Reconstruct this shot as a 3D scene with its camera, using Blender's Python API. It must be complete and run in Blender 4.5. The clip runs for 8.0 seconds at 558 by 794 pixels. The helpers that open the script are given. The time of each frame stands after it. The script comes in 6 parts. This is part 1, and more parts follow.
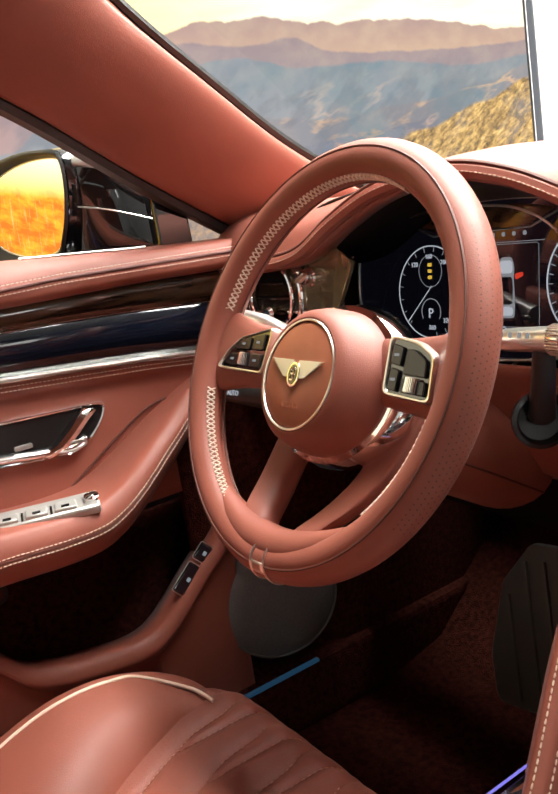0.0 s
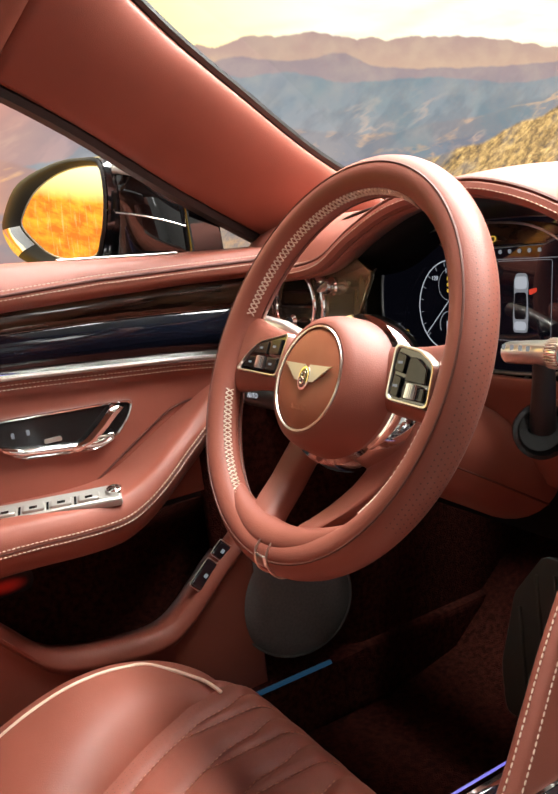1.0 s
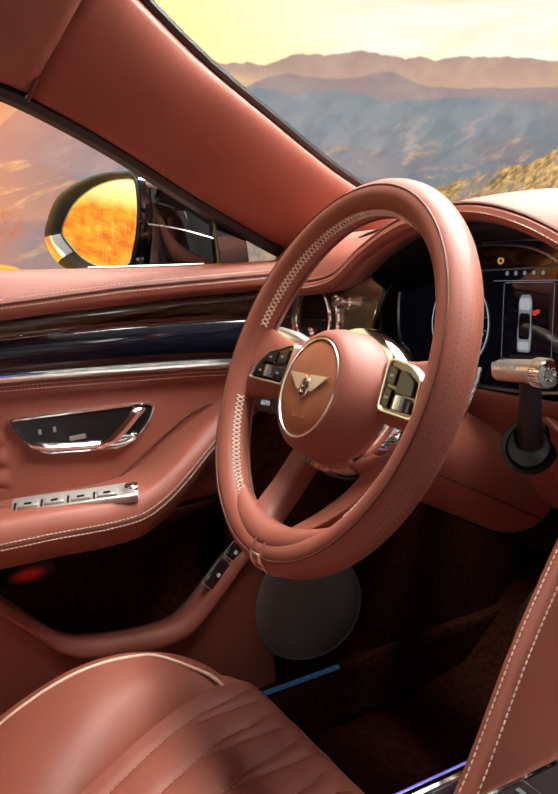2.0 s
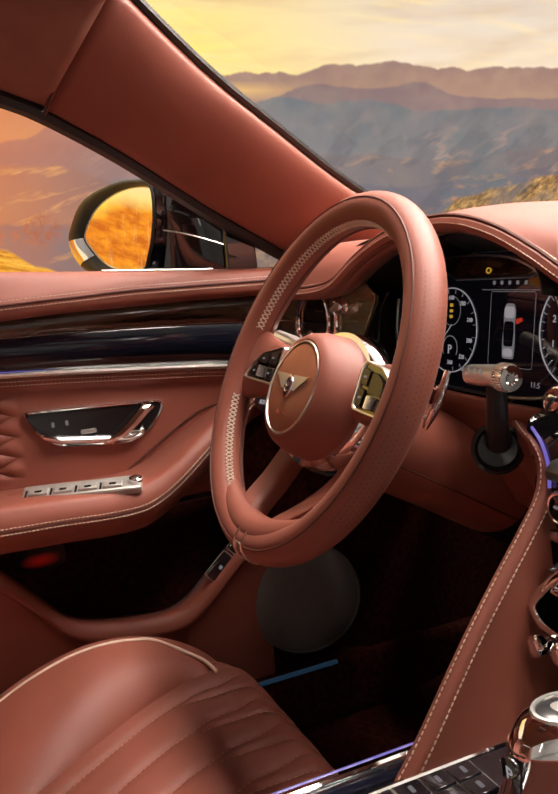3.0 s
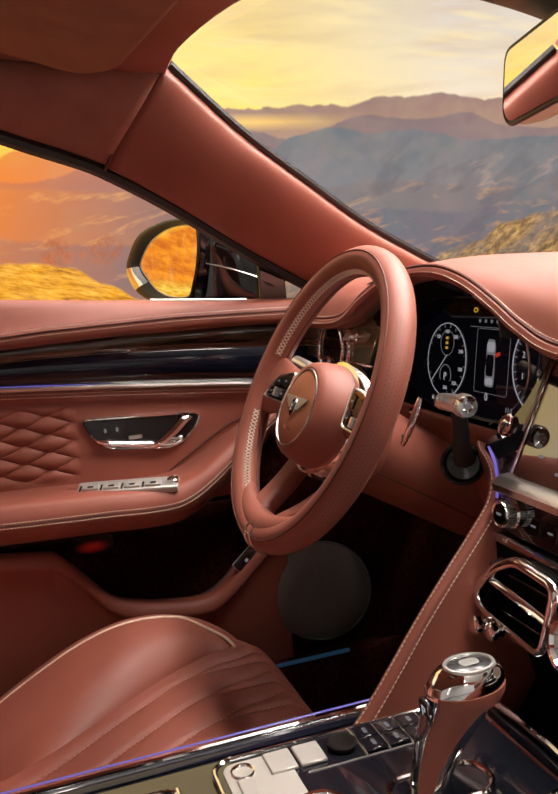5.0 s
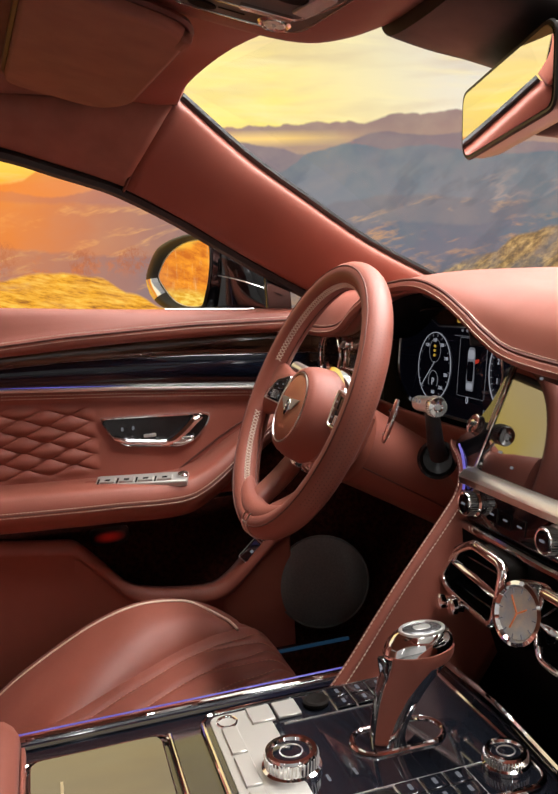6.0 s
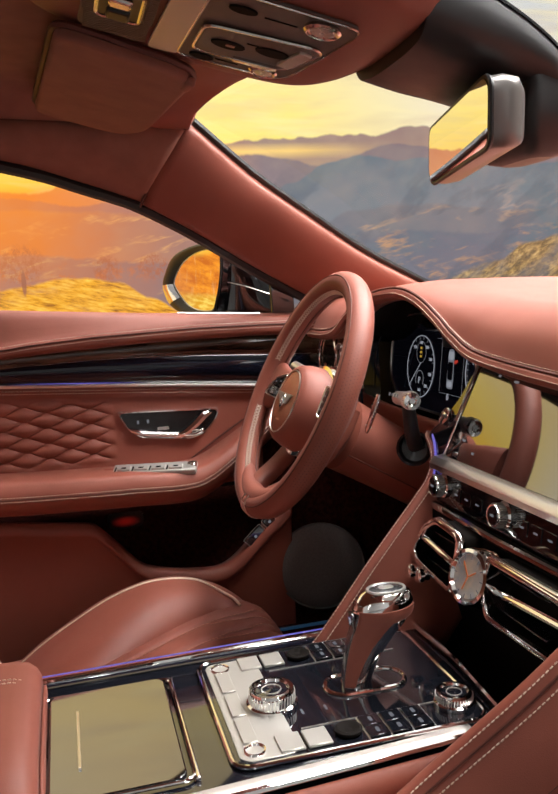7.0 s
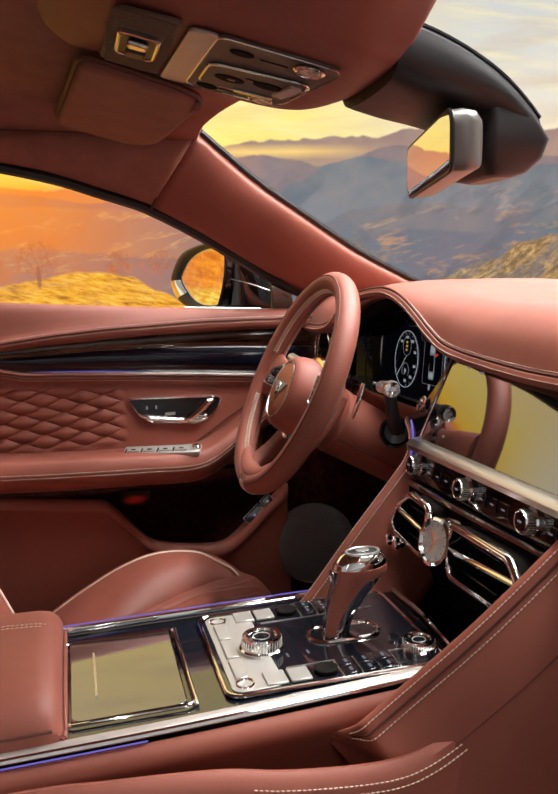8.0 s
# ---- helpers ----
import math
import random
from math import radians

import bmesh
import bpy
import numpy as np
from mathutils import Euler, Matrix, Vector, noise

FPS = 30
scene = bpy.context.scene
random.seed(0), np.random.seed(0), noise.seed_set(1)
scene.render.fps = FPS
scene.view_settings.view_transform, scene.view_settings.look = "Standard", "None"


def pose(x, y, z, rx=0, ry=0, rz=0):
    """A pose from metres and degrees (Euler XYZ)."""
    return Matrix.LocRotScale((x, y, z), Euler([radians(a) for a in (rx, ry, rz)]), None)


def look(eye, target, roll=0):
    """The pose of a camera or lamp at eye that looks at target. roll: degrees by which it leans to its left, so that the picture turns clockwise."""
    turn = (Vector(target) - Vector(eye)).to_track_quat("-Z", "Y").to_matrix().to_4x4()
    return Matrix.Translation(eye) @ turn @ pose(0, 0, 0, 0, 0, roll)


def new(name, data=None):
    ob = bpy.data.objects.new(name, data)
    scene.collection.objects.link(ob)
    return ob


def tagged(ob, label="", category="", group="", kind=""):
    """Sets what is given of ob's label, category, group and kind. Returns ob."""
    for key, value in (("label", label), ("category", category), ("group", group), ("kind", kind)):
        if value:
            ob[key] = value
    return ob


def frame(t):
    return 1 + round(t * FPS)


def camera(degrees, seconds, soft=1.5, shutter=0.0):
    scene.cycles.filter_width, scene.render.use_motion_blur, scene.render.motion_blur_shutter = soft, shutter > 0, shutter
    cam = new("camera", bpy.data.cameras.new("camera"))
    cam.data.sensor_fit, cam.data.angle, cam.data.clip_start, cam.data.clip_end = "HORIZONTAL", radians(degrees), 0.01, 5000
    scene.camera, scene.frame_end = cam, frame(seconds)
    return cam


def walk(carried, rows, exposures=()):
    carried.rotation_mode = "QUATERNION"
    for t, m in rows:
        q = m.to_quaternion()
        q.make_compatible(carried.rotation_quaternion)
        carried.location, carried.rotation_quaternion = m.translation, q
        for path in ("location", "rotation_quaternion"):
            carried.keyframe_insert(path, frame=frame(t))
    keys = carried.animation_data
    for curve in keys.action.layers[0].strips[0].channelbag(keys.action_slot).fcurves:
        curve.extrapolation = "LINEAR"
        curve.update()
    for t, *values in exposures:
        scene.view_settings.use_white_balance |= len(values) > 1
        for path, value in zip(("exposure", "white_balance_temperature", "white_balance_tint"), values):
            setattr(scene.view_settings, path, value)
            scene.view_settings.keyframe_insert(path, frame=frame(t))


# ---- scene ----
cam = camera(38.0, 8.0, soft=2.2)
PATH = [
    (0, (0.189, -0.313, 1.021), (-1.463, 0.722, 0.576), -9.3),
    (0.5, (0.21, -0.311, 1.021), (-1.471, 0.686, 0.596), -8.5),
    (1, (0.232, -0.306, 1.016), (-1.481, 0.645, 0.612), -7.6),
    (1.5, (0.259, -0.298, 1.016), (-1.485, 0.606, 0.636), -6.6),
    (3, (0.354, -0.257, 1.011), (-1.464, 0.504, 0.672), -5.0),
    (3.5, (0.393, -0.244, 1.025), (-1.44, 0.483, 0.69), -4.8),
    (4, (0.437, -0.249, 1.033), (-1.412, 0.439, 0.704), -4.6),
    (4.5, (0.48, -0.258, 1.04), (-1.383, 0.394, 0.721), -4.3),
    (6, (0.64, -0.245, 1.049), (-1.261, 0.306, 0.766), -3.8),
    (6.5, (0.704, -0.242, 1.043), (-1.209, 0.275, 0.771), -3.7),
    (7, (0.773, -0.243, 1.051), (-1.145, 0.254, 0.782), -3.5),
    (7.5, (0.836, -0.246, 1.059), (-1.085, 0.239, 0.784), -3.2),
    (8, (0.901, -0.258, 1.059), (-1.02, 0.221, 0.774), -2.9),
]
EXPOSURES = [(0.0, 0.68, 6450, 5), (1.7, 0.58, 6450, 6), (2.8, -0.05, 7250, 17), (4.7, -0.05, 7150, 16), (5.8, 0.0, 6450, 10), (8.0, 0.0, 6450, 10)]
walk(cam, [(t, look(eye, target, roll)) for t, eye, target, roll in PATH], EXPOSURES)

# ---- world and lights ----
world = bpy.data.worlds.new("hall_air")
scene.world = world
world.use_nodes = True
world.node_tree.nodes["Background"].inputs["Color"].default_value = (0.75, 0.85, 1.0, 1)
world.node_tree.nodes["Background"].inputs["Strength"].default_value = 0.03


def area(name, eye, target, sx, sy, power, colour):
    lamp = bpy.data.lights.new(name, "AREA")
    lamp.shape, lamp.size, lamp.size_y, lamp.energy, lamp.color = "RECTANGLE", sx, sy, power, colour
    ob = new(name, lamp)
    ob.matrix_world = look(eye, target)
    return ob


# unseen lamps added as ceiling softboxes over the bonnet and the open passenger door
area("hall_lamp_front", (-0.3, 2.2, 3.9), (-0.3, 0.7, 0.9), 3.4, 1.8, 700, (1.0, 0.97, 0.95))
area("hall_lamp_over", (-0.3, 0.85, 3.9), (-0.3, 0.5, 1.0), 3.2, 0.8, 240, (1.0, 0.97, 0.95))
area("hall_strip_side", (1.9, -0.2, 3.85), (1.5, -0.2, 0.0), 0.12, 3.0, 26, (1.0, 0.97, 0.95))
area("hall_strip_far", (3.6, -0.2, 3.85), (2.2, -0.2, 0.0), 0.12, 3.0, 26, (1.0, 0.97, 0.95))
# unseen upright strip lamps added to draw bright lines in the chrome
area("glint_lamp_rear", (2.7, -2.7, 1.9), (0.2, 0.0, 0.8), 0.1, 1.9, 2.5, (1.0, 0.98, 0.96))
area("glint_lamp_side", (3.9, 1.2, 1.9), (0.2, 0.1, 0.8), 0.3, 1.9, 9, (1.0, 0.98, 0.96))


# ---- materials ----
def material(name, base, rough=0.5, metal=0.0, **more):
    m = bpy.data.materials.new(name)
    m.use_nodes = True
    b = m.node_tree.nodes["Principled BSDF"]
    b.inputs["Base Color"].default_value = (*base, 1)
    b.inputs["Roughness"].default_value = rough
    b.inputs["Metallic"].default_value = metal
    for k, v in more.items():
        b.inputs[k.replace("_", " ")].default_value = v
    return m


def nodes_of(m):
    return m.node_tree.nodes, m.node_tree.links, m.node_tree.nodes["Principled BSDF"]


def mottled(m, base, other, scale, detail=4.0, lo=0.35, hi=0.65, stretch=(1, 1, 1)):
    """Base colour that drifts between two tones."""
    n, l, b = nodes_of(m)
    tc = n.new("ShaderNodeTexCoord")
    mp = n.new("ShaderNodeMapping")
    mp.inputs["Scale"].default_value = stretch
    nz = n.new("ShaderNodeTexNoise")
    nz.inputs["Scale"].default_value, nz.inputs["Detail"].default_value = scale, detail
    rp = n.new("ShaderNodeValToRGB")
    rp.color_ramp.elements[0].position, rp.color_ramp.elements[1].position = lo, hi
    rp.color_ramp.elements[0].color, rp.color_ramp.elements[1].color = (*base, 1), (*other, 1)
    l.new(tc.outputs["Object"], mp.inputs["Vector"])
    l.new(mp.outputs["Vector"], nz.inputs["Vector"])
    l.new(nz.outputs["Fac"], rp.inputs["Fac"])
    l.new(rp.outputs["Color"], b.inputs["Base Color"])
    return mp


def grained(m, cell, strength, depth=0.0004):
    """Pebbled relief, cells of the given size in metres."""
    n, l, b = nodes_of(m)
    tc = n.new("ShaderNodeTexCoord")
    vo = n.new("ShaderNodeTexVoronoi")
    vo.inputs["Scale"].default_value = 1 / cell
    nz = n.new("ShaderNodeTexNoise")
    nz.inputs["Scale"].default_value = 14
    mx = n.new("ShaderNodeMath")
    mx.operation = "MULTIPLY_ADD"
    mx.inputs[1].default_value = 3.0
    bp = n.new("ShaderNodeBump")
    bp.inputs["Strength"].default_value, bp.inputs["Distance"].default_value = strength, depth
    l.new(tc.outputs["Object"], vo.inputs["Vector"])
    l.new(tc.outputs["Object"], nz.inputs["Vector"])
    l.new(nz.outputs["Fac"], mx.inputs[0])
    l.new(vo.outputs["Distance"], mx.inputs[2])
    l.new(mx.outputs[0], bp.inputs["Height"])
    l.new(bp.outputs["Normal"], b.inputs["Normal"])


def rough_noise(m, scale, lo, hi):
    n, l, b = nodes_of(m)
    tc = n.new("ShaderNodeTexCoord")
    nz = n.new("ShaderNodeTexNoise")
    nz.inputs["Scale"].default_value, nz.inputs["Detail"].default_value = scale, 5
    mr = n.new("ShaderNodeMapRange")
    mr.inputs["To Min"].default_value, mr.inputs["To Max"].default_value = lo, hi
    l.new(tc.outputs["Object"], nz.inputs["Vector"])
    l.new(nz.outputs["Fac"], mr.inputs["Value"])
    l.new(mr.outputs["Result"], b.inputs["Roughness"])


LEATHER = material("leather", (0.27, 0.075, 0.045), 0.5, IOR=1.5, Sheen_Weight=0.03, Sheen_Roughness=0.4)
mottled(LEATHER, (0.232, 0.06, 0.036), (0.265, 0.071, 0.044), 9)
grained(LEATHER, 0.0011, 0.25)
rough_noise(LEATHER, 30, 0.5, 0.62)
TAN = material("tan_leather", (0.3, 0.088, 0.04), 0.45)
mottled(TAN, (0.28, 0.08, 0.036), (0.32, 0.096, 0.045), 40)
grained(TAN, 0.0008, 0.25)
SUEDE = material("suede_lining", (0.27, 0.11, 0.08), 0.9)
mottled(SUEDE, (0.25, 0.1, 0.07), (0.3, 0.122, 0.085), 25)
grained(SUEDE, 0.0008, 0.3)
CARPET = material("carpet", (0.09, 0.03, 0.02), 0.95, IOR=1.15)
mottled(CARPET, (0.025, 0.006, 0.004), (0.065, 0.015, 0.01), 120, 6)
grained(CARPET, 0.002, 0.8, 0.003)
THREAD = material("cream_thread", (0.72, 0.55, 0.43), 0.7)
REDTHREAD = material("brown_thread", (0.48, 0.2, 0.13), 0.7)
# darker leather: the shade inside seams, grooves and holes is in its colour
SEAM = material("seam_shade_leather", (0.1, 0.025, 0.015), 0.6)
CHROME = material("chrome", (0.92, 0.91, 0.9), 0.06, 1.0)
SATIN = material("satin_metal", (0.82, 0.79, 0.74), 0.3, 1.0)
rough_noise(SATIN, 90, 0.26, 0.33)
BADGE = material("silver_enamel", (0.62, 0.61, 0.58), 0.3, 0.85)
DIALGREY = material("dark_enamel", (0.05, 0.05, 0.052), 0.2, 0.3)
SILVER = material("silver_switchgear", (0.5, 0.48, 0.44), 0.33, 0.6)
rough_noise(SILVER, 110, 0.28, 0.38)
BAND = material("satin_band", (0.55, 0.5, 0.46), 0.42, 0.55)
rough_noise(BAND, 120, 0.36, 0.46)
GOLD = material("pale_gold", (0.86, 0.82, 0.75), 0.28, 1.0)
SWITCH = material("switch_black", (0.012, 0.011, 0.011), 0.18)
PIANO = material("piano_black", (0.008, 0.009, 0.013), 0.04, 0.0, IOR=1.95, Coat_Weight=0.3)
NAVY = material("navy_lacquer", (0.006, 0.008, 0.016), 0.08)
PLASTIC = material("black_plastic", (0.014, 0.013, 0.013), 0.42)
rough_noise(PLASTIC, 60, 0.35, 0.5)
MATT = material("matt_black", (0.008, 0.006, 0.005), 0.8, IOR=1.2)
GREY = material("grey_grille", (0.085, 0.085, 0.08), 0.75)
mottled(GREY, (0.115, 0.115, 0.107), (0.14, 0.14, 0.132), 300)
VENEER = material("dark_veneer", (0.05, 0.028, 0.016), 0.12, Coat_Weight=0.5)
mottled(VENEER, (0.02, 0.012, 0.008), (0.085, 0.05, 0.028), 14, 8, 0.35, 0.7, (3, 1, 9))
# bronze tone raised to carry part of the veneer's yellow reflection
FASCIA = material("bronze_veneer", (0.2, 0.17, 0.09), 0.14, 0.55, Coat_Weight=1.0, Coat_IOR=1.8)
mottled(FASCIA, (0.17, 0.145, 0.075), (0.32, 0.265, 0.14), 12, 6, 0.3, 0.7, (4, 1, 1))
RUBBER = material("pedal_metal", (0.16, 0.21, 0.185), 0.34, 0.3)
MIRROR = material("mirror_glass", (0.95, 0.95, 0.95), 0.0, 1.0)
BODY = material("black_paint", (0.006, 0.006, 0.007), 0.06, Coat_Weight=1.0)
WHITE = material("white_plaster", (0.8, 0.79, 0.77), 0.8)
mottled(WHITE, (0.77, 0.76, 0.74), (0.82, 0.81, 0.79), 2)
# grey of unseen walls, set for the light and reflections they return
DARKWALL = material("bounce_wall_grey", (0.35, 0.35, 0.35), 0.7)
mottled(DARKWALL, (0.28, 0.28, 0.28), (0.34, 0.335, 0.33), 2)
TILE = material("hall_floor", (0.12, 0.12, 0.12), 0.25)
mottled(TILE, (0.1, 0.1, 0.1), (0.14, 0.14, 0.135), 3)


def glowing(name, colour, strength):
    m = material(name, (0.01, 0.01, 0.01), 0.3)
    b = m.node_tree.nodes["Principled BSDF"]
    b.inputs["Emission Color"].default_value, b.inputs["Emission Strength"].default_value = (*colour, 1), strength
    return m


LIT_WHITE = glowing("lit_white", (0.85, 0.88, 1.0), 0.3)
LIT_GREY = glowing("lit_grey", (0.6, 0.62, 0.7), 0.2)
LIT_RED = glowing("lit_red", (1.0, 0.06, 0.03), 0.35)
LIT_AMBER = glowing("lit_amber", (1.0, 0.6, 0.08), 0.4)
LIT_VIOLET = glowing("lit_violet", (0.28, 0.22, 1.0), 0.5)
LIT_CYAN = glowing("lit_blue", (0.1, 0.35, 0.7), 0.06)
DISPLAY = material("display_glass", (0.006, 0.006, 0.01), 0.03, IOR=1.6)
SCREEN = material("screen_glass", (0.006, 0.005, 0.006), 0.03, IOR=2.3, Coat_Weight=1.0, Coat_IOR=2.0)
b_ = DISPLAY.node_tree.nodes["Principled BSDF"]
b_.inputs["Emission Color"].default_value, b_.inputs["Emission Strength"].default_value = (0.3, 0.3, 0.6, 1), 0.003

GLASS = bpy.data.materials.new("clear_glass")
GLASS.use_nodes = True
nn, ll = GLASS.node_tree.nodes, GLASS.node_tree.links
nn.clear()
o_, t_, g_, f_, x_ = (nn.new(k) for k in ("ShaderNodeOutputMaterial", "ShaderNodeBsdfTransparent", "ShaderNodeBsdfGlossy", "ShaderNodeFresnel", "ShaderNodeMixShader"))
g_.inputs["Roughness"].default_value = 0.0
f_.inputs["IOR"].default_value = 1.2
t_.inputs["Color"].default_value = (0.97, 0.98, 0.97, 1)
k_ = nn.new("ShaderNodeMath")
k_.operation = "MULTIPLY"
k_.inputs[1].default_value = 0.02
ll.new(f_.outputs[0], k_.inputs[0]), ll.new(k_.outputs[0], x_.inputs[0]), ll.new(t_.outputs[0], x_.inputs[1]), ll.new(g_.outputs[0], x_.inputs[2]), ll.new(x_.outputs[0], o_.inputs[0])


# ---- mesh helpers ----
def V(*a):
    return Vector(a)


def spline(points, n=24, closed=False):
    """n points along a smooth curve through the given ones."""
    p = [Vector(q) for q in points]
    k = len(p)
    out, spans = [], (k if closed else k - 1)
    for i in range(n if closed else n - 1):
        s = i / n * spans if closed else i / (n - 1) * spans
        j, f = int(s), s - int(s)
        if closed:
            a, b, c, d = p[(j - 1) % k], p[j % k], p[(j + 1) % k], p[(j + 2) % k]
        else:
            a, b, c, d = p[max(j - 1, 0)], p[j], p[min(j + 1, k - 1)], p[min(j + 2, k - 1)]
        out.append(0.5 * (2 * b + (c - a) * f + (2 * a - 5 * b + 4 * c - d) * f * f + (3 * b - a - 3 * c + d) * f ** 3))
    if not closed:
        out.append(p[-1].copy())
    return out


def even(points, step, closed=False):
    """Points at even steps along a polyline, with their directions."""
    p = [Vector(q) for q in points] + ([Vector(points[0])] if closed else [])
    out, left = [], 0.0
    for a, b in zip(p, p[1:]):
        d = (b - a).length
        if d < 1e-9:
            continue
        s = left
        while s < d:
            out.append((a.lerp(b, s / d), (b - a) / d))
            s += step
        left = s - d
    return out


def loft(rows, close_u=False, close_v=False, caps=False):
    """A grid of faces through rows of points."""
    bm = bmesh.new()
    vs = [[bm.verts.new(q) for q in r] for r in rows]
    nu, nv = len(vs), len(vs[0])
    for i in range(nu if close_u else nu - 1):
        for j in range(nv if close_v else nv - 1):
            bm.faces.new((vs[i][j], vs[(i + 1) % nu][j], vs[(i + 1) % nu][(j + 1) % nv], vs[i][(j + 1) % nv]))
    if caps:
        bm.faces.new(vs[0]), bm.faces.new(vs[-1][::-1])
    bmesh.ops.recalc_face_normals(bm, faces=bm.faces)
    return bm


def tube(points, r, seg=8, closed=False, flat=1.0, up=None):
    """A rope of radius r (a number or a function of 0..1) along points."""
    p = [Vector(q) for q in points]
    n = len(p)
    rows, side = [], None
    for i in range(n):
        a, b = (p[(i - 1) % n], p[(i + 1) % n]) if closed else (p[max(i - 1, 0)], p[min(i + 1, n - 1)])
        t = (b - a).normalized()
        if up is not None:
            side = t.cross(Vector(up)).normalized()
        elif side is None:
            side = t.orthogonal().normalized()
        else:
            side = (side - t * side.dot(t)).normalized()
        w = t.cross(side)
        rr = r(i / max(n - 1, 1)) if callable(r) else r
        rows.append([p[i] + rr * (math.cos(k * math.tau / seg) * side + flat * math.sin(k * math.tau / seg) * w) for k in range(seg)])
    return loft(rows, close_u=closed, close_v=True, caps=not closed)


def prism(outline, depth, m=Matrix(), bevel=0.0, seg=2):
    """An extruded outline in the plane of m, depth along its z, rims bevelled."""
    bm = bmesh.new()
    lo = [bm.verts.new((x, y, 0)) for x, y in outline]
    hi = [bm.verts.new((x, y, depth)) for x, y in outline]
    n = len(lo)
    bm.faces.new(lo[::-1]), bm.faces.new(hi)
    for i in range(n):
        bm.faces.new((lo[i], lo[(i + 1) % n], hi[(i + 1) % n], hi[i]))
    bmesh.ops.recalc_face_normals(bm, faces=bm.faces)
    if bevel:
        rim = [e for e in bm.edges if abs(e.verts[0].co.z - e.verts[1].co.z) < 1e-9]
        bmesh.ops.bevel(bm, geom=rim, offset=bevel, segments=seg, profile=0.5, affect="EDGES", clamp_overlap=True)
    bm.transform(m)
    return bm


def box(size, m=Matrix(), bevel=0.0, seg=2):
    bm = bmesh.new()
    bmesh.ops.create_cube(bm, size=1.0)
    bmesh.ops.scale(bm, vec=size, verts=bm.verts)
    if bevel:
        bmesh.ops.bevel(bm, geom=list(bm.edges), offset=bevel, segments=seg, profile=0.5, affect="EDGES", clamp_overlap=True)
        for f in bm.faces:
            f.normal_update()
            f.material_index = 1 if max(abs(c) for c in f.normal) > 0.999 else 0
    bm.transform(m)
    return bm


def lathe(profile, seg=32, m=Matrix()):
    """Turned round the z of m; profile of (radius, height)."""
    rows = [[V(r * math.cos(k * math.tau / seg), r * math.sin(k * math.tau / seg), h) for k in range(seg)] for r, h in profile]
    bm = loft(rows, close_v=True, caps=True)
    bm.transform(m)
    return bm


def rounded(w, h, r, n=5):
    """Outline of a rounded rectangle round the origin."""
    out = []
    for cx, cy, a0 in ((w / 2 - r, h / 2 - r, 0), (-w / 2 + r, h / 2 - r, 90), (-w / 2 + r, -h / 2 + r, 180), (w / 2 - r, -h / 2 + r, 270)):
        out += [(cx + r * math.cos(radians(a0 + 90 * k / n)), cy + r * math.sin(radians(a0 + 90 * k / n))) for k in range(n + 1)]
    return out


def soft_poly(corners, r, n=4):
    """A polygon with its corners rounded by about r."""
    out, k = [], len(corners)
    for i in range(k):
        a, b, c = Vector(corners[i - 1]), Vector(corners[i]), Vector(corners[(i + 1) % k])
        d1, d2 = (a - b), (c - b)
        p, q = b + d1.normalized() * min(r, d1.length * 0.45), b + d2.normalized() * min(r, d2.length * 0.45)
        out += [tuple((1 - s) ** 2 * p + 2 * s * (1 - s) * b + s * s * q) for s in (j / n for j in range(n + 1))]
    return out


def joined(*parts):
    bm = bmesh.new()
    for q in parts:
        me = bpy.data.meshes.new("tmp")
        q.to_mesh(me)
        bm.from_mesh(me)
        bpy.data.meshes.remove(me)
        q.free()
    return bm


def stitches(points, length=0.0038, gap=0.0014, r=0.00068, closed=False):
    """A row of short threads along a curve."""
    bm = bmesh.new()
    for p, t in even(points, length + gap, closed):
        s = t.orthogonal().normalized()
        w = t.cross(s)
        ends = []
        for e, k in ((-0.5, 0.5), (-0.25, 1.0), (0.25, 1.0), (0.5, 0.5)):
            ends.append([bm.verts.new(p + t * length * e + r * k * (a * s + b * w)) for a, b in ((1, 0), (0, 1), (-1, 0), (0, -1))])
        for a, b in zip(ends, ends[1:]):
            for k in range(4):
                bm.faces.new((a[k], a[(k + 1) % 4], b[(k + 1) % 4], b[k]))
        bm.faces.new(ends[0][::-1]), bm.faces.new(ends[-1])
    return bm


def link(name, bm, mat, sharp=40):
    me = bpy.data.meshes.new(name)
    bm.to_mesh(me)
    bm.free()
    me.materials.append(mat)
    me.set_sharp_from_angle(angle=radians(sharp))
    # flat faces of bevelled blocks and plates stay flat
    me.polygons.foreach_set("use_smooth", [len(p.vertices) < 5 and p.material_index == 0 for p in me.polygons])
    me.polygons.foreach_set("material_index", [0] * len(me.polygons))
    return new(name, me)


BASE = {}


def thing(name, at, label, category, group="", kind=""):
    ob = new(name)
    ob.empty_display_size = 0.05
    ob.location = at
    BASE[ob.name] = Vector(at)
    return tagged(ob, label, category, group, kind)


def part(name, bm, mat, parent, label="", thick=0.0, sharp=40):
    ob = link(name, bm, mat, sharp)
    ob.parent = parent
    ob.matrix_parent_inverse = Matrix.Translation(-BASE.get(parent.name, Vector()))
    if thick:
        mod = ob.modifiers.new("thickness", "SOLIDIFY")
        mod.thickness, mod.offset = thick, -1
    return tagged(ob, label)


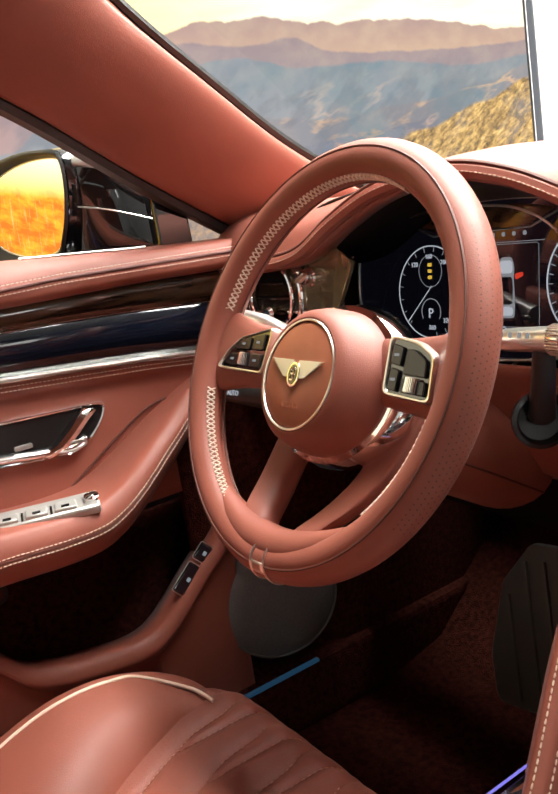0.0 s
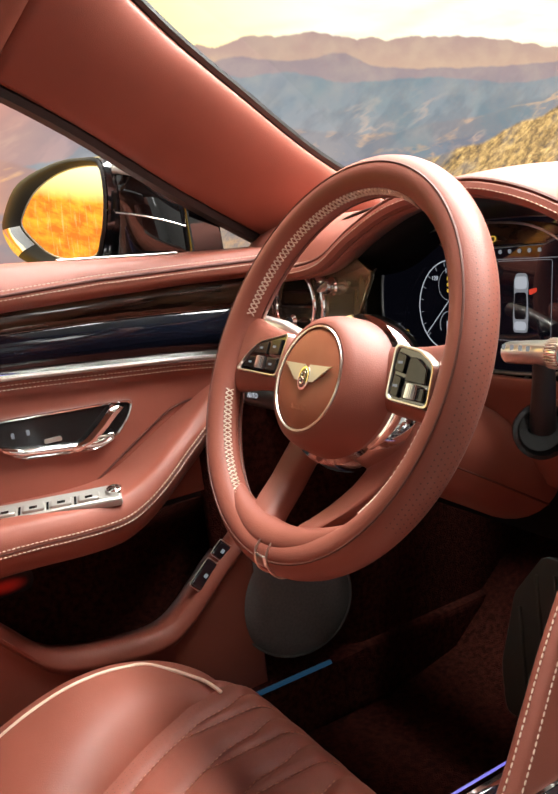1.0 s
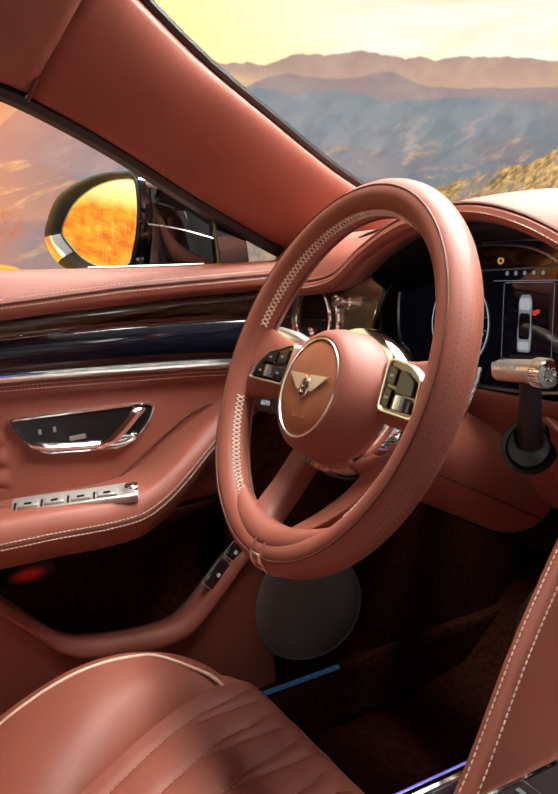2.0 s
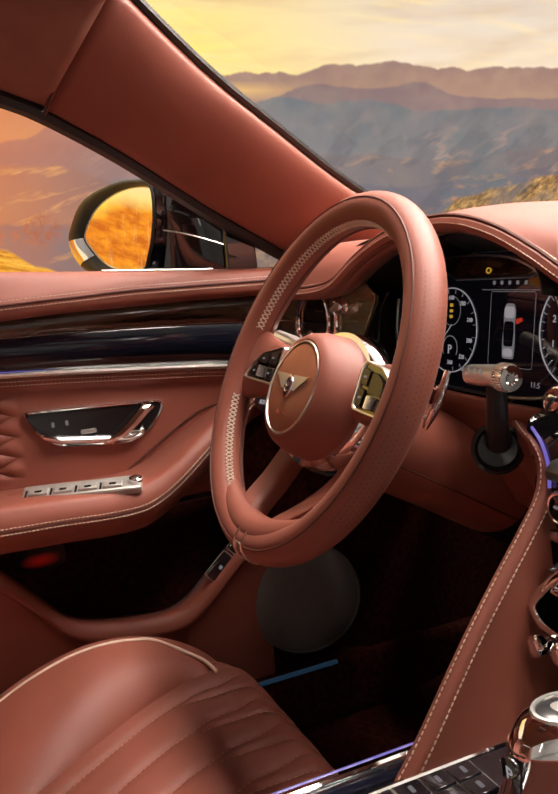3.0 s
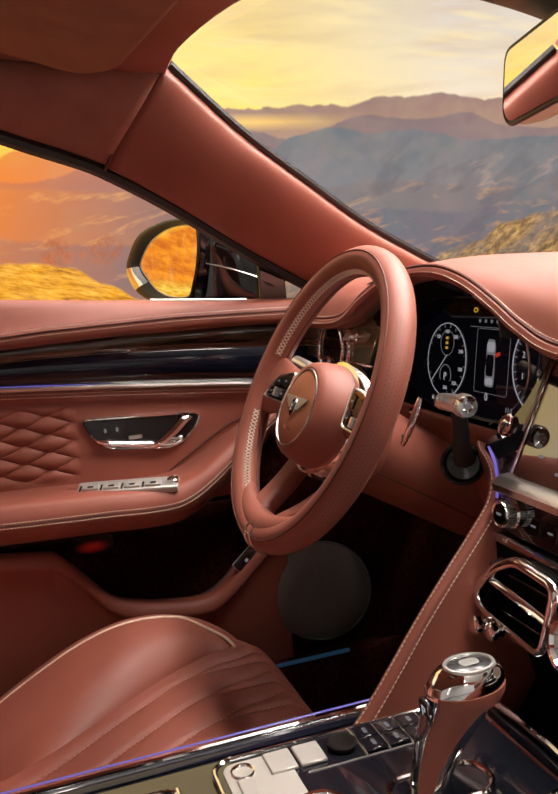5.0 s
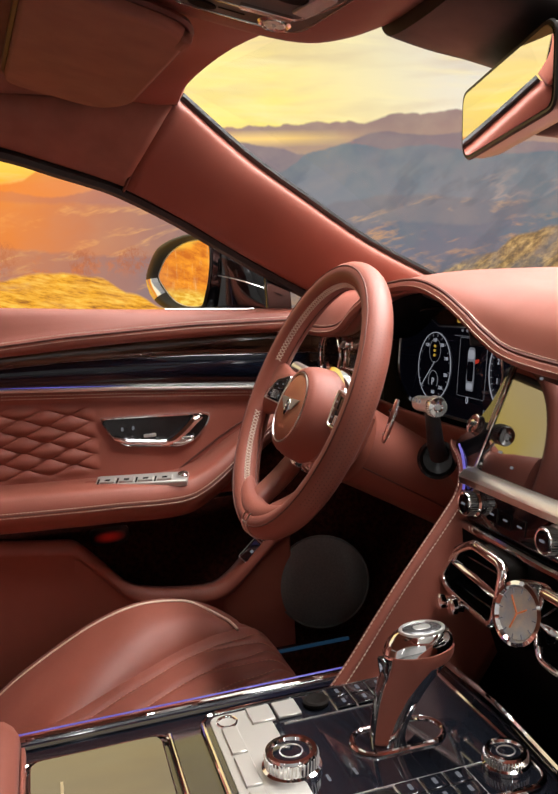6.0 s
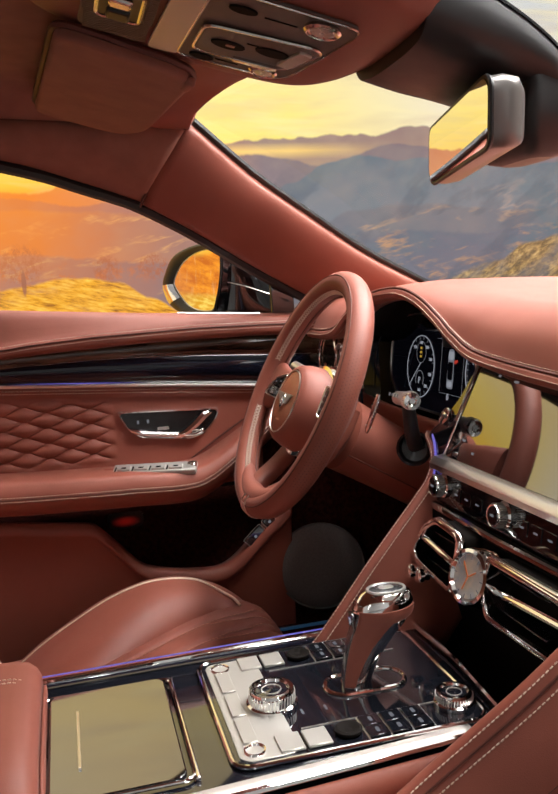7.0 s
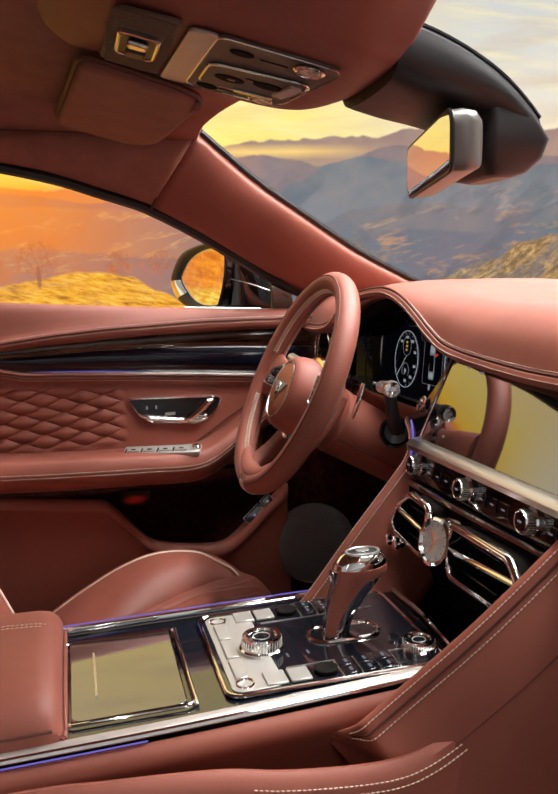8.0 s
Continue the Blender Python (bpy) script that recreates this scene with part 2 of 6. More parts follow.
def lettering(text, size, m, depth=0.0003):
    cu = bpy.data.curves.new("letters", "FONT")
    cu.body, cu.size, cu.extrude, cu.align_x, cu.align_y = text, size, depth, "CENTER", "CENTER"
    cu.resolution_u = 2
    ob = bpy.data.objects.new("letters", cu)
    scene.collection.objects.link(ob)
    me = bpy.data.meshes.new_from_object(ob.evaluated_get(bpy.context.evaluated_depsgraph_get()))
    bm = bmesh.new()
    bm.from_mesh(me)
    bpy.data.objects.remove(ob), bpy.data.meshes.remove(me), bpy.data.curves.remove(cu)
    bm.transform(m)
    return bm


def plane_m(origin, x, y):
    """A frame with the given x and y directions and z across them."""
    x = Vector(x).normalized()
    z = x.cross(Vector(y)).normalized()
    y = z.cross(x)
    m = Matrix((x, y, z)).transposed().to_4x4()
    m.translation = origin
    return m
# ---- the hall round the car ----
def led_picture():
    """A sunset over mountain ridges on the glowing wall; u runs along y, v is the height z."""
    m = bpy.data.materials.new("led_picture")
    m.use_nodes = True
    n, l = m.node_tree.nodes, m.node_tree.links
    n.clear()
    out, em = n.new("ShaderNodeOutputMaterial"), n.new("ShaderNodeEmission")
    l.new(em.outputs[0], out.inputs[0])
    tc, sp = n.new("ShaderNodeTexCoord"), n.new("ShaderNodeSeparateXYZ")
    l.new(tc.outputs["Object"], sp.inputs[0])
    U, W = sp.outputs["Y"], sp.outputs["Z"]

    def math_(op, a, b=None, c=None):
        q = n.new("ShaderNodeMath")
        q.operation = op
        for i, v in enumerate((a, b, c)):
            if v is None:
                continue
            if isinstance(v, (int, float)):
                q.inputs[i].default_value = v
            else:
                l.new(v, q.inputs[i])
        return q.outputs[0]

    def ranged(v, a, b, c=0.0, d=1.0):
        q = n.new("ShaderNodeMapRange")
        for i, x in enumerate((a, b, c, d)):
            q.inputs[i + 1].default_value = x
        l.new(v, q.inputs[0])
        return q.outputs[0]

    def ramp(v, stops, smooth="LINEAR"):
        q = n.new("ShaderNodeValToRGB")
        e = q.color_ramp.elements
        q.color_ramp.interpolation = smooth
        while len(e) < len(stops):
            e.new(0.5)
        for el, (p, col) in zip(e, stops):
            el.position, el.color = p, ((col, col, col, 1) if isinstance(col, float) else (*col, 1))
        l.new(v, q.inputs[0])
        return q.outputs[0]

    def noise_(scale, sy, sz, detail=5.0, rough=0.55, twist=0.0):
        mp, q = n.new("ShaderNodeMapping"), n.new("ShaderNodeTexNoise")
        mp.vector_type = "POINT" if sz == 0 else "TEXTURE"
        mp.inputs["Scale"].default_value = (1, sy, sz) if sz == 0 else (1, 1 / sy, 1 / sz)
        mp.inputs["Rotation"].default_value = (radians(twist), 0, 0)
        l.new(tc.outputs["Object"], mp.inputs[0])
        l.new(mp.outputs[0], q.inputs["Vector"])
        q.inputs["Scale"].default_value, q.inputs["Detail"].default_value, q.inputs["Roughness"].default_value = scale, detail, rough
        return q.outputs["Fac"]

    def mix(f, a, b):
        q = n.new("ShaderNodeMix")
        q.data_type = "RGBA"
        for sock, v in ((q.inputs[0], f), (q.inputs[6], a), (q.inputs[7], b)):
            if isinstance(v, tuple):
                sock.default_value = (*v, 1)
            elif isinstance(v, float):
                sock.default_value = v
            else:
                l.new(v, sock)
        return q.outputs[2]

    u = ranged(U, -1.5, 3.0)

    def at(y):
        return (y + 1.5) / 4.5

    def ridge(points, rough, scale, seedrot=0.0):
        """Height of a ridge line along the wall, roughened."""
        h = ramp(u, [(at(y), (z - 0.8)) for y, z in points], "EASE")
        return math_("ADD", math_("ADD", h, 0.8), math_("MULTIPLY", math_("SUBTRACT", noise_(scale, 1, 0.0, 6, 0.6, seedrot), 0.5), rough))

    def below(h, soft):
        return ranged(math_("SUBTRACT", h, W), -soft, soft)

    # sky: yellow over the sun, greyer to one side, orange to the other, streaked with thin cloud
    height = ranged(W, 1.4, 2.5)
    sky = ramp(height, [(0.0, (1.0, 0.64, 0.14)), (0.14, (1.0, 0.78, 0.2)), (0.3, (1.0, 0.8, 0.28)), (0.55, (0.84, 0.66, 0.33)), (1.0, (0.66, 0.58, 0.44))])
    grey = ramp(height, [(0.0, (0.78, 0.66, 0.52)), (0.2, (0.84, 0.76, 0.62)), (0.45, (0.68, 0.66, 0.62)), (1.0, (0.5, 0.53, 0.56))])
    sky = mix(ranged(U, 0.6, 1.35), sky, grey)
    left = ramp(height, [(0.0, (1.0, 0.4, 0.04)), (0.05, (1.0, 0.6, 0.06)), (0.16, (1.0, 0.74, 0.16)), (0.3, (0.98, 0.72, 0.28)), (1.0, (0.9, 0.68, 0.4))])
    sky = mix(ranged(U, 0.35, -0.15), sky, left)
    streak = noise_(2.2, 1.0, 7.0, 6, 0.55, 6)
    sky = mix(ranged(streak, 0.45, 0.75, 0.0, 0.55), sky, (0.62, 0.46, 0.3))
    sky = mix(ranged(noise_(3.0, 1.0, 9.0, 5, 0.5, -4), 0.5, 0.8, 0.0, 0.6), sky, (1.0, 0.86, 0.45))

    haze_l = ranged(U, 0.5, -0.3)
    far = mix(ranged(W, 1.4, 1.62), mix(haze_l, (0.5, 0.33, 0.22), (0.8, 0.22, 0.04)), mix(haze_l, (0.3, 0.2, 0.19), (0.62, 0.16, 0.04)))
    col = mix(below(ridge([(-1.2, 1.425), (-0.46, 1.42), (-0.3, 1.405), (-0.1, 1.47), (0.29, 1.545), (0.45, 1.57), (0.9, 1.585), (1.1, 1.61), (1.28, 1.62), (1.5, 1.6), (1.9, 1.61), (2.5, 1.57)], 0.05, 9), 0.004), sky, far)
    # a band of lit mist between the ridges
    mist = math_("MULTIPLY", ranged(math_("ABSOLUTE", math_("SUBTRACT", W, 1.53)), 0.03, 0.0), ranged(math_("ABSOLUTE", math_("SUBTRACT", U, 0.5)), 0.45, 0.1))
    col = mix(math_("MULTIPLY", mist, 0.9), col, (1.0, 0.66, 0.2))
    second = mix(ranged(W, 1.2, 1.55), mix(haze_l, (0.3, 0.24, 0.25), (0.42, 0.17, 0.11)), mix(haze_l, (0.24, 0.18, 0.19), (0.8, 0.2, 0.03)))
    col = mix(below(ridge([(-1.2, 1.42), (-0.46, 1.4), (-0.12, 1.36), (0.05, 1.4), (0.25, 1.5), (0.45, 1.52), (0.6, 1.5), (0.72, 1.47), (1.0, 1.55), (1.2, 1.535), (1.39, 1.555), (1.56, 1.505), (2.0, 1.5), (2.6, 1.52)], 0.03, 12, 20), 0.004), col, second)
    blue = mix(ranged(W, 1.25, 1.5), (0.22, 0.23, 0.25), (0.14, 0.18, 0.21))
    blue = mix(ranged(noise_(3, 1, 2, 3, 0.5, 30), 0.42, 0.68, 0.0, 0.5), blue, (0.27, 0.24, 0.25))
    col = mix(below(ridge([(-1.2, 1.2), (-0.2, 1.22), (0.39, 1.28), (0.6, 1.42), (0.75, 1.49), (0.86, 1.51), (1.0, 1.49), (1.2, 1.5), (1.4, 1.46), (1.8, 1.47), (2.2, 1.44), (2.6, 1.47)], 0.025, 14, 40), 0.004), col, blue)
    # nearer slopes, mauve and grey, with thin sunlit spurs and soft patches of light
    def spurs(scale, sy, sz, twist, width):
        line = ranged(math_("ABSOLUTE", math_("SUBTRACT", noise_(scale, sy, sz, 5.0, 0.55, twist), 0.5)), width, 0.0)
        return math_("MULTIPLY", line, ranged(noise_(scale * 3.1, sy, sz * 0.6, 4.0, 0.6, -twist), 0.44, 0.62))

    patch = ranged(noise_(3.5, 1.0, 2.0, 5, 0.5, 20), 0.45, 0.7)
    slope = mix(haze_l, (0.19, 0.185, 0.205), (0.7, 0.21, 0.055))
    slope = mix(math_("MULTIPLY", patch, 0.5), slope, mix(haze_l, (0.29, 0.24, 0.22), (0.74, 0.3, 0.085)))
    slope = mix(math_("MULTIPLY", spurs(1.6, 1.0, 5.0, 14, 0.035), 0.75), slope, mix(haze_l, (0.6, 0.36, 0.2), (0.95, 0.42, 0.1)))
    col = mix(below(ridge([(-1.2, 1.36), (-0.5, 1.36), (0.1, 1.33), (0.4, 1.24), (0.7, 1.27), (0.82, 1.31), (1.05, 1.33), (1.5, 1.29), (2.0, 1.33), (2.3, 1.38), (2.6, 1.44)], 0.04, 8, 60), 0.006), col, slope)
    low = mix(haze_l, (0.17, 0.165, 0.2), (0.5, 0.19, 0.1))
    low = mix(math_("MULTIPLY", ranged(noise_(4, 1.0, 2.0, 6, 0.55, -10), 0.5, 0.72), 0.6), low, mix(haze_l, (0.12, 0.17, 0.2), (0.25, 0.19, 0.2)))
    low = mix(math_("MULTIPLY", spurs(2.0, 1.0, 5.0, 12, 0.035), 0.65), low, (0.66, 0.34, 0.14))
    col = mix(below(ridge([(-1.2, 1.2), (-0.4, 1.21), (0.1, 1.16), (0.5, 1.12), (0.82, 1.2), (1.03, 1.235), (1.3, 1.21), (1.7, 1.24), (2.0, 1.26), (2.6, 1.34)], 0.03, 16, 80), 0.006), col, low)
    # folds of the hillsides, falling away to one side
    fold = math_("MULTIPLY", ranged(noise_(2.6, 1.0, 2.6, 4, 0.55, 32), 0.5, 0.56), ranged(W, 1.5, 1.38))
    col = mix(math_("MULTIPLY", math_("MULTIPLY", fold, ranged(U, 0.1, 0.5)), 0.4), col, (0.1, 0.11, 0.14))
    lines = math_("MULTIPLY", spurs(1.1, 1.0, 4.0, 20, 0.02), ranged(W, 1.45, 1.34))
    col = mix(math_("MULTIPLY", math_("MULTIPLY", lines, ranged(U, 0.15, 0.45)), 0.4), col, (0.62, 0.4, 0.28))
    cool = math_("MULTIPLY", ranged(noise_(2.3, 1.0, 1.5, 4, 0.5, -25), 0.5, 0.62), math_("MULTIPLY", ranged(W, 1.42, 1.32), ranged(U, 0.5, 0.8)))
    col = mix(math_("MULTIPLY", cool, 0.55), col, (0.1, 0.17, 0.2))
    bushes = ranged(noise_(26, 1.0, 1.0, 6, 0.7, 10), 0.5, 0.62)
    band = math_("MULTIPLY", ranged(math_("ABSOLUTE", math_("SUBTRACT", W, 1.135)), 0.05, 0.01), ranged(U, 0.25, -0.1))
    col = mix(math_("MULTIPLY", math_("MULTIPLY", bushes, band), 0.7), col, (0.6, 0.17, 0.05))
    grass = ramp(noise_(22, 1.0, 2.6, 8, 0.7, 28), [(0.32, (0.07, 0.06, 0.05)), (0.46, (0.26, 0.16, 0.07)), (0.58, (0.5, 0.31, 0.12)), (0.74, (0.85, 0.6, 0.26))])
    grass = mix(math_("MULTIPLY", ranged(noise_(3.5, 1.0, 3.0, 5, 0.55, 30), 0.46, 0.62), 0.75), grass, (0.17, 0.16, 0.17))
    grass = mix(math_("MULTIPLY", spurs(2.2, 1.0, 5.0, 26, 0.03), 0.5), grass, (0.95, 0.6, 0.22))
    col = mix(below(ridge([(0.6, 0.9), (0.95, 0.98), (1.13, 1.03), (1.41, 1.1), (1.55, 1.165), (1.7, 1.19), (1.95, 1.225), (2.26, 1.3), (2.55, 1.38), (2.9, 1.45)], 0.02, 18, 100), 0.006), col, grass)
    shade = ramp(noise_(30, 1.0, 1.4, 7, 0.7, 30), [(0.35, (0.1, 0.07, 0.05)), (0.6, (0.5, 0.28, 0.1)), (0.75, (0.85, 0.55, 0.22))])
    col = mix(below(ridge([(0.55, 0.95), (0.72, 1.16), (0.82, 1.19), (0.92, 1.13), (1.02, 0.98), (1.2, 0.9)], 0.05, 14, 140), 0.03), col, mix(0.45, low, shade))
    field = ramp(noise_(16, 1.0, 5.0, 8, 0.65, -14), [(0.3, (0.32, 0.12, 0.02)), (0.48, (0.8, 0.36, 0.03)), (0.7, (1.0, 0.62, 0.1))])
    field = mix(math_("MULTIPLY", spurs(1.6, 1.0, 4.0, -14, 0.03), 0.6), field, (0.5, 0.26, 0.14))
    col = mix(below(ridge([(-1.4, 1.06), (-0.6, 1.07), (-0.36, 1.1), (-0.25, 1.12), (-0.16, 1.12), (-0.04, 1.1), (0.06, 1.04), (0.18, 0.98), (0.5, 0.93)], 0.012, 18, 120), 0.005), col, field)
    # a bare tree and bushes before the field
    def blob(y, z, ry, rz):
        a, b = math_("DIVIDE", math_("SUBTRACT", U, y), ry), math_("DIVIDE", math_("SUBTRACT", W, z), rz)
        return ranged(math_("ADD", math_("MULTIPLY", a, a), math_("MULTIPLY", b, b)), 1.0, 0.45)

    twigs = ranged(noise_(60, 1.0, 0.8, 6, 0.75, 0), 0.44, 0.58)
    for y, z, ry, rz in ((-0.36, 1.175, 0.085, 0.075), (-0.08, 1.15, 0.05, 0.05), (0.08, 1.15, 0.06, 0.05), (-0.55, 1.15, 0.09, 0.06)):
        col = mix(math_("MULTIPLY", math_("MULTIPLY", blob(y, z, ry, rz), twigs), 0.75), col, (0.42, 0.13, 0.06))
    col = mix(math_("MULTIPLY", blob(-0.357, 1.115, 0.009, 0.05), 0.8), col, (0.3, 0.12, 0.08))
    # soft unevenness of the picture
    col = mix(ranged(noise_(9, 1.0, 1.6, 5, 0.55, 15), 0.4, 0.7, 0.0, 0.1), col, mix(ranged(W, 1.3, 1.6), (0.42, 0.3, 0.24), (0.95, 0.78, 0.45)))
    # the low sun far to one side
    glow = math_("MULTIPLY", ranged(U, 0.0, -0.85), ranged(W, 1.05, 1.35))
    col = mix(math_("MULTIPLY", glow, 0.75), col, ramp(height, [(0.0, (1.0, 0.32, 0.03)), (0.03, (1.0, 0.58, 0.05)), (0.12, (1.0, 0.7, 0.16)), (0.3, (0.98, 0.74, 0.34)), (0.6, (0.95, 0.78, 0.5))]))
    # burning hills and a golden meadow at the unseen far end, for mirror reflections
    far_end = ranged(U, -0.95, -1.25)
    burn = mix(ranged(noise_(9, 1.0, 3.0, 6, 0.6, 8), 0.4, 0.65), (0.62, 0.16, 0.02), (1.0, 0.36, 0.03))
    burn = mix(math_("MULTIPLY", ranged(noise_(20, 2.5, 0.5, 5, 0.6, 0), 0.55, 0.7), 0.3), burn, (1.0, 0.7, 0.3))
    hills = mix(below(ridge([(-1.45, 1.36), (-1.2, 1.3), (-1.0, 1.25), (-0.8, 1.2)], 0.08, 6, 15), 0.03), (1.0, 0.72, 0.1), burn)
    hills = mix(ranged(W, 1.34, 1.5), hills, (0.95, 0.82, 0.58))
    hills = mix(ranged(W, 1.13, 1.1), hills, mix(ranged(noise_(18, 1.0, 4.0, 6, 0.6, 5), 0.4, 0.65), (0.75, 0.36, 0.03), (1.0, 0.72, 0.14)))
    col = mix(far_end, col, hills)
    l.new(col, em.inputs["Color"])
    em.inputs["Strength"].default_value = 1.15
    return m


def slab(name, lo, hi, mat, label, category, kind="structure"):
    c = (Vector(lo) + Vector(hi)) / 2
    s = Vector(hi) - Vector(lo)
    ob = link(name, box(s, Matrix.Translation(c)), mat)
    return tagged(ob, label, category, kind=kind)


# shell out of view: floor, ceiling and grey walls toned for bounced light
slab("floor", (-2.6, -4.0, -0.12), (5.0, 6.0, 0.0), TILE, "polished grey showroom floor under the car", "floor")
slab("wall_north", (-2.6, 6.0, -0.12), (5.0, 6.2, 4.0), WHITE, "plain white showroom wall beyond the bonnet", "wall")
slab("wall_south", (-2.6, -4.2, -0.12), (5.0, -4.0, 4.0), DARKWALL, "unseen grey wall behind the car, tone set for bounced light", "wall")
slab("wall_east", (5.0, -4.2, -0.12), (5.2, 6.2, 4.0), DARKWALL, "unseen grey wall beyond the open door, tone set for bounced light", "wall")
slab("wall_west", (-2.8, -4.2, -0.12), (-2.6, 6.2, 4.0), WHITE, "plain white showroom wall behind the picture screen", "wall")
slab("ceiling", (-2.8, -4.2, 4.0), (5.2, 6.2, 4.15), WHITE, "plain white showroom ceiling", "ceiling")

screen_wall = thing("picture_screen", (-2.15, -0.6, 0.0), "tall glowing screen wall showing a mountain sunset", "screen")
part("frame", box((0.06, 5.26, 2.96), Matrix.Translation((-2.14, -0.05, 1.48)), 0.004), PLASTIC, screen_wall)
part("display", box((0.008, 5.2, 2.9), Matrix.Translation((-2.104, -0.05, 1.48))), led_picture(), screen_wall, "glowing picture of misty mountains at sunset")
part("edge_strip", box((0.03, 0.012, 2.7), Matrix.Translation((-2.1, 2.592, 1.4)), 0.003), LIT_GREY, screen_wall)
# ---- cabin shell ----
# roof lining: side rails, roof, front header
def roof_row(y):
    """Across the roof at y, from rail to rail."""
    crown = 1.345 + 0.05 * min(max((-y) / 0.6, 0), 1) - 0.02 * max(y, 0)
    edge_x, edge_z = 0.598 - 0.01 * min(max((-y - 0.1) / 0.4, 0), 1), 1.324 + 0.014 * min(max((-y - 0.1) / 0.4, 0), 1)
    pts = [(-edge_x - 0.008, y, edge_z), (-edge_x + 0.02, y, edge_z + 0.006), (-0.5, y, crown - 0.002), (-0.3, y, crown - 0.008), (0, y, crown), (0.3, y, crown - 0.008), (0.5, y, crown - 0.002), (edge_x - 0.02, y, edge_z + 0.006), (edge_x + 0.008, y, edge_z)]
    return spline(pts, 33)


roof = link("headliner", loft([roof_row(y) for y in (-1.9, -1.4, -1.0, -0.7, -0.5, -0.35, -0.25, -0.18, -0.1)]), SUEDE)
tagged(roof, "brown suede roof lining of the car", "roof lining", kind="structure")
m_ = roof.modifiers.new("thickness", "SOLIDIFY")
m_.thickness, m_.offset = 0.03, 1

# header: from the lining forward and down to the top edge of the windscreen
HEADER = [(-0.606, -0.012, 1.318), (-0.515, -0.011, 1.328), (-0.37, 0.018, 1.334), (-0.2, 0.06, 1.322), (0.0, 0.085, 1.312), (0.2, 0.06, 1.322), (0.37, 0.018, 1.334), (0.515, -0.011, 1.328), (0.606, -0.012, 1.318)]
front_edge = spline(HEADER, 33)
rows = []
for f in (0.0, 0.2, 0.45, 0.7, 0.88, 1.0):
    back = roof_row(-0.1)
    rows.append([a.lerp(b, f) + V(0, 0, -0.004 * math.sin(math.pi * f)) for a, b in zip(back, front_edge)])
head = tagged(link("header_trim", loft(rows + [[p + V(0, 0.012, 0.02) for p in front_edge]]), LEATHER), "brown leather header trim above the windscreen", "header trim", kind="structure")
m_ = head.modifiers.new("thickness", "SOLIDIFY")
m_.thickness, m_.offset = 0.012, 1

# pillar trims
UP = [(-0.606, -0.012, 1.324), (-0.651, 0.099, 1.242), (-0.689, 0.208, 1.175), (-0.73, 0.327, 1.105), (-0.76, 0.44, 1.05), (-0.785, 0.53, 1.01)]
LO = [(-0.672, -0.092, 1.208), (-0.698, 0.003, 1.158), (-0.734, 0.109, 1.096), (-0.76, 0.19, 1.052), (-0.782, 0.266, 1.012), (-0.8, 0.34, 0.975)]


def pillar(flip=1):
    up, lo = spline(UP, 22), spline(LO, 22)
    rows = []
    for i in range(22):
        a, b = up[i], lo[i]
        row = []
        for k in range(25):
            s = k / 24
            p = a.lerp(b, s)
            bulge = (0.02 + 0.024 * min(i / 6, 1)) * math.sin(math.pi * min(s ** 0.9, 1.0)) ** 0.72 if 0 < k < 24 else 0.0
            p = p + V(0.8, -0.1, 0.42) * bulge
            row.append(V(p.x * flip, p.y, p.z))
        rows.append([V(row[0].x - 0.02 * flip, row[0].y + 0.012, row[0].z + 0.012)] + row + [V(row[-1].x - 0.03 * flip, row[-1].y, row[-1].z - 0.002)])
    return rows


for nm, fl in (("pillar_trim", 1), ("pillar_trim", -1)):
    ob = thing(nm, (-0.7 * fl, 0.2, 1.05), "brown leather windscreen pillar trim rising from the dashboard", "pillar trim", kind="structure")
    r_ = pillar(fl)
    part("cover", loft(r_), LEATHER, ob, thick=0.004)
    part("windscreen_seal", tube([p[0].lerp(p[1], 0.5) + V(0, 0.004, 0.004) for p in r_], 0.006, 6), PLASTIC, ob, "black rubber seal")
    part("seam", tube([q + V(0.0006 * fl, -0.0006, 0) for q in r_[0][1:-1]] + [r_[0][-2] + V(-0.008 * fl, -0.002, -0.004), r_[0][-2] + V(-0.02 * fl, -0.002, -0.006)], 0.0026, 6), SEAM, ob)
    # side rail behind the pillar, above the door window
    rail = []
    rl_up = spline([(-0.606, -0.012, 1.324), (-0.6, -0.1, 1.325), (-0.592, -0.35, 1.335), (-0.585, -0.9, 1.345), (-0.58, -1.9, 1.33)], 20)
    rl_lo = spline([(-0.672, -0.092, 1.208), (-0.655, -0.186, 1.24), (-0.63, -0.356, 1.284), (-0.61, -0.7, 1.31), (-0.6, -1.9, 1.25)], 20)
    for a, b in zip(rl_up, rl_lo):
        row = [a.lerp(b, k / 8) + V(0.03 * math.sin(math.pi * k / 8) ** 0.8, 0, 0.004) for k in range(9)]
        rail.append([V(p.x * fl, p.y, p.z) for p in row] + [V((row[-1].x - 0.03) * fl, row[-1].y, row[-1].z - 0.002)])
    part("side_rail", loft(rail), SUEDE, ob, "brown suede roof rail cover", thick=0.004)

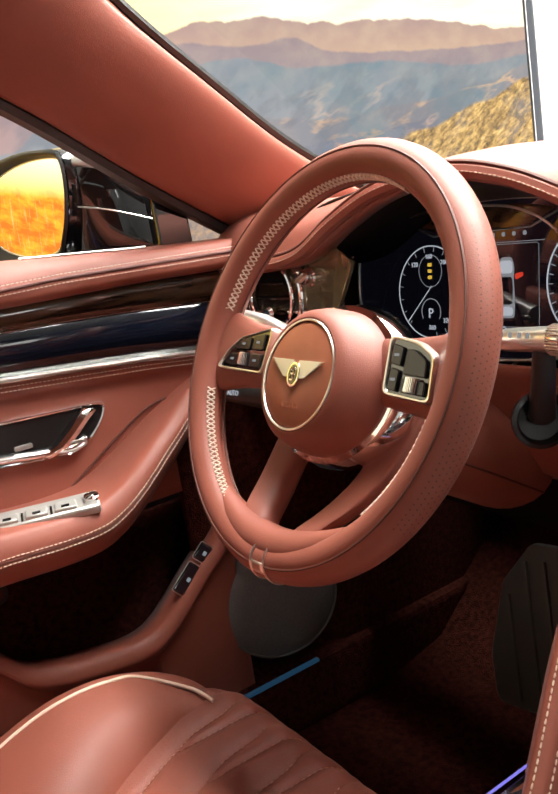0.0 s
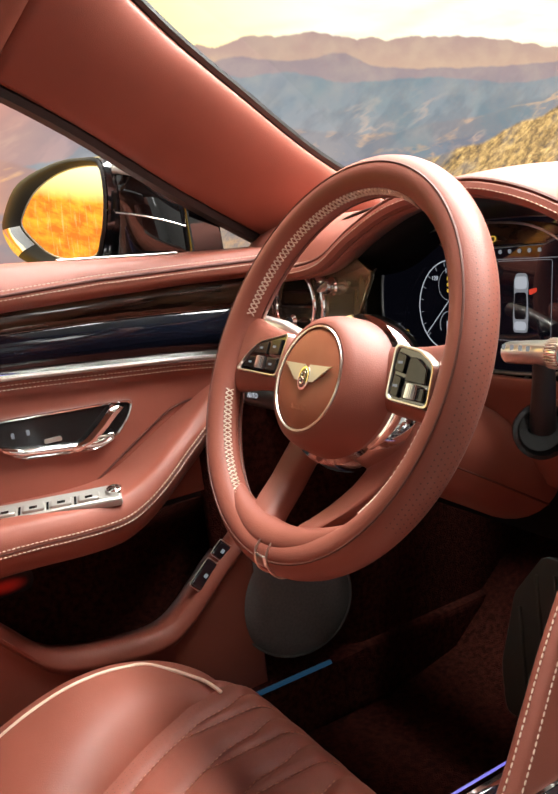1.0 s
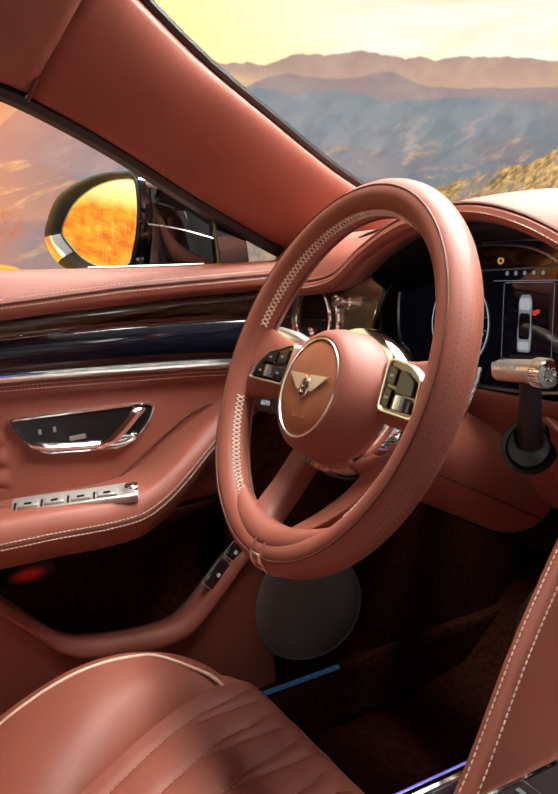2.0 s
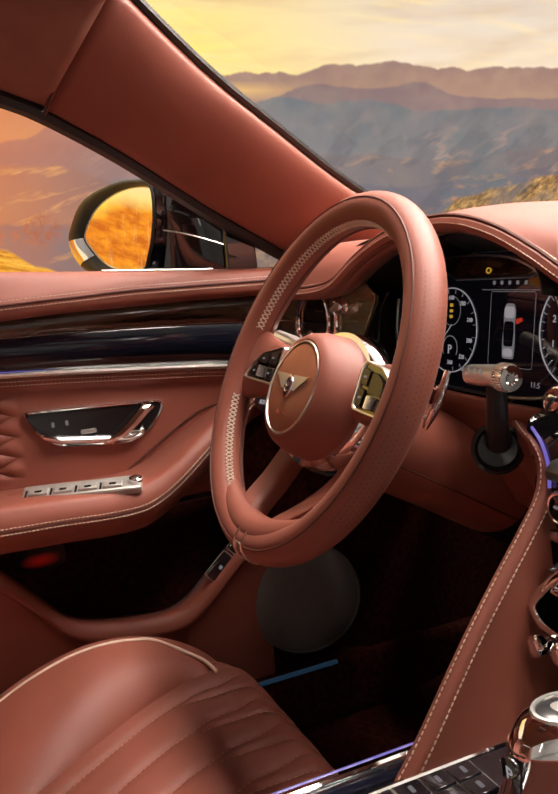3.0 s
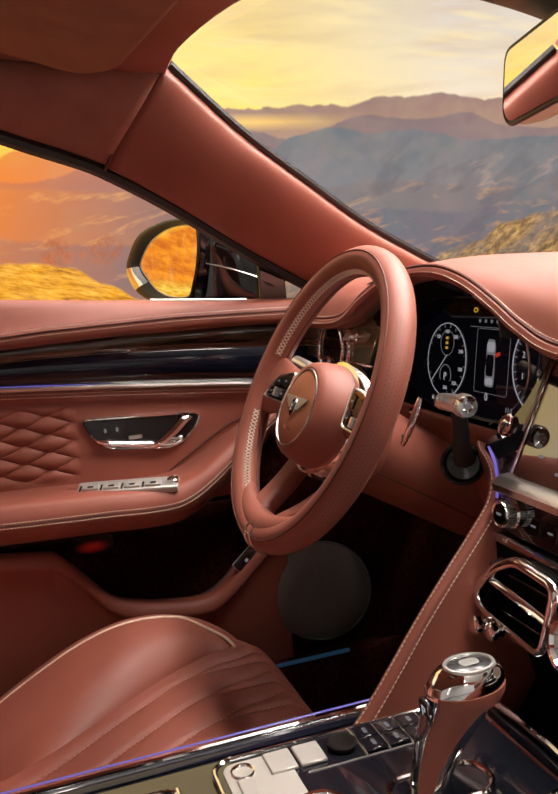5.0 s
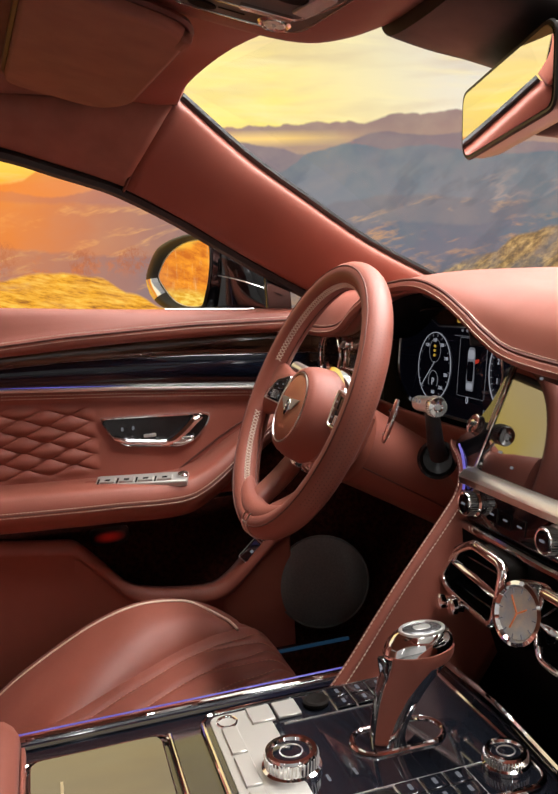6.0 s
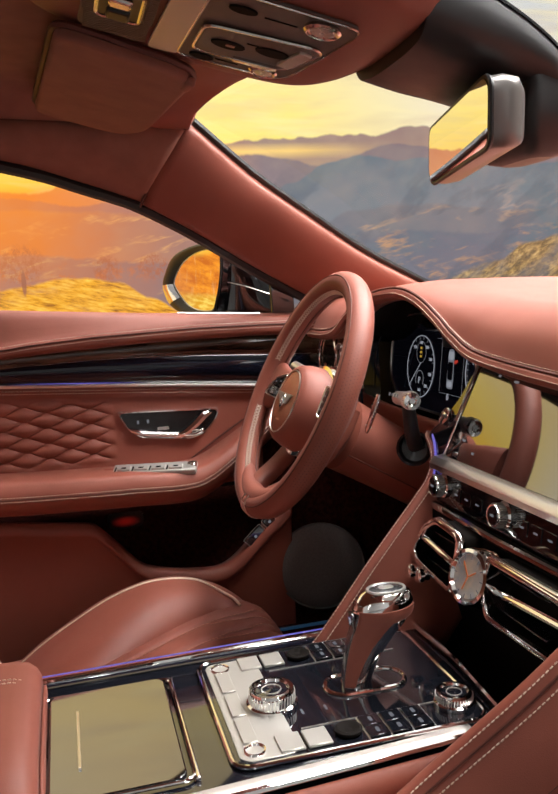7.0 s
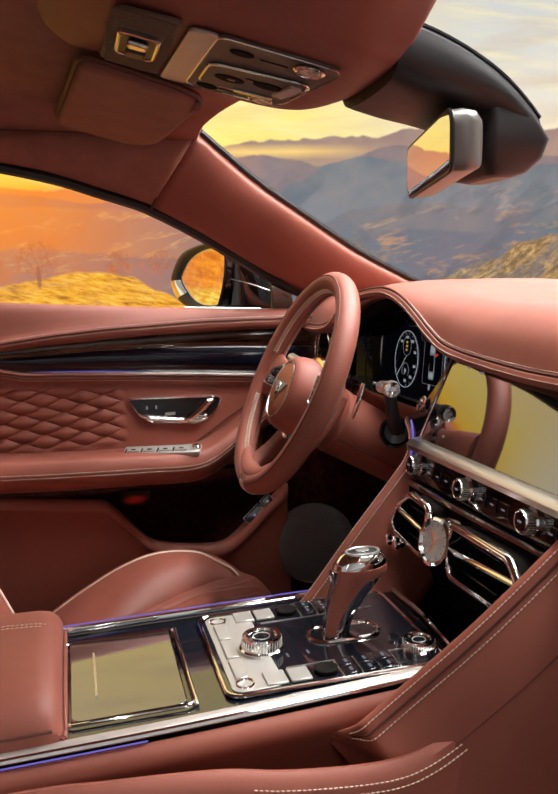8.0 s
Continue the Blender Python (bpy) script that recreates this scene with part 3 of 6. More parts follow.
# outer skin over the roof and behind, so that no light leaks in
outer = tagged(link("car_roof", loft([[V(x, y - 0.06 * abs(x / 0.66) ** 2, z + 0.075 - 0.035 * abs(x / 0.66) ** 3) for x in np.linspace(-0.68, 0.68, 13)] for y, z in ((-2.0, 1.37), (-1.2, 1.385), (-0.6, 1.38), (-0.2, 1.34), (0.04, 1.3))]), BODY), "black painted car roof panel", "car roof", kind="structure")
m_ = outer.modifiers.new("thickness", "SOLIDIFY")
m_.thickness = 0.006
slab("rear_wall", (-0.9, -2.0, 0.25), (0.9, -1.94, 1.32), SUEDE, "plain lining that closes the back of the cabin", "wall")
slab("firewall", (-0.86, 0.74, 0.2), (0.86, 0.8, 0.96), MATT, "dark firewall behind the footwells", "wall")
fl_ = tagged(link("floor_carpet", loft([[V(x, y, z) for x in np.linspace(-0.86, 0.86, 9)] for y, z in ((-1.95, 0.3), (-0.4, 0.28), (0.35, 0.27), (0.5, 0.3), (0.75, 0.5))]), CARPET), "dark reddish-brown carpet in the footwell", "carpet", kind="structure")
m_ = fl_.modifiers.new("thickness", "SOLIDIFY")
m_.thickness = 0.012

# windscreen
ws = []
base = spline([(-0.79, 0.53, 1.005), (-0.55, 0.67, 1.0), (0, 0.76, 0.995), (0.55, 0.67, 1.0), (0.79, 0.53, 1.005)], 25)
top = [p + V(0, 0.006, 0.016) for p in spline([(-0.62, -0.012, 1.335), (-0.3, 0.07, 1.32), (0, 0.1, 1.31), (0.3, 0.07, 1.32), (0.62, -0.012, 1.335)], 25)]
for f in np.linspace(0, 1, 9):
    ws.append([a.lerp(b, f) + V(0, 0.02, 0.03) * math.sin(math.pi * f) for a, b in zip(base, top)])
windscreen = tagged(link("windscreen", loft(ws), GLASS), "clear curved glass windscreen", "windscreen", kind="structure")
windscreen.visible_shadow = False
# bonnet outside, seen only as a dark sheet below the glass
bon = tagged(link("bonnet", loft([[V(x, y, z - 0.12 * abs(x / 0.9) ** 2.5) for x in np.linspace(-0.9, 0.9, 15)] for y, z in ((0.62, 0.96), (1.0, 0.97), (1.5, 0.93), (1.9, 0.84), (2.05, 0.7), (2.08, 0.3))]), BODY), "black glossy bonnet of the car", "bonnet", kind="structure")
m_ = bon.modifiers.new("thickness", "SOLIDIFY")
m_.thickness = 0.004
for nm, fl in (("front_wing", -1), ("front_wing", 1)):
    w = tagged(link(nm, loft([[V(fl * 0.9, y, 0.84 if y > 0.7 else 0.95), V(fl * 0.96, y, 0.78), V(fl * 0.97, y, 0.2)] for y in (0.35, 0.8, 1.3, 1.9, 2.06)]), BODY), "black glossy front wing of the car", "car wing", kind="structure")
    m_ = w.modifiers.new("thickness", "SOLIDIFY")
    m_.thickness = 0.004
# ---- dashboard ----
LIP = spline([(-0.8, 0.23, 0.962), (-0.72, 0.22, 0.965), (-0.63, 0.212, 0.967), (-0.56, 0.212, 0.976), (-0.5, 0.215, 1.004), (-0.446, 0.225, 1.027), (-0.4, 0.238, 1.036), (-0.34, 0.243, 1.036), (-0.28, 0.244, 1.022), (-0.225, 0.243, 0.999), (-0.18, 0.243, 0.976), (-0.12, 0.243, 0.956), (0.02, 0.243, 0.944), (0.14, 0.245, 0.94), (0.4, 0.245, 0.942), (0.8, 0.23, 0.955)], 120)


def dash_row(p):
    x = p.x
    drive = math.exp(-((x + 0.37) / 0.16) ** 2)
    side = 1 / (1 + math.exp(-(-x - 0.58) / 0.03))
    crest = 1.012 + 0.034 * drive + 0.012 * side - 0.004 * max(x, 0)
    crest = max(crest, p.z + 0.006)
    yc = 0.36
    back_y = 0.74 - 0.28 * (abs(x) / 0.8) ** 2.2
    pts = [p, V(x, p.y + 0.02, p.z + 0.55 * (crest - p.z)), V(x, p.y + 0.06, crest - 0.06 * (crest - p.z)), V(x, yc, crest), V(x, 0.5 * (yc + back_y), crest - 0.006), V(x, back_y, crest - 0.022)]
    return spline(pts, 26)


dash = thing("dashboard", (-0.1, 0.45, 0.55), "reddish-brown leather dashboard with cream double stitching", "dashboard", kind="structure")
part("top_pad", loft([dash_row(p) for p in LIP]), LEATHER, dash, "smooth brown leather top pad", thick=0.004)
part("lip_roll", tube([p + V(0, -0.001, -0.007) for p in LIP], 0.0075, 8), LEATHER, dash)
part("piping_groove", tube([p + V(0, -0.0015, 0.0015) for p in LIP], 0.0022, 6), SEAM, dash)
part("stitching", joined(stitches([r[1].lerp(r[0], 0.35) + V(0, -0.0012, 0.001) for r in map(dash_row, LIP)]), stitches([p + V(0, -0.0085, -0.006) for p in LIP])), THREAD, dash, "cream stitch rows along the lip")
# underside of the lip, running forward into hood shade put in as black
part("hood_lining", loft([[p + V(0, 0.002, -0.013), V(p.x, p.y + 0.03, p.z - 0.014)] for p in LIP]), LEATHER, dash, "leather lining of the instrument hood", thick=0.003)
part("hood_shade", loft([[V(p.x, p.y + 0.03, p.z - 0.014), V(p.x, 0.3, p.z - 0.016), V(p.x, 0.36, p.z - 0.03)] for p in LIP]), MATT, dash, "inside of the instrument hood, its shade put in as black", thick=0.003)
part("backing", box((1.6, 0.03, 0.36), Matrix.Translation((0, 0.4, 0.8))), MATT, dash)
# instrument cluster
cluster = thing("instrument_cluster", (-0.44, 0.35, 0.83), "dark digital instrument display behind the wheel", "instrument display")
CL = plane_m((-0.43, 0.338, 0.915), (1, 0, 0), (0, 0.12, 1))
shape = [(0.182 * math.copysign(abs(math.cos(a)) ** 0.62, math.cos(a)), 0.082 * math.copysign(abs(math.sin(a)) ** 0.7, math.sin(a))) for a in np.linspace(0, math.tau, 64, endpoint=False)]
part("housing", prism([(x * 1.03, y * 1.05) for x, y in shape], -0.03, CL), MATT, cluster)
part("display", prism(shape, 0.002, CL), DISPLAY, cluster, "dark glossy display")
part("bezel", tube([CL @ V(x * 1.01, y * 1.01, 0.003) for x, y in shape], 0.0022, 6, True), SATIN, cluster, "thin silver bezel")
part("bezel_arc", tube(spline([(-0.615, 0.3, 0.86), (-0.607, 0.3, 0.895), (-0.593, 0.3, 0.935), (-0.55, 0.303, 0.972), (-0.5, 0.31, 0.987), (-0.444, 0.318, 0.994), (-0.35, 0.322, 0.988), (-0.3, 0.328, 0.955), (-0.288, 0.33, 0.906), (-0.315, 0.33, 0.861), (-0.374, 0.328, 0.828)], 60), 0.0013, 6), SATIN, cluster, "fine silver arc round the dials")
hood = [[CL @ V(x * (1.02 + 0.14 * f), y * (1.02 + 0.22 * f), 0.005 + 0.09 * f) for x, y in shape[2:31]] for f in (0, 0.5, 1)]
part("cowl", loft(hood), PLASTIC, cluster, "black inner cowl", thick=0.002)


def ring(parent, cx, cy, r, a0, a1, thick, mat, name="ring"):
    return part(name, tube([CL @ V(cx + r * math.cos(radians(a)), cy + r * math.sin(radians(a)), 0.003) for a in np.linspace(a0, a1, 48)], thick, 5), mat, parent)


dl = part("speed_dial", prism([(-0.057 + 0.052 * math.cos(a), -0.012 + 0.052 * math.sin(a)) for a in np.linspace(0, math.tau, 40, endpoint=False)], 0.0008, CL @ pose(0, 0, 0.002)), DISPLAY, cluster, "round speed dial with white numerals")
ring(dl, -0.057, -0.012, 0.052, 0, 360, 0.0007, LIT_WHITE)
ring(dl, -0.057, 0.012, 0.018, 0, 360, 0.0004, LIT_GREY)
ring(dl, -0.057, -0.034, 0.015, -30, 210, 0.0006, LIT_GREY)
for k, txt in enumerate(("120", "160", "200", "240", "280", "320", "360")):
    a = radians(128 - 36 * k)
    part("numeral", lettering(txt, 0.0075, CL @ pose(-0.057 + 0.04 * math.cos(a), -0.012 + 0.04 * math.sin(a), 0.0034)), LIT_WHITE, dl)
part("tick_marks", joined(*(box((0.005, 0.0006, 0.0006), CL @ pose(-0.057, -0.012, 0.0034, 0, 0, a) @ pose(0.048, 0, 0)) for a in range(-80, 240, 18))), LIT_GREY, dl)
part("needle", tube([CL @ V(-0.055, -0.005, 0.0036), CL @ V(-0.095, -0.046, 0.0036)], 0.0005, 5), LIT_WHITE, dl)
part("gear_letter", lettering("P", 0.016, CL @ pose(-0.057, -0.036, 0.0036)), LIT_WHITE, dl)
part("economy_symbol", joined(*(prism(rounded(0.006, 0.004, 0.001), 0.0005, CL @ pose(-0.057, y, 0.0034)) for y in (0.005, 0.012, 0.019))), LIT_AMBER, dl)
dr = part("rev_dial", tube([CL @ V(0.155 + 0.052 * math.cos(radians(a)), -0.004 + 0.056 * math.sin(radians(a)), 0.0035) for a in np.linspace(100, 255, 40)], 0.0008, 5), LIT_WHITE, cluster, "curved edge of the rev counter")
for txt, y in (("3", 0.032), ("2", 0.008), ("1", -0.018)):
    part("numeral", lettering(txt, 0.011, CL @ pose(0.124 if txt != "3" else 0.137, y, 0.0034)), LIT_WHITE, dr)
part("tick_marks", joined(*(box((0.007, 0.0009, 0.0006), CL @ pose(0.155, -0.004, 0.0034, 0, 0, a) @ pose(0.049, 0, 0)) for a in range(115, 250, 11))), LIT_GREY, dr)
# car symbol of the park display
car = part("car_symbol", prism(soft_poly([(-0.0095, -0.031), (0.0095, -0.031), (0.0105, -0.012), (0.009, 0.006), (0.01, 0.022), (0.007, 0.031), (-0.007, 0.031), (-0.01, 0.022), (-0.009, 0.006), (-0.0105, -0.012)], 0.004), 0.0006, CL @ pose(0.052, -0.008, 0.002)), LIT_GREY, cluster, "pale outline of a parked car")
for nm_, yy_, hh_ in (("bonnet", 0.021, 0.013), ("boot", -0.024, 0.009)):
    part(nm_, prism(rounded(0.0165, hh_, 0.004), 0.0004, CL @ pose(0.052, yy_ - 0.008, 0.0027)), LIT_WHITE, car)
part("cabin", prism(soft_poly([(-0.0075, -0.017), (0.0075, -0.017), (0.0085, 0.0), (0.0075, 0.011), (-0.0075, 0.011), (-0.0085, 0.0)], 0.003), 0.0005, CL @ pose(0.052, -0.008, 0.0027)), DISPLAY, car)
part("door_warning", prism(soft_poly([(0.063, 0.006), (0.073, 0.008), (0.074, 0.004), (0.064, 0.0)], 0.002), 0.0006, CL @ pose(0, 0, 0.0024)), LIT_RED, car)
part("frame_line", tube([CL @ V(x + 0.055, y - 0.006, 0.0022) for x, y in rounded(0.075, 0.084, 0.002, 1)], 0.0003, 4, True), LIT_GREY, cluster)
part("status_row", joined(*(prism(rounded(0.0045, 0.0045, 0.0018), 0.0005, CL @ pose(0.022 + 0.0135 * k, 0.046, 0.0024)) for k in range(5))), LIT_GREY, cluster)
part("status_line", box((0.1, 0.0007, 0.0004), CL @ pose(0.05, 0.038, 0.0022)), LIT_GREY, cluster)
part("speed_figure", lettering("0", 0.015, CL @ pose(0.048, -0.053, 0.0026)), LIT_WHITE, cluster)
part("temperature", lettering("11.5", 0.009, CL @ pose(0.1, -0.064, 0.0026)), LIT_GREY, cluster)
part("upper_line", tube([CL @ V(x, y, 0.0035) for x, y in ((-0.09, 0.066), (-0.05, 0.05), (0.085, 0.052), (0.12, 0.066))], 0.0012, 5), SATIN, cluster)
part("upper_window", prism(soft_poly([(-0.085, 0.068), (-0.048, 0.053), (0.083, 0.054), (0.115, 0.068), (0.06, 0.076), (-0.05, 0.076)], 0.006), 0.001, CL @ pose(0, 0, 0.002)), VENEER, cluster)
part("warning_lamp", tube([CL @ V(0.012 + 0.004 * math.cos(a), 0.06 + 0.003 * math.sin(a), 0.0038) for a in np.linspace(0, math.tau, 12, endpoint=False)], 0.0009, 4, True), LIT_AMBER, cluster)

# veneered fascia with its round vent, beside the door
fas = thing("side_fascia", (-0.65, 0.26, 0.86), "bronze veneered fascia with a round chrome air vent", "fascia")
FA = plane_m((-0.62, 0.236, 0.92), (1, 0.04, 0), (0, 0.1, 1)) @ pose(0.62, -0.92, 0)
part("veneer_panel", prism(soft_poly([(-0.775, 0.9), (-0.53, 0.902), (-0.5, 0.955), (-0.53, 0.972), (-0.6, 0.962), (-0.775, 0.958)], 0.008), 0.006, FA @ pose(0, -0.05, 0) @ pose(0, 0.05, 0), 0.001), FASCIA, fas)
part("lower_band", prism(soft_poly([(-0.775, 0.84), (-0.5, 0.845), (-0.515, 0.898), (-0.775, 0.896)], 0.006), 0.005, FA, 0.001), NAVY, fas, "glossy dark lower band")
part("chrome_line", tube([FA @ V(-0.775, 0.899, 0.006), FA @ V(-0.515, 0.9, 0.006)], 0.0025, 6), CHROME, fas)
VM = FA @ pose(-0.648, 0.918, 0.006)
vent = part("air_vent", lathe([(0.03, -0.012), (0.04, -0.008), (0.041, 0.0)], 40, VM), MATT, fas, "round air vent with chrome rings")
for r, th, z in ((0.056, 0.0035, 0.002), (0.043, 0.003, 0.006)):
    part("vent_ring", tube([VM @ V(r * math.cos(a), r * math.sin(a), z) for a in np.linspace(0, math.tau, 48, endpoint=False)], th, 8, True), CHROME, vent)
for y in (-0.018, 0.0, 0.018):
    part("vent_slat", box((0.07 - abs(y), 0.003, 0.012), VM @ pose(0, y, 0.0, 20), 0.001), PIANO, vent)
part("vent_tab", lathe([(0.001, 0.0), (0.008, 0.0), (0.009, 0.006), (0.006, 0.01), (0.001, 0.01)], 20, VM @ pose(0.0, -0.02, 0.004)), CHROME, vent)
LK = FA @ pose(-0.572, 0.94, 0.006)
lk = part("light_knob", lathe([(0.001, 0), (0.0115, 0), (0.0115, 0.004), (0.0095, 0.006), (0.009, 0.013), (0.0075, 0.015), (0.001, 0.015)], 24, LK), CHROME, fas, "small chrome light knob")
part("grip", box((0.018, 0.004, 0.005), LK @ pose(0, 0, 0.017, 0, 0, 30), 0.001), SATIN, lk)
part("side_button", lathe([(0.001, 0), (0.0085, 0), (0.0085, 0.006), (0.006, 0.008), (0.001, 0.008)], 20, FA @ pose(-0.592, 0.944, 0.006)), CHROME, fas)

# knee panel and lower dashboard
low = [[V(x, y, z + 0.02 * ((x + 0.3) / 0.4) ** 2) for x in np.linspace(-0.79, -0.2, 12)] for y, z in ((0.256, 0.85), (0.262, 0.835), (0.264, 0.8), (0.269, 0.765), (0.283, 0.742), (0.31, 0.725), (0.36, 0.718), (0.5, 0.715))]
part("knee_panel", loft(low), LEATHER, dash, "leather knee panel below the wheel", thick=0.006)
low2 = [[V(x, y, z) for x in np.linspace(0.2, 0.8, 8)] for y, z in ((0.245, 0.935), (0.235, 0.88), (0.25, 0.8), (0.27, 0.7), (0.5, 0.62))]
part("passenger_panel", loft(low2), LEATHER, dash, "leather panel before the passenger", thick=0.006)

# centre stack: screen, climate row, vents, clock
stack = thing("centre_stack", (0.0, 0.3, 0.62), "centre stack with a glossy screen and chrome air vents", "centre stack")
SC = plane_m((0, 0.209, 0.822), (1, 0, 0), (0, 0.45, 0.89))
part("screen_surround", prism(soft_poly([(-0.222, 0.028), (-0.2, -0.004), (0.3, -0.004), (0.3, 0.135), (-0.168, 0.135), (-0.18, 0.08), (-0.2, 0.045)], 0.01), 0.006, SC @ pose(0, 0, -0.008)), PIANO, stack, "glossy black surround")
scr = part("screen", prism(soft_poly([(-0.15, 0.003), (0.3, 0.003), (0.3, 0.13), (-0.15, 0.13)], 0.006), 0.004, SC @ pose(0, 0, -0.002), 0.001), SCREEN, stack, "dark glossy touch screen")
part("screen_edge", tube([SC @ V(-0.154, 0.004, 0.002), SC @ V(-0.154, 0.128, 0.002)], 0.0018, 6), CHROME, stack)
part("screen_edge", tube([SC @ V(-0.164, 0.05, 0.0), SC @ V(-0.164, 0.128, 0.0)], 0.0014, 6), SATIN, stack)
for x, y, ww in ((-0.1, 0.118, 0.006), (-0.06, 0.114, 0.01), (-0.02, 0.118, 0.007), (-0.12, 0.03, 0.008), (-0.09, 0.018, 0.006), (0.03, 0.118, 0.008)):
    part("icon", prism(rounded(ww, 0.003, 0.001), 0.0003, SC @ pose(x, y, 0.002)), LIT_GREY, scr)
stb = part("start_button", lathe([(0.001, 0), (0.011, 0), (0.012, 0.004), (0.009, 0.006), (0.001, 0.006)], 24, SC @ pose(-0.194, 0.052, -0.002)), CHROME, stack, "round chrome start button")
part("light_line", tube(spline([(-0.168, 0.201, 0.8), (-0.175, 0.207, 0.815), (-0.19, 0.214, 0.831), (-0.212, 0.222, 0.842)], 14), 0.0016, 6), LIT_VIOLET, stack, "thin violet light line")
part("sill_bar", loft([[V(x, y, z) for y, z in ((0.212, 0.826), (0.2, 0.825), (0.192, 0.818), (0.194, 0.81), (0.206, 0.806))] for x in np.linspace(-0.163, 0.3, 12)]), SATIN, stack, "brushed metal bar below the screen", thick=0.002)
CP = plane_m((0, 0.208, 0.787), (1, 0, 0), (0, 0.12, 1))
cp = part("climate_panel", prism([(x + 0.02, y) for x, y in rounded(0.42, 0.042, 0.006)], 0.005, CP, 0.001), PIANO, stack, "glossy black climate panel")
for x in (-0.143, 0.004, 0.151):
    kb = part("climate_knob", lathe([(0.001, 0), (0.0155, 0.0), (0.0155, 0.003), (0.0132, 0.005), (0.0132, 0.015), (0.0122, 0.017), (0.0112, 0.0165), (0.001, 0.0155)], 32, CP @ pose(x, 0.002, 0.005)), CHROME, cp, "knurled chrome climate knob")
    part("knurling", joined(*(tube([CP @ V(x + 0.0133 * math.cos(a), 0.002 + 0.0133 * math.sin(a), 0.011), CP @ V(x + 0.0133 * math.cos(a), 0.002 + 0.0133 * math.sin(a), 0.0198)], 0.0007, 4) for a in np.linspace(0, math.tau, 30, endpoint=False))), SATIN, kb)
    part("cap", lathe([(0.0104, 0.0), (0.01, 0.0012), (0.001, 0.0014)], 24, CP @ pose(x, 0.002, 0.0208)), PIANO, kb)
    part("mark", prism(rounded(0.008, 0.0025, 0.001), 0.0003, CP @ pose(x, 0.002, 0.0222)), LIT_GREY, kb)
    for k in range(3):
        part("climate_key", box((0.02, 0.016, 0.0012), CP @ pose(x + 0.034 + 0.026 * k, -0.002, 0.0056), 0.0004), PIANO, cp)
        part("mark", prism(rounded(0.008, 0.002, 0.0008), 0.0003, CP @ pose(x + 0.034 + 0.026 * k, -0.002, 0.0062)), LIT_GREY, cp)
part("chrome_bar", tube([(-0.19, 0.196, 0.762), (0.0, 0.19, 0.762), (0.25, 0.196, 0.762)], 0.0048, 8), CHROME, stack, "chrome bar above the vents")
VP = plane_m((0, 0.162, 0), (1, 0, 0), (0, 0.12, 1))
VP.translation = V(0, 0.162, 0.72) - VP.to_3x3() @ V(0, 0.72, 0)
part("vent_backing", prism([(-0.17, 0.69), (0.26, 0.69), (0.26, 0.77), (-0.17, 0.77)], 0.004, VP @ pose(0, 0, -0.03)), MATT, stack)
for s in (-1, 1):
    corners = ((0.085, 0.766), (0.118, 0.748), (0.145, 0.716), (0.133, 0.702), (0.037, 0.694), (0.026, 0.76)) if s < 0 else ((0.17, 0.758), (0.192, 0.735), (0.186, 0.706), (0.17, 0.698), (0.04, 0.695), (0.03, 0.757))
    ol = soft_poly([(s * x, z) for x, z in corners], 0.012, 4)
    v = part("air_vent", tube([VP @ V(x, z, 0.002) for x, z in ol], 0.0056, 10, True, 0.8), CHROME, stack, "wide air vent in a thick chrome frame")
    part("vent_box", loft([[VP @ V(x, z, d) for x, z in ol] for d in (0.0, -0.028)], close_v=True), MATT, v, thick=0.001)
    part("chrome_slat", tube([VP @ V(s * (0.128 if s < 0 else 0.18), 0.735, 0.0), VP @ V(s * 0.036, 0.725, 0.0)], 0.004, 8, False, 0.6), CHROME, v)
    for z in (0.71, 0.748):
        part("slat", box((0.095, 0.003, 0.016), VP @ pose(s * 0.09, z, -0.012, 25), 0.001), PIANO, v)
CK = VP @ pose(0.018, 0.729, -0.002, -10, 11, 0) @ Matrix.Diagonal((1.04, 1.04, 1.2, 1))
clock = part("clock", lathe([(0.02, -0.012), (0.0295, -0.01), (0.0305, 0.002), (0.03, 0.014), (0.0285, 0.0178), (0.025, 0.0185), (0.0225, 0.0152), (0.001, 0.015)], 48, CK), CHROME, stack, "round analogue clock in a chrome case")
dialm = material("clock_dial", (0.5, 0.5, 0.47), 0.25)
mottled(dialm, (0.4, 0.43, 0.46), (0.62, 0.57, 0.46), 60)
part("dial", lathe([(0.0224, 0.0), (0.0222, 0.0006), (0.001, 0.0008)], 40, CK @ pose(0, 0, 0.0152)), dialm, clock)
part("hour_marks", joined(*(box((0.0045, 0.001, 0.0004), CK @ pose(0, 0, 0.0164, 0, 0, a) @ pose(0.02, 0, 0)) for a in range(0, 360, 30))), LIT_GREY, clock)
part("clock_hand", joined(*(tube([CK @ V(0, 0, 0.017), CK @ V(ln * math.cos(a), ln * math.sin(a), 0.017)], 0.0008, 5) for ln, a in ((0.012, 0.6), (0.017, 2.2), (0.015, 4.4)))), glowing("orange_hand", (1.0, 0.25, 0.05), 0.35), clock, "orange clock hands")
for k in range(2):
    part("vent_pull", lathe([(0.001, 0), (0.006, 0), (0.0065, 0.006), (0.0085, 0.008), (0.0085, 0.013), (0.006, 0.015), (0.001, 0.015)], 20, plane_m((-0.119 + 0.02 * k, 0.152 + 0.004 * k, 0.693), (1, 0, 0), (0, 0.15, 1))), CHROME, stack, "chrome organ-stop vent pull")
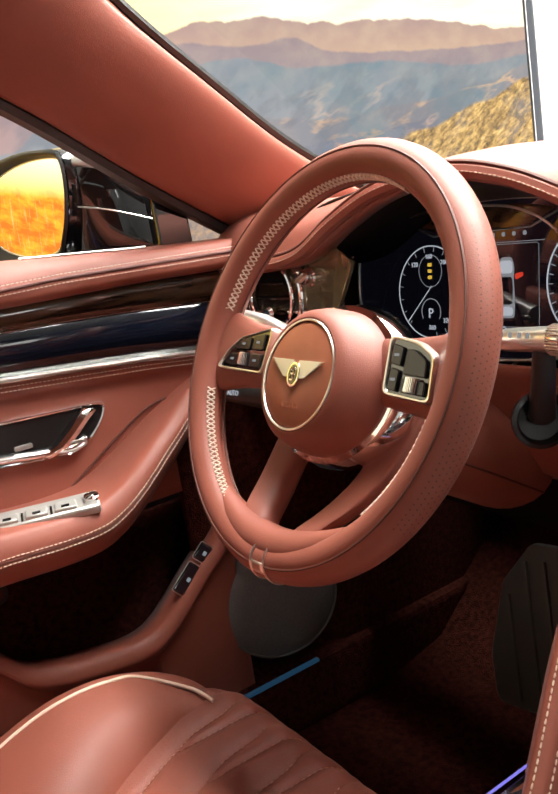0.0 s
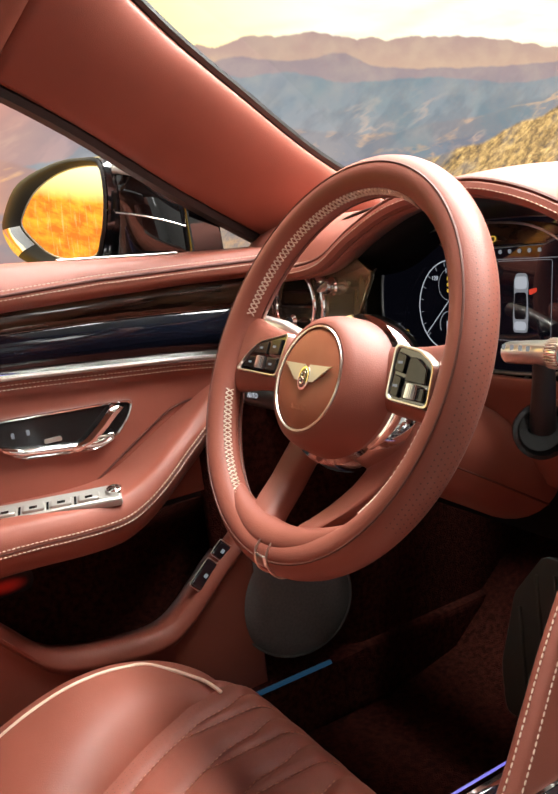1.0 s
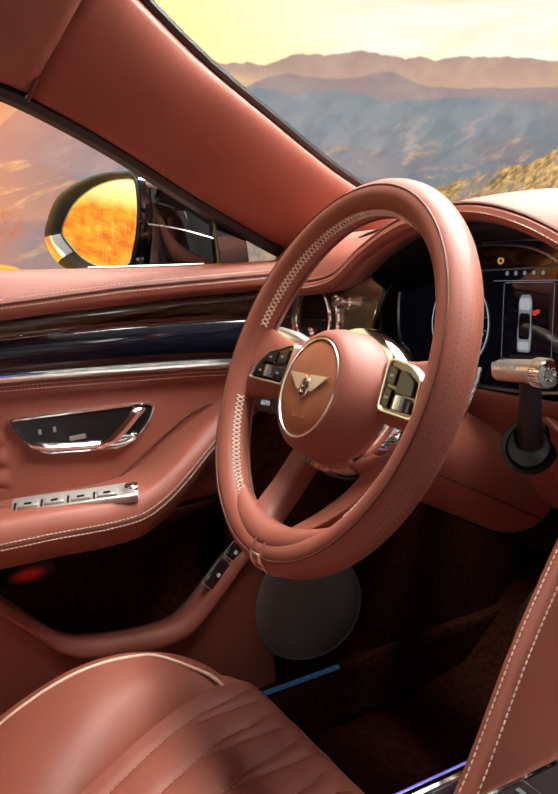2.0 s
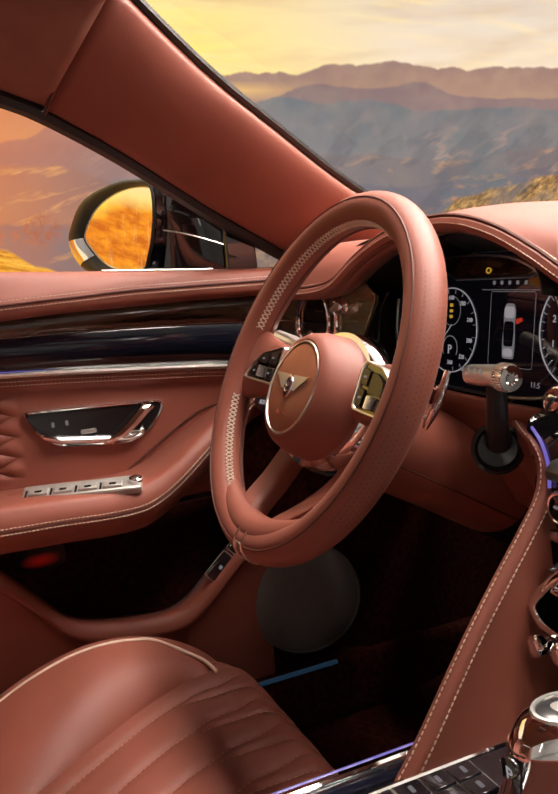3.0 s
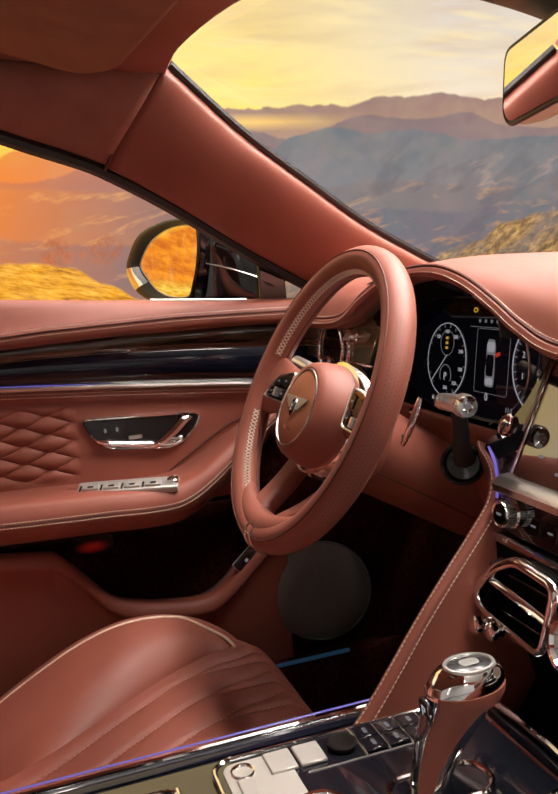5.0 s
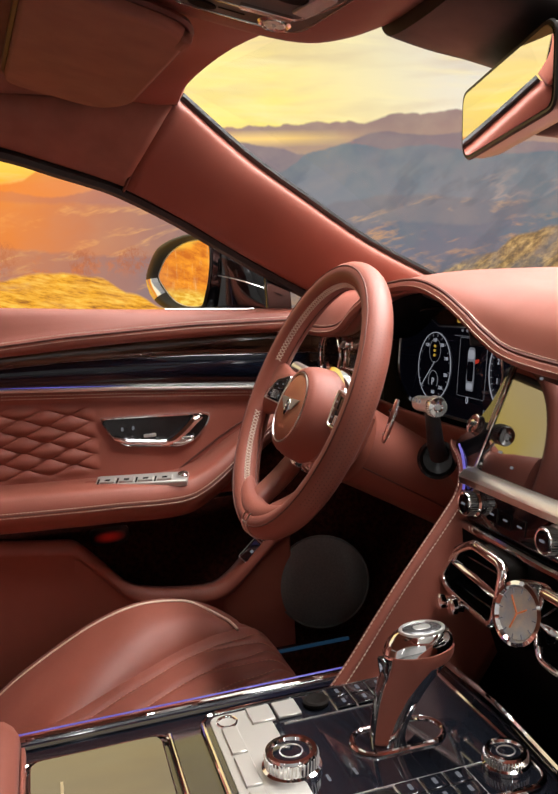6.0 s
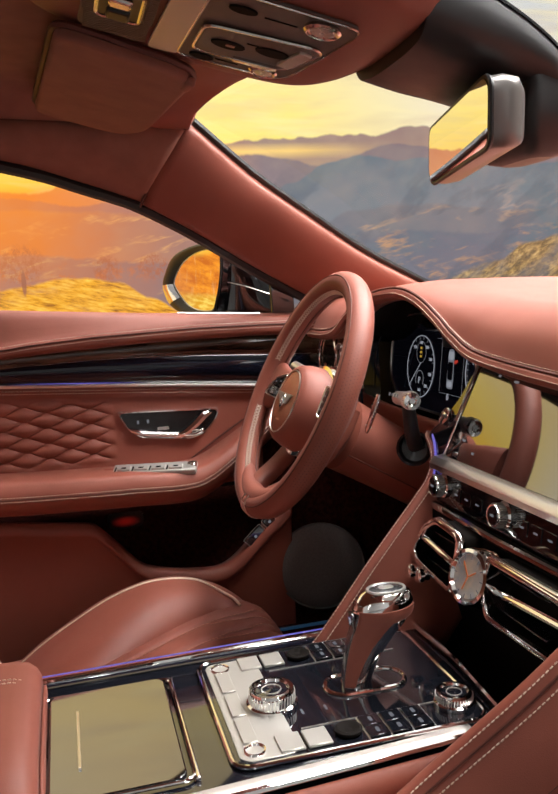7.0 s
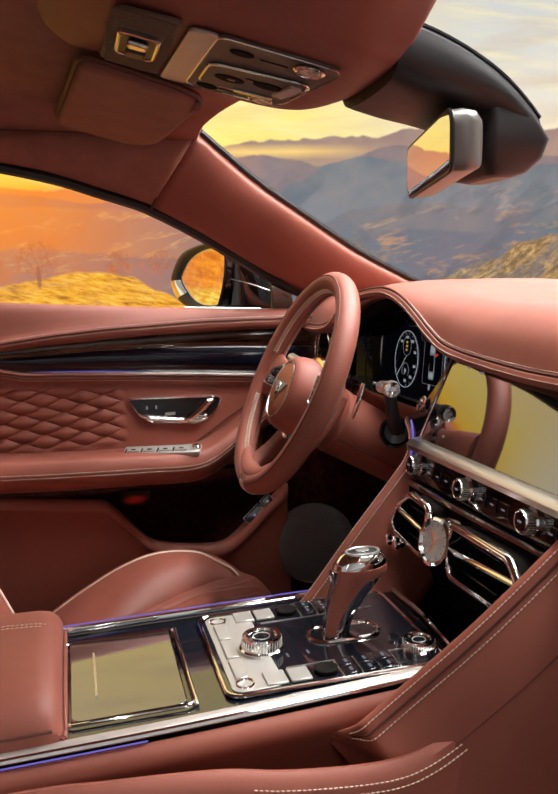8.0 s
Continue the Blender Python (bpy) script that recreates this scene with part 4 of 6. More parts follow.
part("recess", loft([[V(x, y, z) for x in np.linspace(-0.2, 0.2, 6)] for y, z in ((0.185, 0.69), (0.21, 0.66), (0.22, 0.6), (0.2, 0.56), (0.13, 0.57))]), MATT, stack, "dark storage recess", thick=0.004)

# leather wings from the stack down to the console
WING = [(-0.124, -0.06, 0.593), (-0.122, -0.03, 0.595), (-0.123, 0.0, 0.604), (-0.128, 0.031, 0.629), (-0.15, 0.098, 0.692), (-0.161, 0.142, 0.734), (-0.168, 0.175, 0.766), (-0.174, 0.198, 0.79), (-0.183, 0.209, 0.812), (-0.198, 0.214, 0.826), (-0.219, 0.219, 0.835), (-0.242, 0.232, 0.838)]


def wing(s):
    """Stitched edge that sweeps up; the inner face looks to the console, the outer one to the footwell."""
    edge, mid = spline(WING if s < 0 else [(-0.112, -0.03, 0.59), (-0.119, -0.012, 0.595)] + WING[2:], 60), (0.021 if s > 0 else 0.0)
    rows, s1, s2 = [], [], []
    for i, p in enumerate(edge):
        q = V(p.x, p.y, p.z)
        g = min(1, i / 12)
        g = g * g * (3 - 2 * g)
        tuck = 0.03 * (1 - g) if s > 0 else 0.0
        pts = [q + V(-0.06 * g - 0.004 + tuck, 0.14 * g, -0.24 * g - 0.05), q + V(-0.05 * g - 0.006 + tuck, 0.08 * g, -0.1 * g - 0.024), q + V(-0.03 * g - 0.006 + 0.5 * tuck, 0.025 * g, -0.03 * g - 0.012), q + V(-0.012, 0.002, -0.004), q + V(-0.004, -0.003, 0.004), q + V(0.005, 0.0, 0.003), q + V(0.008, 0.008, -0.004), q + V(0.01, 0.04, -0.012), q + V(0.01, 0.09 * g + 0.01, -0.02), q + V(0.01, 0.14 * g + 0.02, -0.03)]
        if s > 0 and i < 10:
            tip, near = q + V(0.034, 0.0, -0.016), (i / 10) ** 0.6
            pts = [tip.lerp(a, near) for a in pts]
        rows.append([V(mid - s * (a.x - mid), a.y, a.z) for a in spline(pts, 30)])
        if s > 0:
            s1.append(rows[-1][11] + V(0.0006, -0.0009, 0.0009)), s2.append(rows[-1][9] + V(0.0009, -0.0008, 0.0009))
        else:
            s1.append(rows[-1][14] + V(0.0004, -0.0007, 0.0006)), s2.append(rows[-1][18] + V(0.001, -0.0005, 0.0006))
    ob = thing("console_wing", (-s * 0.17, 0.12, 0.6), "brown leather wing with cream double stitching beside the console", "console wing", "console wings")
    part("cover", loft(rows), LEATHER, ob, thick=0.003)
    part("stitching", joined(stitches(s1[5:] if s > 0 else s1), stitches(s2[5:] if s > 0 else s2)), THREAD, ob)
    if s > 0:
        # dark line put in for the shade of a soft crease
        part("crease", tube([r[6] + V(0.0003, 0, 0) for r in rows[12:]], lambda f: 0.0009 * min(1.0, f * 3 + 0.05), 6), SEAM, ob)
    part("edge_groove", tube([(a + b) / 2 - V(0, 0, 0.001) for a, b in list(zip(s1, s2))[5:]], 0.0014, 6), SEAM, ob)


wing(-1)
wing(1)
# ---- steering wheel ----
HUB = V(-0.378, 0.086, 0.892)
lean = radians(26.5)
RIM = plane_m(HUB, (1, 0.006, 0), (0, math.sin(lean), math.cos(lean)))
WHEEL = RIM @ pose(0.0, -0.018, 0.003)
R, RA, RB = 0.1765, 0.0178, 0.019


def w(x, y, z=0.0):
    return WHEEL @ V(x, y, z)


def rim_point(deg, turn, grow=0.0):
    """A point of the rim's skin: deg round the wheel, turn round the section (0 outward, 90 to the driver)."""
    a, b = radians(deg), radians(turn)
    rr = R + (RA + grow) * math.cos(b)
    return RIM @ V(rr * math.cos(a), rr * math.sin(a), (RB + grow) * math.sin(b))


wheel = thing("steering_wheel", w(0, 0, -0.16), "round brown leather steering wheel with a stitched rim", "steering wheel")
rim = part("rim", loft([[rim_point(d, t) for t in range(0, 360, 15)] for d in np.arange(0, 360, 3)], True, True), LEATHER, wheel, "thick brown leather rim")
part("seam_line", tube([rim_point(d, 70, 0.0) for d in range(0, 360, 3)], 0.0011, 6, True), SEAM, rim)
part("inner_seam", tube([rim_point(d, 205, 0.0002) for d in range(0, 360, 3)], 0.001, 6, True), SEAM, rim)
for a0, a1 in ((62, 166), (196, 240), (-14, -45)):
    cross = []
    for d in np.arange(min(a0, a1), max(a0, a1), 1.9):
        for s in (-1, 1):
            cross.append(tube([rim_point(d + 0.85 * s, 148, 0.0006), rim_point(d, 160, 0.0011), rim_point(d - 0.85 * s, 172, 0.0006)], 0.0008, 4))
    part("cross_stitching", joined(*cross), THREAD, rim, "cream crossed stitches")
# dimples of the perforated grip
holes = bmesh.new()
for i, d in enumerate(np.arange(-38, 34, 1.5)):
    for k, t in enumerate(range(-40, 50, 13)):
        q = rim_point(d + (0.75 if k % 2 else 0), t, 0.0001)
        c_ = rim_point(d, t, -0.01)
        mm = plane_m(q, (q - c_).orthogonal(), (q - c_).cross((q - c_).orthogonal()))
        bmesh.ops.create_circle(holes, cap_ends=True, radius=0.0007, segments=6, matrix=mm)
part("perforation", holes, SEAM, rim)


def spoke(side):
    rows = []
    for f in np.linspace(0, 1, 9):
        x = side * (0.157 - 0.11 * f)
        hh = 0.03 + 0.012 * (1 - f) ** 3 - 0.001 * f
        yc, zc = 0.017 - 0.002 * f, -0.011 - (0.02 * min(1.0, 4.5 * f) if side > 0 else 0.012 * min(1.0, 1.6 * f) ** 1.2)
        rows.append([w(x, yc + hh * math.copysign(abs(math.sin(t)) ** 0.75, math.sin(t)), zc + 0.0135 * math.copysign(abs(math.cos(t)) ** 0.75, math.cos(t))) for t in np.linspace(0, math.tau, 20, endpoint=False)])
    return loft(rows, close_v=True, caps=True)


for s in (-1, 1):
    sp_ = part("spoke", spoke(s), LEATHER, wheel)
    PD = WHEEL @ pose(0, 0, -0.013 if s > 0 else 0.001)
    cor = soft_poly([(0.137, -0.006), (0.133, 0.029), (0.113, 0.039), (0.082, 0.043), (0.086, -0.003)] if s > 0 else [(-0.152, -0.001), (-0.138, 0.016), (-0.118, 0.03), (-0.066, 0.041), (-0.07, -0.002)], 0.006)
    pod = part("button_pod", prism(cor[:: s], 0.004, PD @ pose(0, 0, -0.003), 0.0008), PIANO, wheel, "black button pod with a chrome edge")
    mid_ = (0.11 * s, 0.017)
    part("pod_edge", loft([[PD @ V(mid_[0] + (x - mid_[0]) * g, mid_[1] + (y - mid_[1]) * g, d) for x, y in cor] for g, d in ((0.93, 0.0008), (0.96, 0.003), (1.02, 0.0032), (1.06, -0.002), (1.06, -0.006))], close_v=True), SATIN, pod, "satin metal frame")
    if s > 0:
        keys_ = ([(0.129, 0.012), (0.127, 0.025), (0.113, 0.033), (0.104, 0.033), (0.104, 0.013)], [(0.131, -0.002), (0.13, 0.009), (0.104, 0.01), (0.105, -0.001)], [(0.1, 0.019), (0.1, 0.034), (0.088, 0.037), (0.088, 0.021)], [(0.1, -0.001), (0.1, 0.016), (0.09, 0.018), (0.09, 0.0)])
    else:
        keys_ = ([(-0.128, 0.018), (-0.114, 0.028), (-0.098, 0.031), (-0.098, 0.019)], [(-0.094, 0.019), (-0.094, 0.032), (-0.075, 0.035), (-0.075, 0.019)], [(-0.142, 0.003), (-0.131, 0.014), (-0.114, 0.014), (-0.114, 0.002)], [(-0.094, 0.002), (-0.094, 0.015), (-0.075, 0.015), (-0.075, 0.002)])
    for kq in keys_:
        part("button", prism(soft_poly(kq, 0.002)[:: s], 0.0026, PD @ pose(0, 0, 0.001), 0.0007), SWITCH, pod)
        kx, ky = sum(q[0] for q in kq) / 4, sum(q[1] for q in kq) / 4
        part("mark", prism(rounded(0.006, 0.0022, 0.0008), 0.0003, PD @ pose(kx if len(kq) == 4 else kx + 0.001, ky if len(kq) == 4 else ky - 0.004, 0.0038)), LIT_GREY, pod)
    rx_, ry_ = (0.117, 0.005) if s > 0 else (-0.104, 0.009)
    roller = part("roller", tube([PD @ V(rx_, ry_ - 0.006, 0.003), PD @ V(rx_, ry_ + 0.006, 0.003)], 0.0055, 16), SATIN, pod, "knurled metal roller")
    part("knurling", joined(*(tube([PD @ V(rx_ + 0.0056 * math.sin(a), ry_ - 0.0055, 0.003 + 0.0056 * math.cos(a)), PD @ V(rx_ + 0.0056 * math.sin(a), ry_ + 0.0055, 0.003 + 0.0056 * math.cos(a))], 0.0005, 4) for a in np.linspace(-1.4, 1.4, 12))), CHROME, roller)
    # the two legs of the lower spoke
    rows = []
    for f, (cx, cy, cz) in zip(np.linspace(0, 1, 16), spline([(0.023, -0.152, -0.001), (0.036, -0.13, -0.009), (0.052, -0.1, -0.03), (0.064, -0.065, -0.048), (0.066, -0.02, -0.062), (0.06, 0.02, -0.066)], 16)):
        hw, ht = 0.0185 + 0.003 * f, 0.0115 - 0.002 * f
        rows.append([w(s * (cx + hw * math.copysign(abs(math.cos(a)) ** 0.55, math.cos(a))), cy + 0.3 * hw * math.cos(a), cz + ht * math.copysign(abs(math.sin(a)) ** 0.55, math.sin(a))) for a in np.linspace(0, math.tau, 24, endpoint=False)])
    part("lower_spoke", loft(rows, close_v=True, caps=True), LEATHER, wheel)
# crescent where the legs run into the rim
part("spoke_fillet", tube([RIM @ V((R - 0.011) * math.cos(radians(a)), (R - 0.011) * math.sin(radians(a)), 0.001) for a in np.linspace(-128, -50, 30)], lambda f: 0.0175 * math.sin(math.pi * min(max(f, 0.005), 0.995)) ** 0.45, 14), LEATHER, wheel)


def widened(bm):
    """The airbag cover grows wider than high towards its back."""
    inv = WHEEL.inverted()
    for v in bm.verts:
        q = inv @ v.co
        q.x *= 1 + 0.2 * min(max((0.012 - q.z) / 0.045, 0), 1)
        v.co = WHEEL @ q
    return bm


hub = part("hub", widened(lathe([(0.03, -0.075), (0.055, -0.07), (0.064, -0.06), (0.0685, -0.046), (0.0665, -0.028), (0.0635, -0.006), (0.059, 0.006), (0.0545, 0.0115), (0.051, 0.0128), (0.049, 0.012), (0.0485, 0.0105), (0.02, 0.0105)], 48, WHEEL)), LEATHER, wheel, "domed brown leather airbag cover")
part("medallion", lathe([(0.0475, 0.0085), (0.0465, 0.012), (0.043, 0.0137), (0.02, 0.0147), (0.001, 0.015)], 48, WHEEL), TAN, hub, "round tan leather badge panel")
part("ring", tube([w(0.0482 * math.cos(a), 0.0482 * math.sin(a), 0.0128) for a in np.linspace(0, math.tau, 64, endpoint=False)], 0.0011, 6, True), GOLD, hub, "bright polished ring")
part("collar", widened(lathe([(0.062, -0.054), (0.0715, -0.052), (0.0755, -0.046), (0.0745, -0.034), (0.0715, -0.026), (0.066, -0.025)], 48, WHEEL)), CHROME, hub, "chrome collar")
BG = WHEEL @ pose(0, 0, 0.0066)
for s in (-1, 1):
    for k in range(7):
        y = 0.0085 - 0.0022 * k
        ln = 0.033 - 0.0034 * k
        part("badge_feather", prism(soft_poly([(s * 0.004, y - 0.0012), (s * (0.006 + ln * 0.75), y - 0.0006), (s * (0.006 + ln), y + 0.0016), (s * 0.004, y + 0.0012)], 0.0006, 2)[:: s], 0.0016, BG @ pose(0, 0.002, 0.0082), 0.0004, 1), BADGE, hub)
part("badge_oval", prism([(0.0085 * math.cos(a), 0.0115 * math.sin(a)) for a in np.linspace(0, math.tau, 20, endpoint=False)], 0.0026, BG @ pose(0, -0.001, 0.008), 0.0006), CHROME, hub, "silver emblem oval")
part("badge_disc", prism([(0.0062 * math.cos(a), 0.0088 * math.sin(a)) for a in np.linspace(0, math.tau, 20, endpoint=False)], 0.003, BG @ pose(0, -0.001, 0.0081), 0.0003), PIANO, hub)
part("badge_mark", joined(*(tube([BG @ V(0.0026 * math.cos(a), yy + 0.0026 * math.sin(a), 0.0113) for a in np.linspace(0, math.tau, 12, endpoint=False)], 0.0007, 5, True) for yy in (0.0018, -0.0036))), CHROME, hub)
part("airbag_lettering", lettering("AIRBAG", 0.0075, WHEEL @ pose(0, -0.0275, 0.0145)), TAN, hub)
for dx in (-0.0095, 0.0095):
    clip = part("clip", tube([rim_point(-87.5 + math.degrees(dx / R) * 1.0, t, 0.0008) for t in range(-30, 215, 12)], 0.0011, 6), GOLD, wheel, "thin polished clip round the rim")
part("clip_plate", loft([[rim_point(-87.5 + a, t, 0.0011) for t in range(48, 88, 8)] for a in (-3.0, -1, 1, 3.0)]), GOLD, wheel, "small polished plate", thick=0.0008)
# column cover behind the wheel
crow = []
for d, rx, ry in ((-0.085, 0.05, 0.045), (-0.09, 0.066, 0.056), (-0.13, 0.07, 0.054), (-0.18, 0.073, 0.052), (-0.26, 0.074, 0.05)):
    crow.append([w(rx * math.cos(a), ry * math.sin(a) - 0.012 - 0.1 * (-d - 0.07), d) for a in np.linspace(0, math.tau, 28, endpoint=False)])
column = thing("steering_column", w(0, 0, -0.3), "brown leather steering column cover with control stalks", "steering column")
part("cover", loft(crow, close_v=True, caps=True), LEATHER, column)
part("cover_seam", tube([r[26] for r in crow[1:]], 0.0012, 6), SEAM, column)
st = part("stalk", tube([(-0.262, 0.196, 0.8885), (-0.235, 0.192, 0.891), (-0.207, 0.188, 0.893)], lambda f: 0.0095 + 0.001 * f, 20), SATIN, column, "silver control stalk")
kn = lathe([(0.004, 0.0), (0.0108, 0.001), (0.0118, 0.004), (0.0118, 0.0125), (0.011, 0.0155), (0.006, 0.016), (0.004, 0.0145)], 40, plane_m((-0.209, 0.1883, 0.8928), (0, 0, 1), (-0.12, -1, 0)) )
part("knurled_knob", kn, CHROME, st, "chrome knurled end knob")
part("knurling", joined(*(tube([V(-0.2095, 0.1884, 0.8928) + q, V(-0.1965, 0.1866, 0.8932) + q], 0.0007, 4) for q in (V(0, 0.0119 * math.cos(a), 0.0119 * math.sin(a)) for a in np.linspace(0, math.tau, 30, endpoint=False)))), SATIN, st)
part("stalk_marks", joined(*(prism(rounded(0.0035, 0.0045, 0.001), 0.0006, plane_m((x, 0.1795 - 0.0, 0.897), (1, 0, 0), (0, 0.3, 1))) for x in (-0.252, -0.243, -0.234, -0.226))), LIT_GREY, st)
lever = part("lever", tube(spline([(-0.222, 0.192, 0.888), (-0.228, 0.197, 0.865), (-0.236, 0.203, 0.842), (-0.246, 0.212, 0.822)], 10), lambda f: 0.0085 + 0.003 * f, 14), PLASTIC, column, "black lever")
part("lever_cup", lathe([(0.006, -0.004), (0.02, 0.0), (0.0245, 0.006), (0.0245, 0.012), (0.021, 0.013), (0.018, 0.006), (0.005, 0.004)], 32, plane_m((-0.252, 0.214, 0.818), (0.5, 0.7, 0.0), (0, 0.15, 1))), SWITCH, column, "black round lever cup")
for s, x0 in ((1, -0.272), (-1, -0.488)):
    pts = spline([(x0 - s * 0.004, 0.151, 0.842), (x0 + s * 0.008, 0.154, 0.86), (x0 + s * 0.018, 0.158, 0.882), (x0 + s * 0.022, 0.162, 0.898)], 12)
    pad = part("shift_paddle", tube(pts, lambda f: 0.0042 - 0.0016 * abs(2 * f - 1) ** 2, 10, False, 0.5), CHROME, column, "polished metal shift paddle")
    part("paddle_foot", tube([pts[7] + V(0, 0.002, 0), pts[7] + V(-s * 0.016, 0.004, 0.001)], 0.0032, 8), CHROME, pad)
    part("paddle_foot", tube([pts[2] + V(0, 0.002, 0), pts[2] + V(-s * 0.012, 0.004, 0.0)], 0.003, 8), SATIN, pad)
lst = part("stalk", tube([(-0.49, 0.15, 0.885), (-0.545, 0.145, 0.905), (-0.58, 0.14, 0.912)], lambda f: 0.0115 - 0.002 * f, 16), SATIN, column, "silver indicator stalk")
lsw = part("light_switch", tube([(-0.47, 0.125, 0.833), (-0.55, 0.128, 0.828), (-0.625, 0.13, 0.826)], 0.0125, 16), PLASTIC, column, "black light stalk with white symbols")
part("symbol", joined(lettering("AUTO", 0.0085, plane_m((-0.592, 0.1165, 0.831), (1, 0.03, 0.03), (0, 0.3, 1)), 0.0004)), LIT_WHITE, lsw)
# ---- driver's door ----
door = thing("car_door", (-0.8, -0.2, 0.36), "closed driver's door lined in brown leather with dark veneer", "car door", kind="structure")


def along(table, y):
    return float(np.interp(y, [a for a, b in table], [b for a, b in table]))


BELT = [(-1.2, 1.06), (-0.39, 1.041), (-0.25, 1.03), (-0.1, 1.018), (0.11, 1.003), (0.24, 0.997), (0.36, 0.99)]
SEAMZ = [(-1.2, 0.94), (-0.4, 0.963), (-0.3, 0.973), (-0.2, 0.979), (-0.1, 0.981), (0.0, 0.983), (0.1, 0.981), (0.36, 0.975)]
ROLLZ = [(-1.2, 0.93), (-0.4, 0.95), (-0.3, 0.957), (-0.2, 0.961), (-0.1, 0.964), (0.1, 0.963), (0.36, 0.955)]
WOODZ = [(-1.2, 0.925), (-0.4, 0.935), (-0.3, 0.937), (-0.2, 0.939), (-0.1, 0.937), (0.0, 0.934), (0.1, 0.928), (0.2, 0.92), (0.36, 0.91)]
STRIPZ = [(-1.2, 0.935), (-0.45, 0.925), (-0.4, 0.911), (-0.36, 0.901), (-0.3, 0.897), (-0.1, 0.882), (0.1, 0.864), (0.2, 0.852), (0.36, 0.838)]


def door_row(y):
    b, s, r = along(BELT, y), along(SEAMZ, y), along(ROLLZ, y)
    return spline([(-0.815, y, b - 0.02), (-0.81, y, b - 0.004), (-0.79, y, b), (-0.765, y, b - 0.003), (-0.745, y, s + 0.016), (-0.736, y, s + 0.004), (-0.733, y, s - 0.004), (-0.735, y, r + 0.004), (-0.75, y, r - 0.002), (-0.77, y, r)], 28)


part("top_roll", loft([door_row(y) for y in np.linspace(-1.2, 0.34, 60)]), LEATHER, door, "padded leather top roll", thick=0.003)
ys = np.linspace(-1.2, 0.335, 120)
part("stitching", joined(stitches([(-0.7325, y, along(SEAMZ, y) + 0.0065) for y in ys]), stitches([(-0.7315, y, along(SEAMZ, y) - 0.004) for y in ys])), THREAD, door, "cream stitch rows")
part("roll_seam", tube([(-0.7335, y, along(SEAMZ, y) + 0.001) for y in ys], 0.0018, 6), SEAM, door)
part("window_trim", tube([(-0.779, y, along(BELT, y) + 0.0005) for y in np.linspace(-0.03, 0.13, 20)], 0.0042, 8, False, 0.35, (0, 0, 1)), SATIN, door, "thin bright defroster trim")
part("veneer_band", loft([[V(-0.757, y, along(ROLLZ, y) + 0.004), V(-0.757, y, 0.5 * (along(ROLLZ, y) + along(WOODZ, y))), V(-0.76, y, along(WOODZ, y))] for y in ys]), VENEER, door, "polished dark walnut veneer band", thick=0.004)
part("chrome_line", tube([(-0.7585, y, along(WOODZ, y)) for y in ys], 0.0021, 6), SATIN, door)
part("lacquer_band", loft([[V(-0.761, y, along(WOODZ, y)), V(-0.767, y, 0.5 * (along(STRIPZ, y) + along(WOODZ, y))), V(-0.774, y, along(STRIPZ, y))] for y in ys]), NAVY, door, "glossy navy-black lacquer band", thick=0.004)
part("chrome_strip", tube([(-0.771, y, along(STRIPZ, y)) for y in ys], 0.0038, 8), SATIN, door, "chrome strip")
part("ambient_line", tube([(-0.7695, y, along(STRIPZ, y) + 0.0048) for y in ys if y < 0.02], lambda f: 0.0016 * min(1.0, (1 - f) * 5 + 0.05), 6), LIT_VIOLET, door, "thin violet light line")


def panel_x(y, z):
    """Depth of the leather field between strip and armrest, with its quilting behind the handle."""
    x = -0.79
    q = min(max((-0.165 - y) / 0.02, 0), 1) * min(max((z - 0.735) / 0.015, 0), 1) * min(max((along(STRIPZ, y) - 0.03 - z) / 0.012, 0), 1)
    a, b = (y + 0.17) / 0.04 + (z - 0.8) / 0.0145, (y + 0.17) / 0.04 - (z - 0.8) / 0.0145
    d = abs(math.sin(math.pi * a * 0.5) * math.sin(math.pi * b * 0.5)) ** 0.55
    return x + q * (0.009 * d - 0.0045)


rows = []
for y in np.concatenate([np.linspace(-1.2, -0.46, 12), np.linspace(-0.45, -0.16, 110), np.linspace(-0.155, 0.34, 40)]):
    s = along(STRIPZ, y)
    zs = np.concatenate([[s - 0.004, s - 0.012, s - 0.02], np.linspace(s - 0.025, 0.7, 80), [0.685, 0.672]])
    rows.append([V(panel_x(y, z) + (0.012 if z > s - 0.008 else 0.009 if z > s - 0.016 else 0.002 if z > s - 0.022 else 0), y, z) for z in zs])
part("panel", loft(rows), LEATHER, door, "leather panel, diamond-quilted behind the handle", thick=0.004)
part("panel_stitching", joined(stitches([(-0.7745, y, along(STRIPZ, y) - 0.0095) for y in ys]), stitches([(-0.7755, y, along(STRIPZ, y) - 0.015) for y in ys])), THREAD, door)
part("panel_seam", tube(spline([(-0.7848, 0.3, 0.79), (-0.7848, 0.15, 0.802), (-0.7848, 0.1, 0.8), (-0.7848, 0.055, 0.778), (-0.7848, -0.045, 0.715)], 24), 0.0016, 6), SEAM, door)

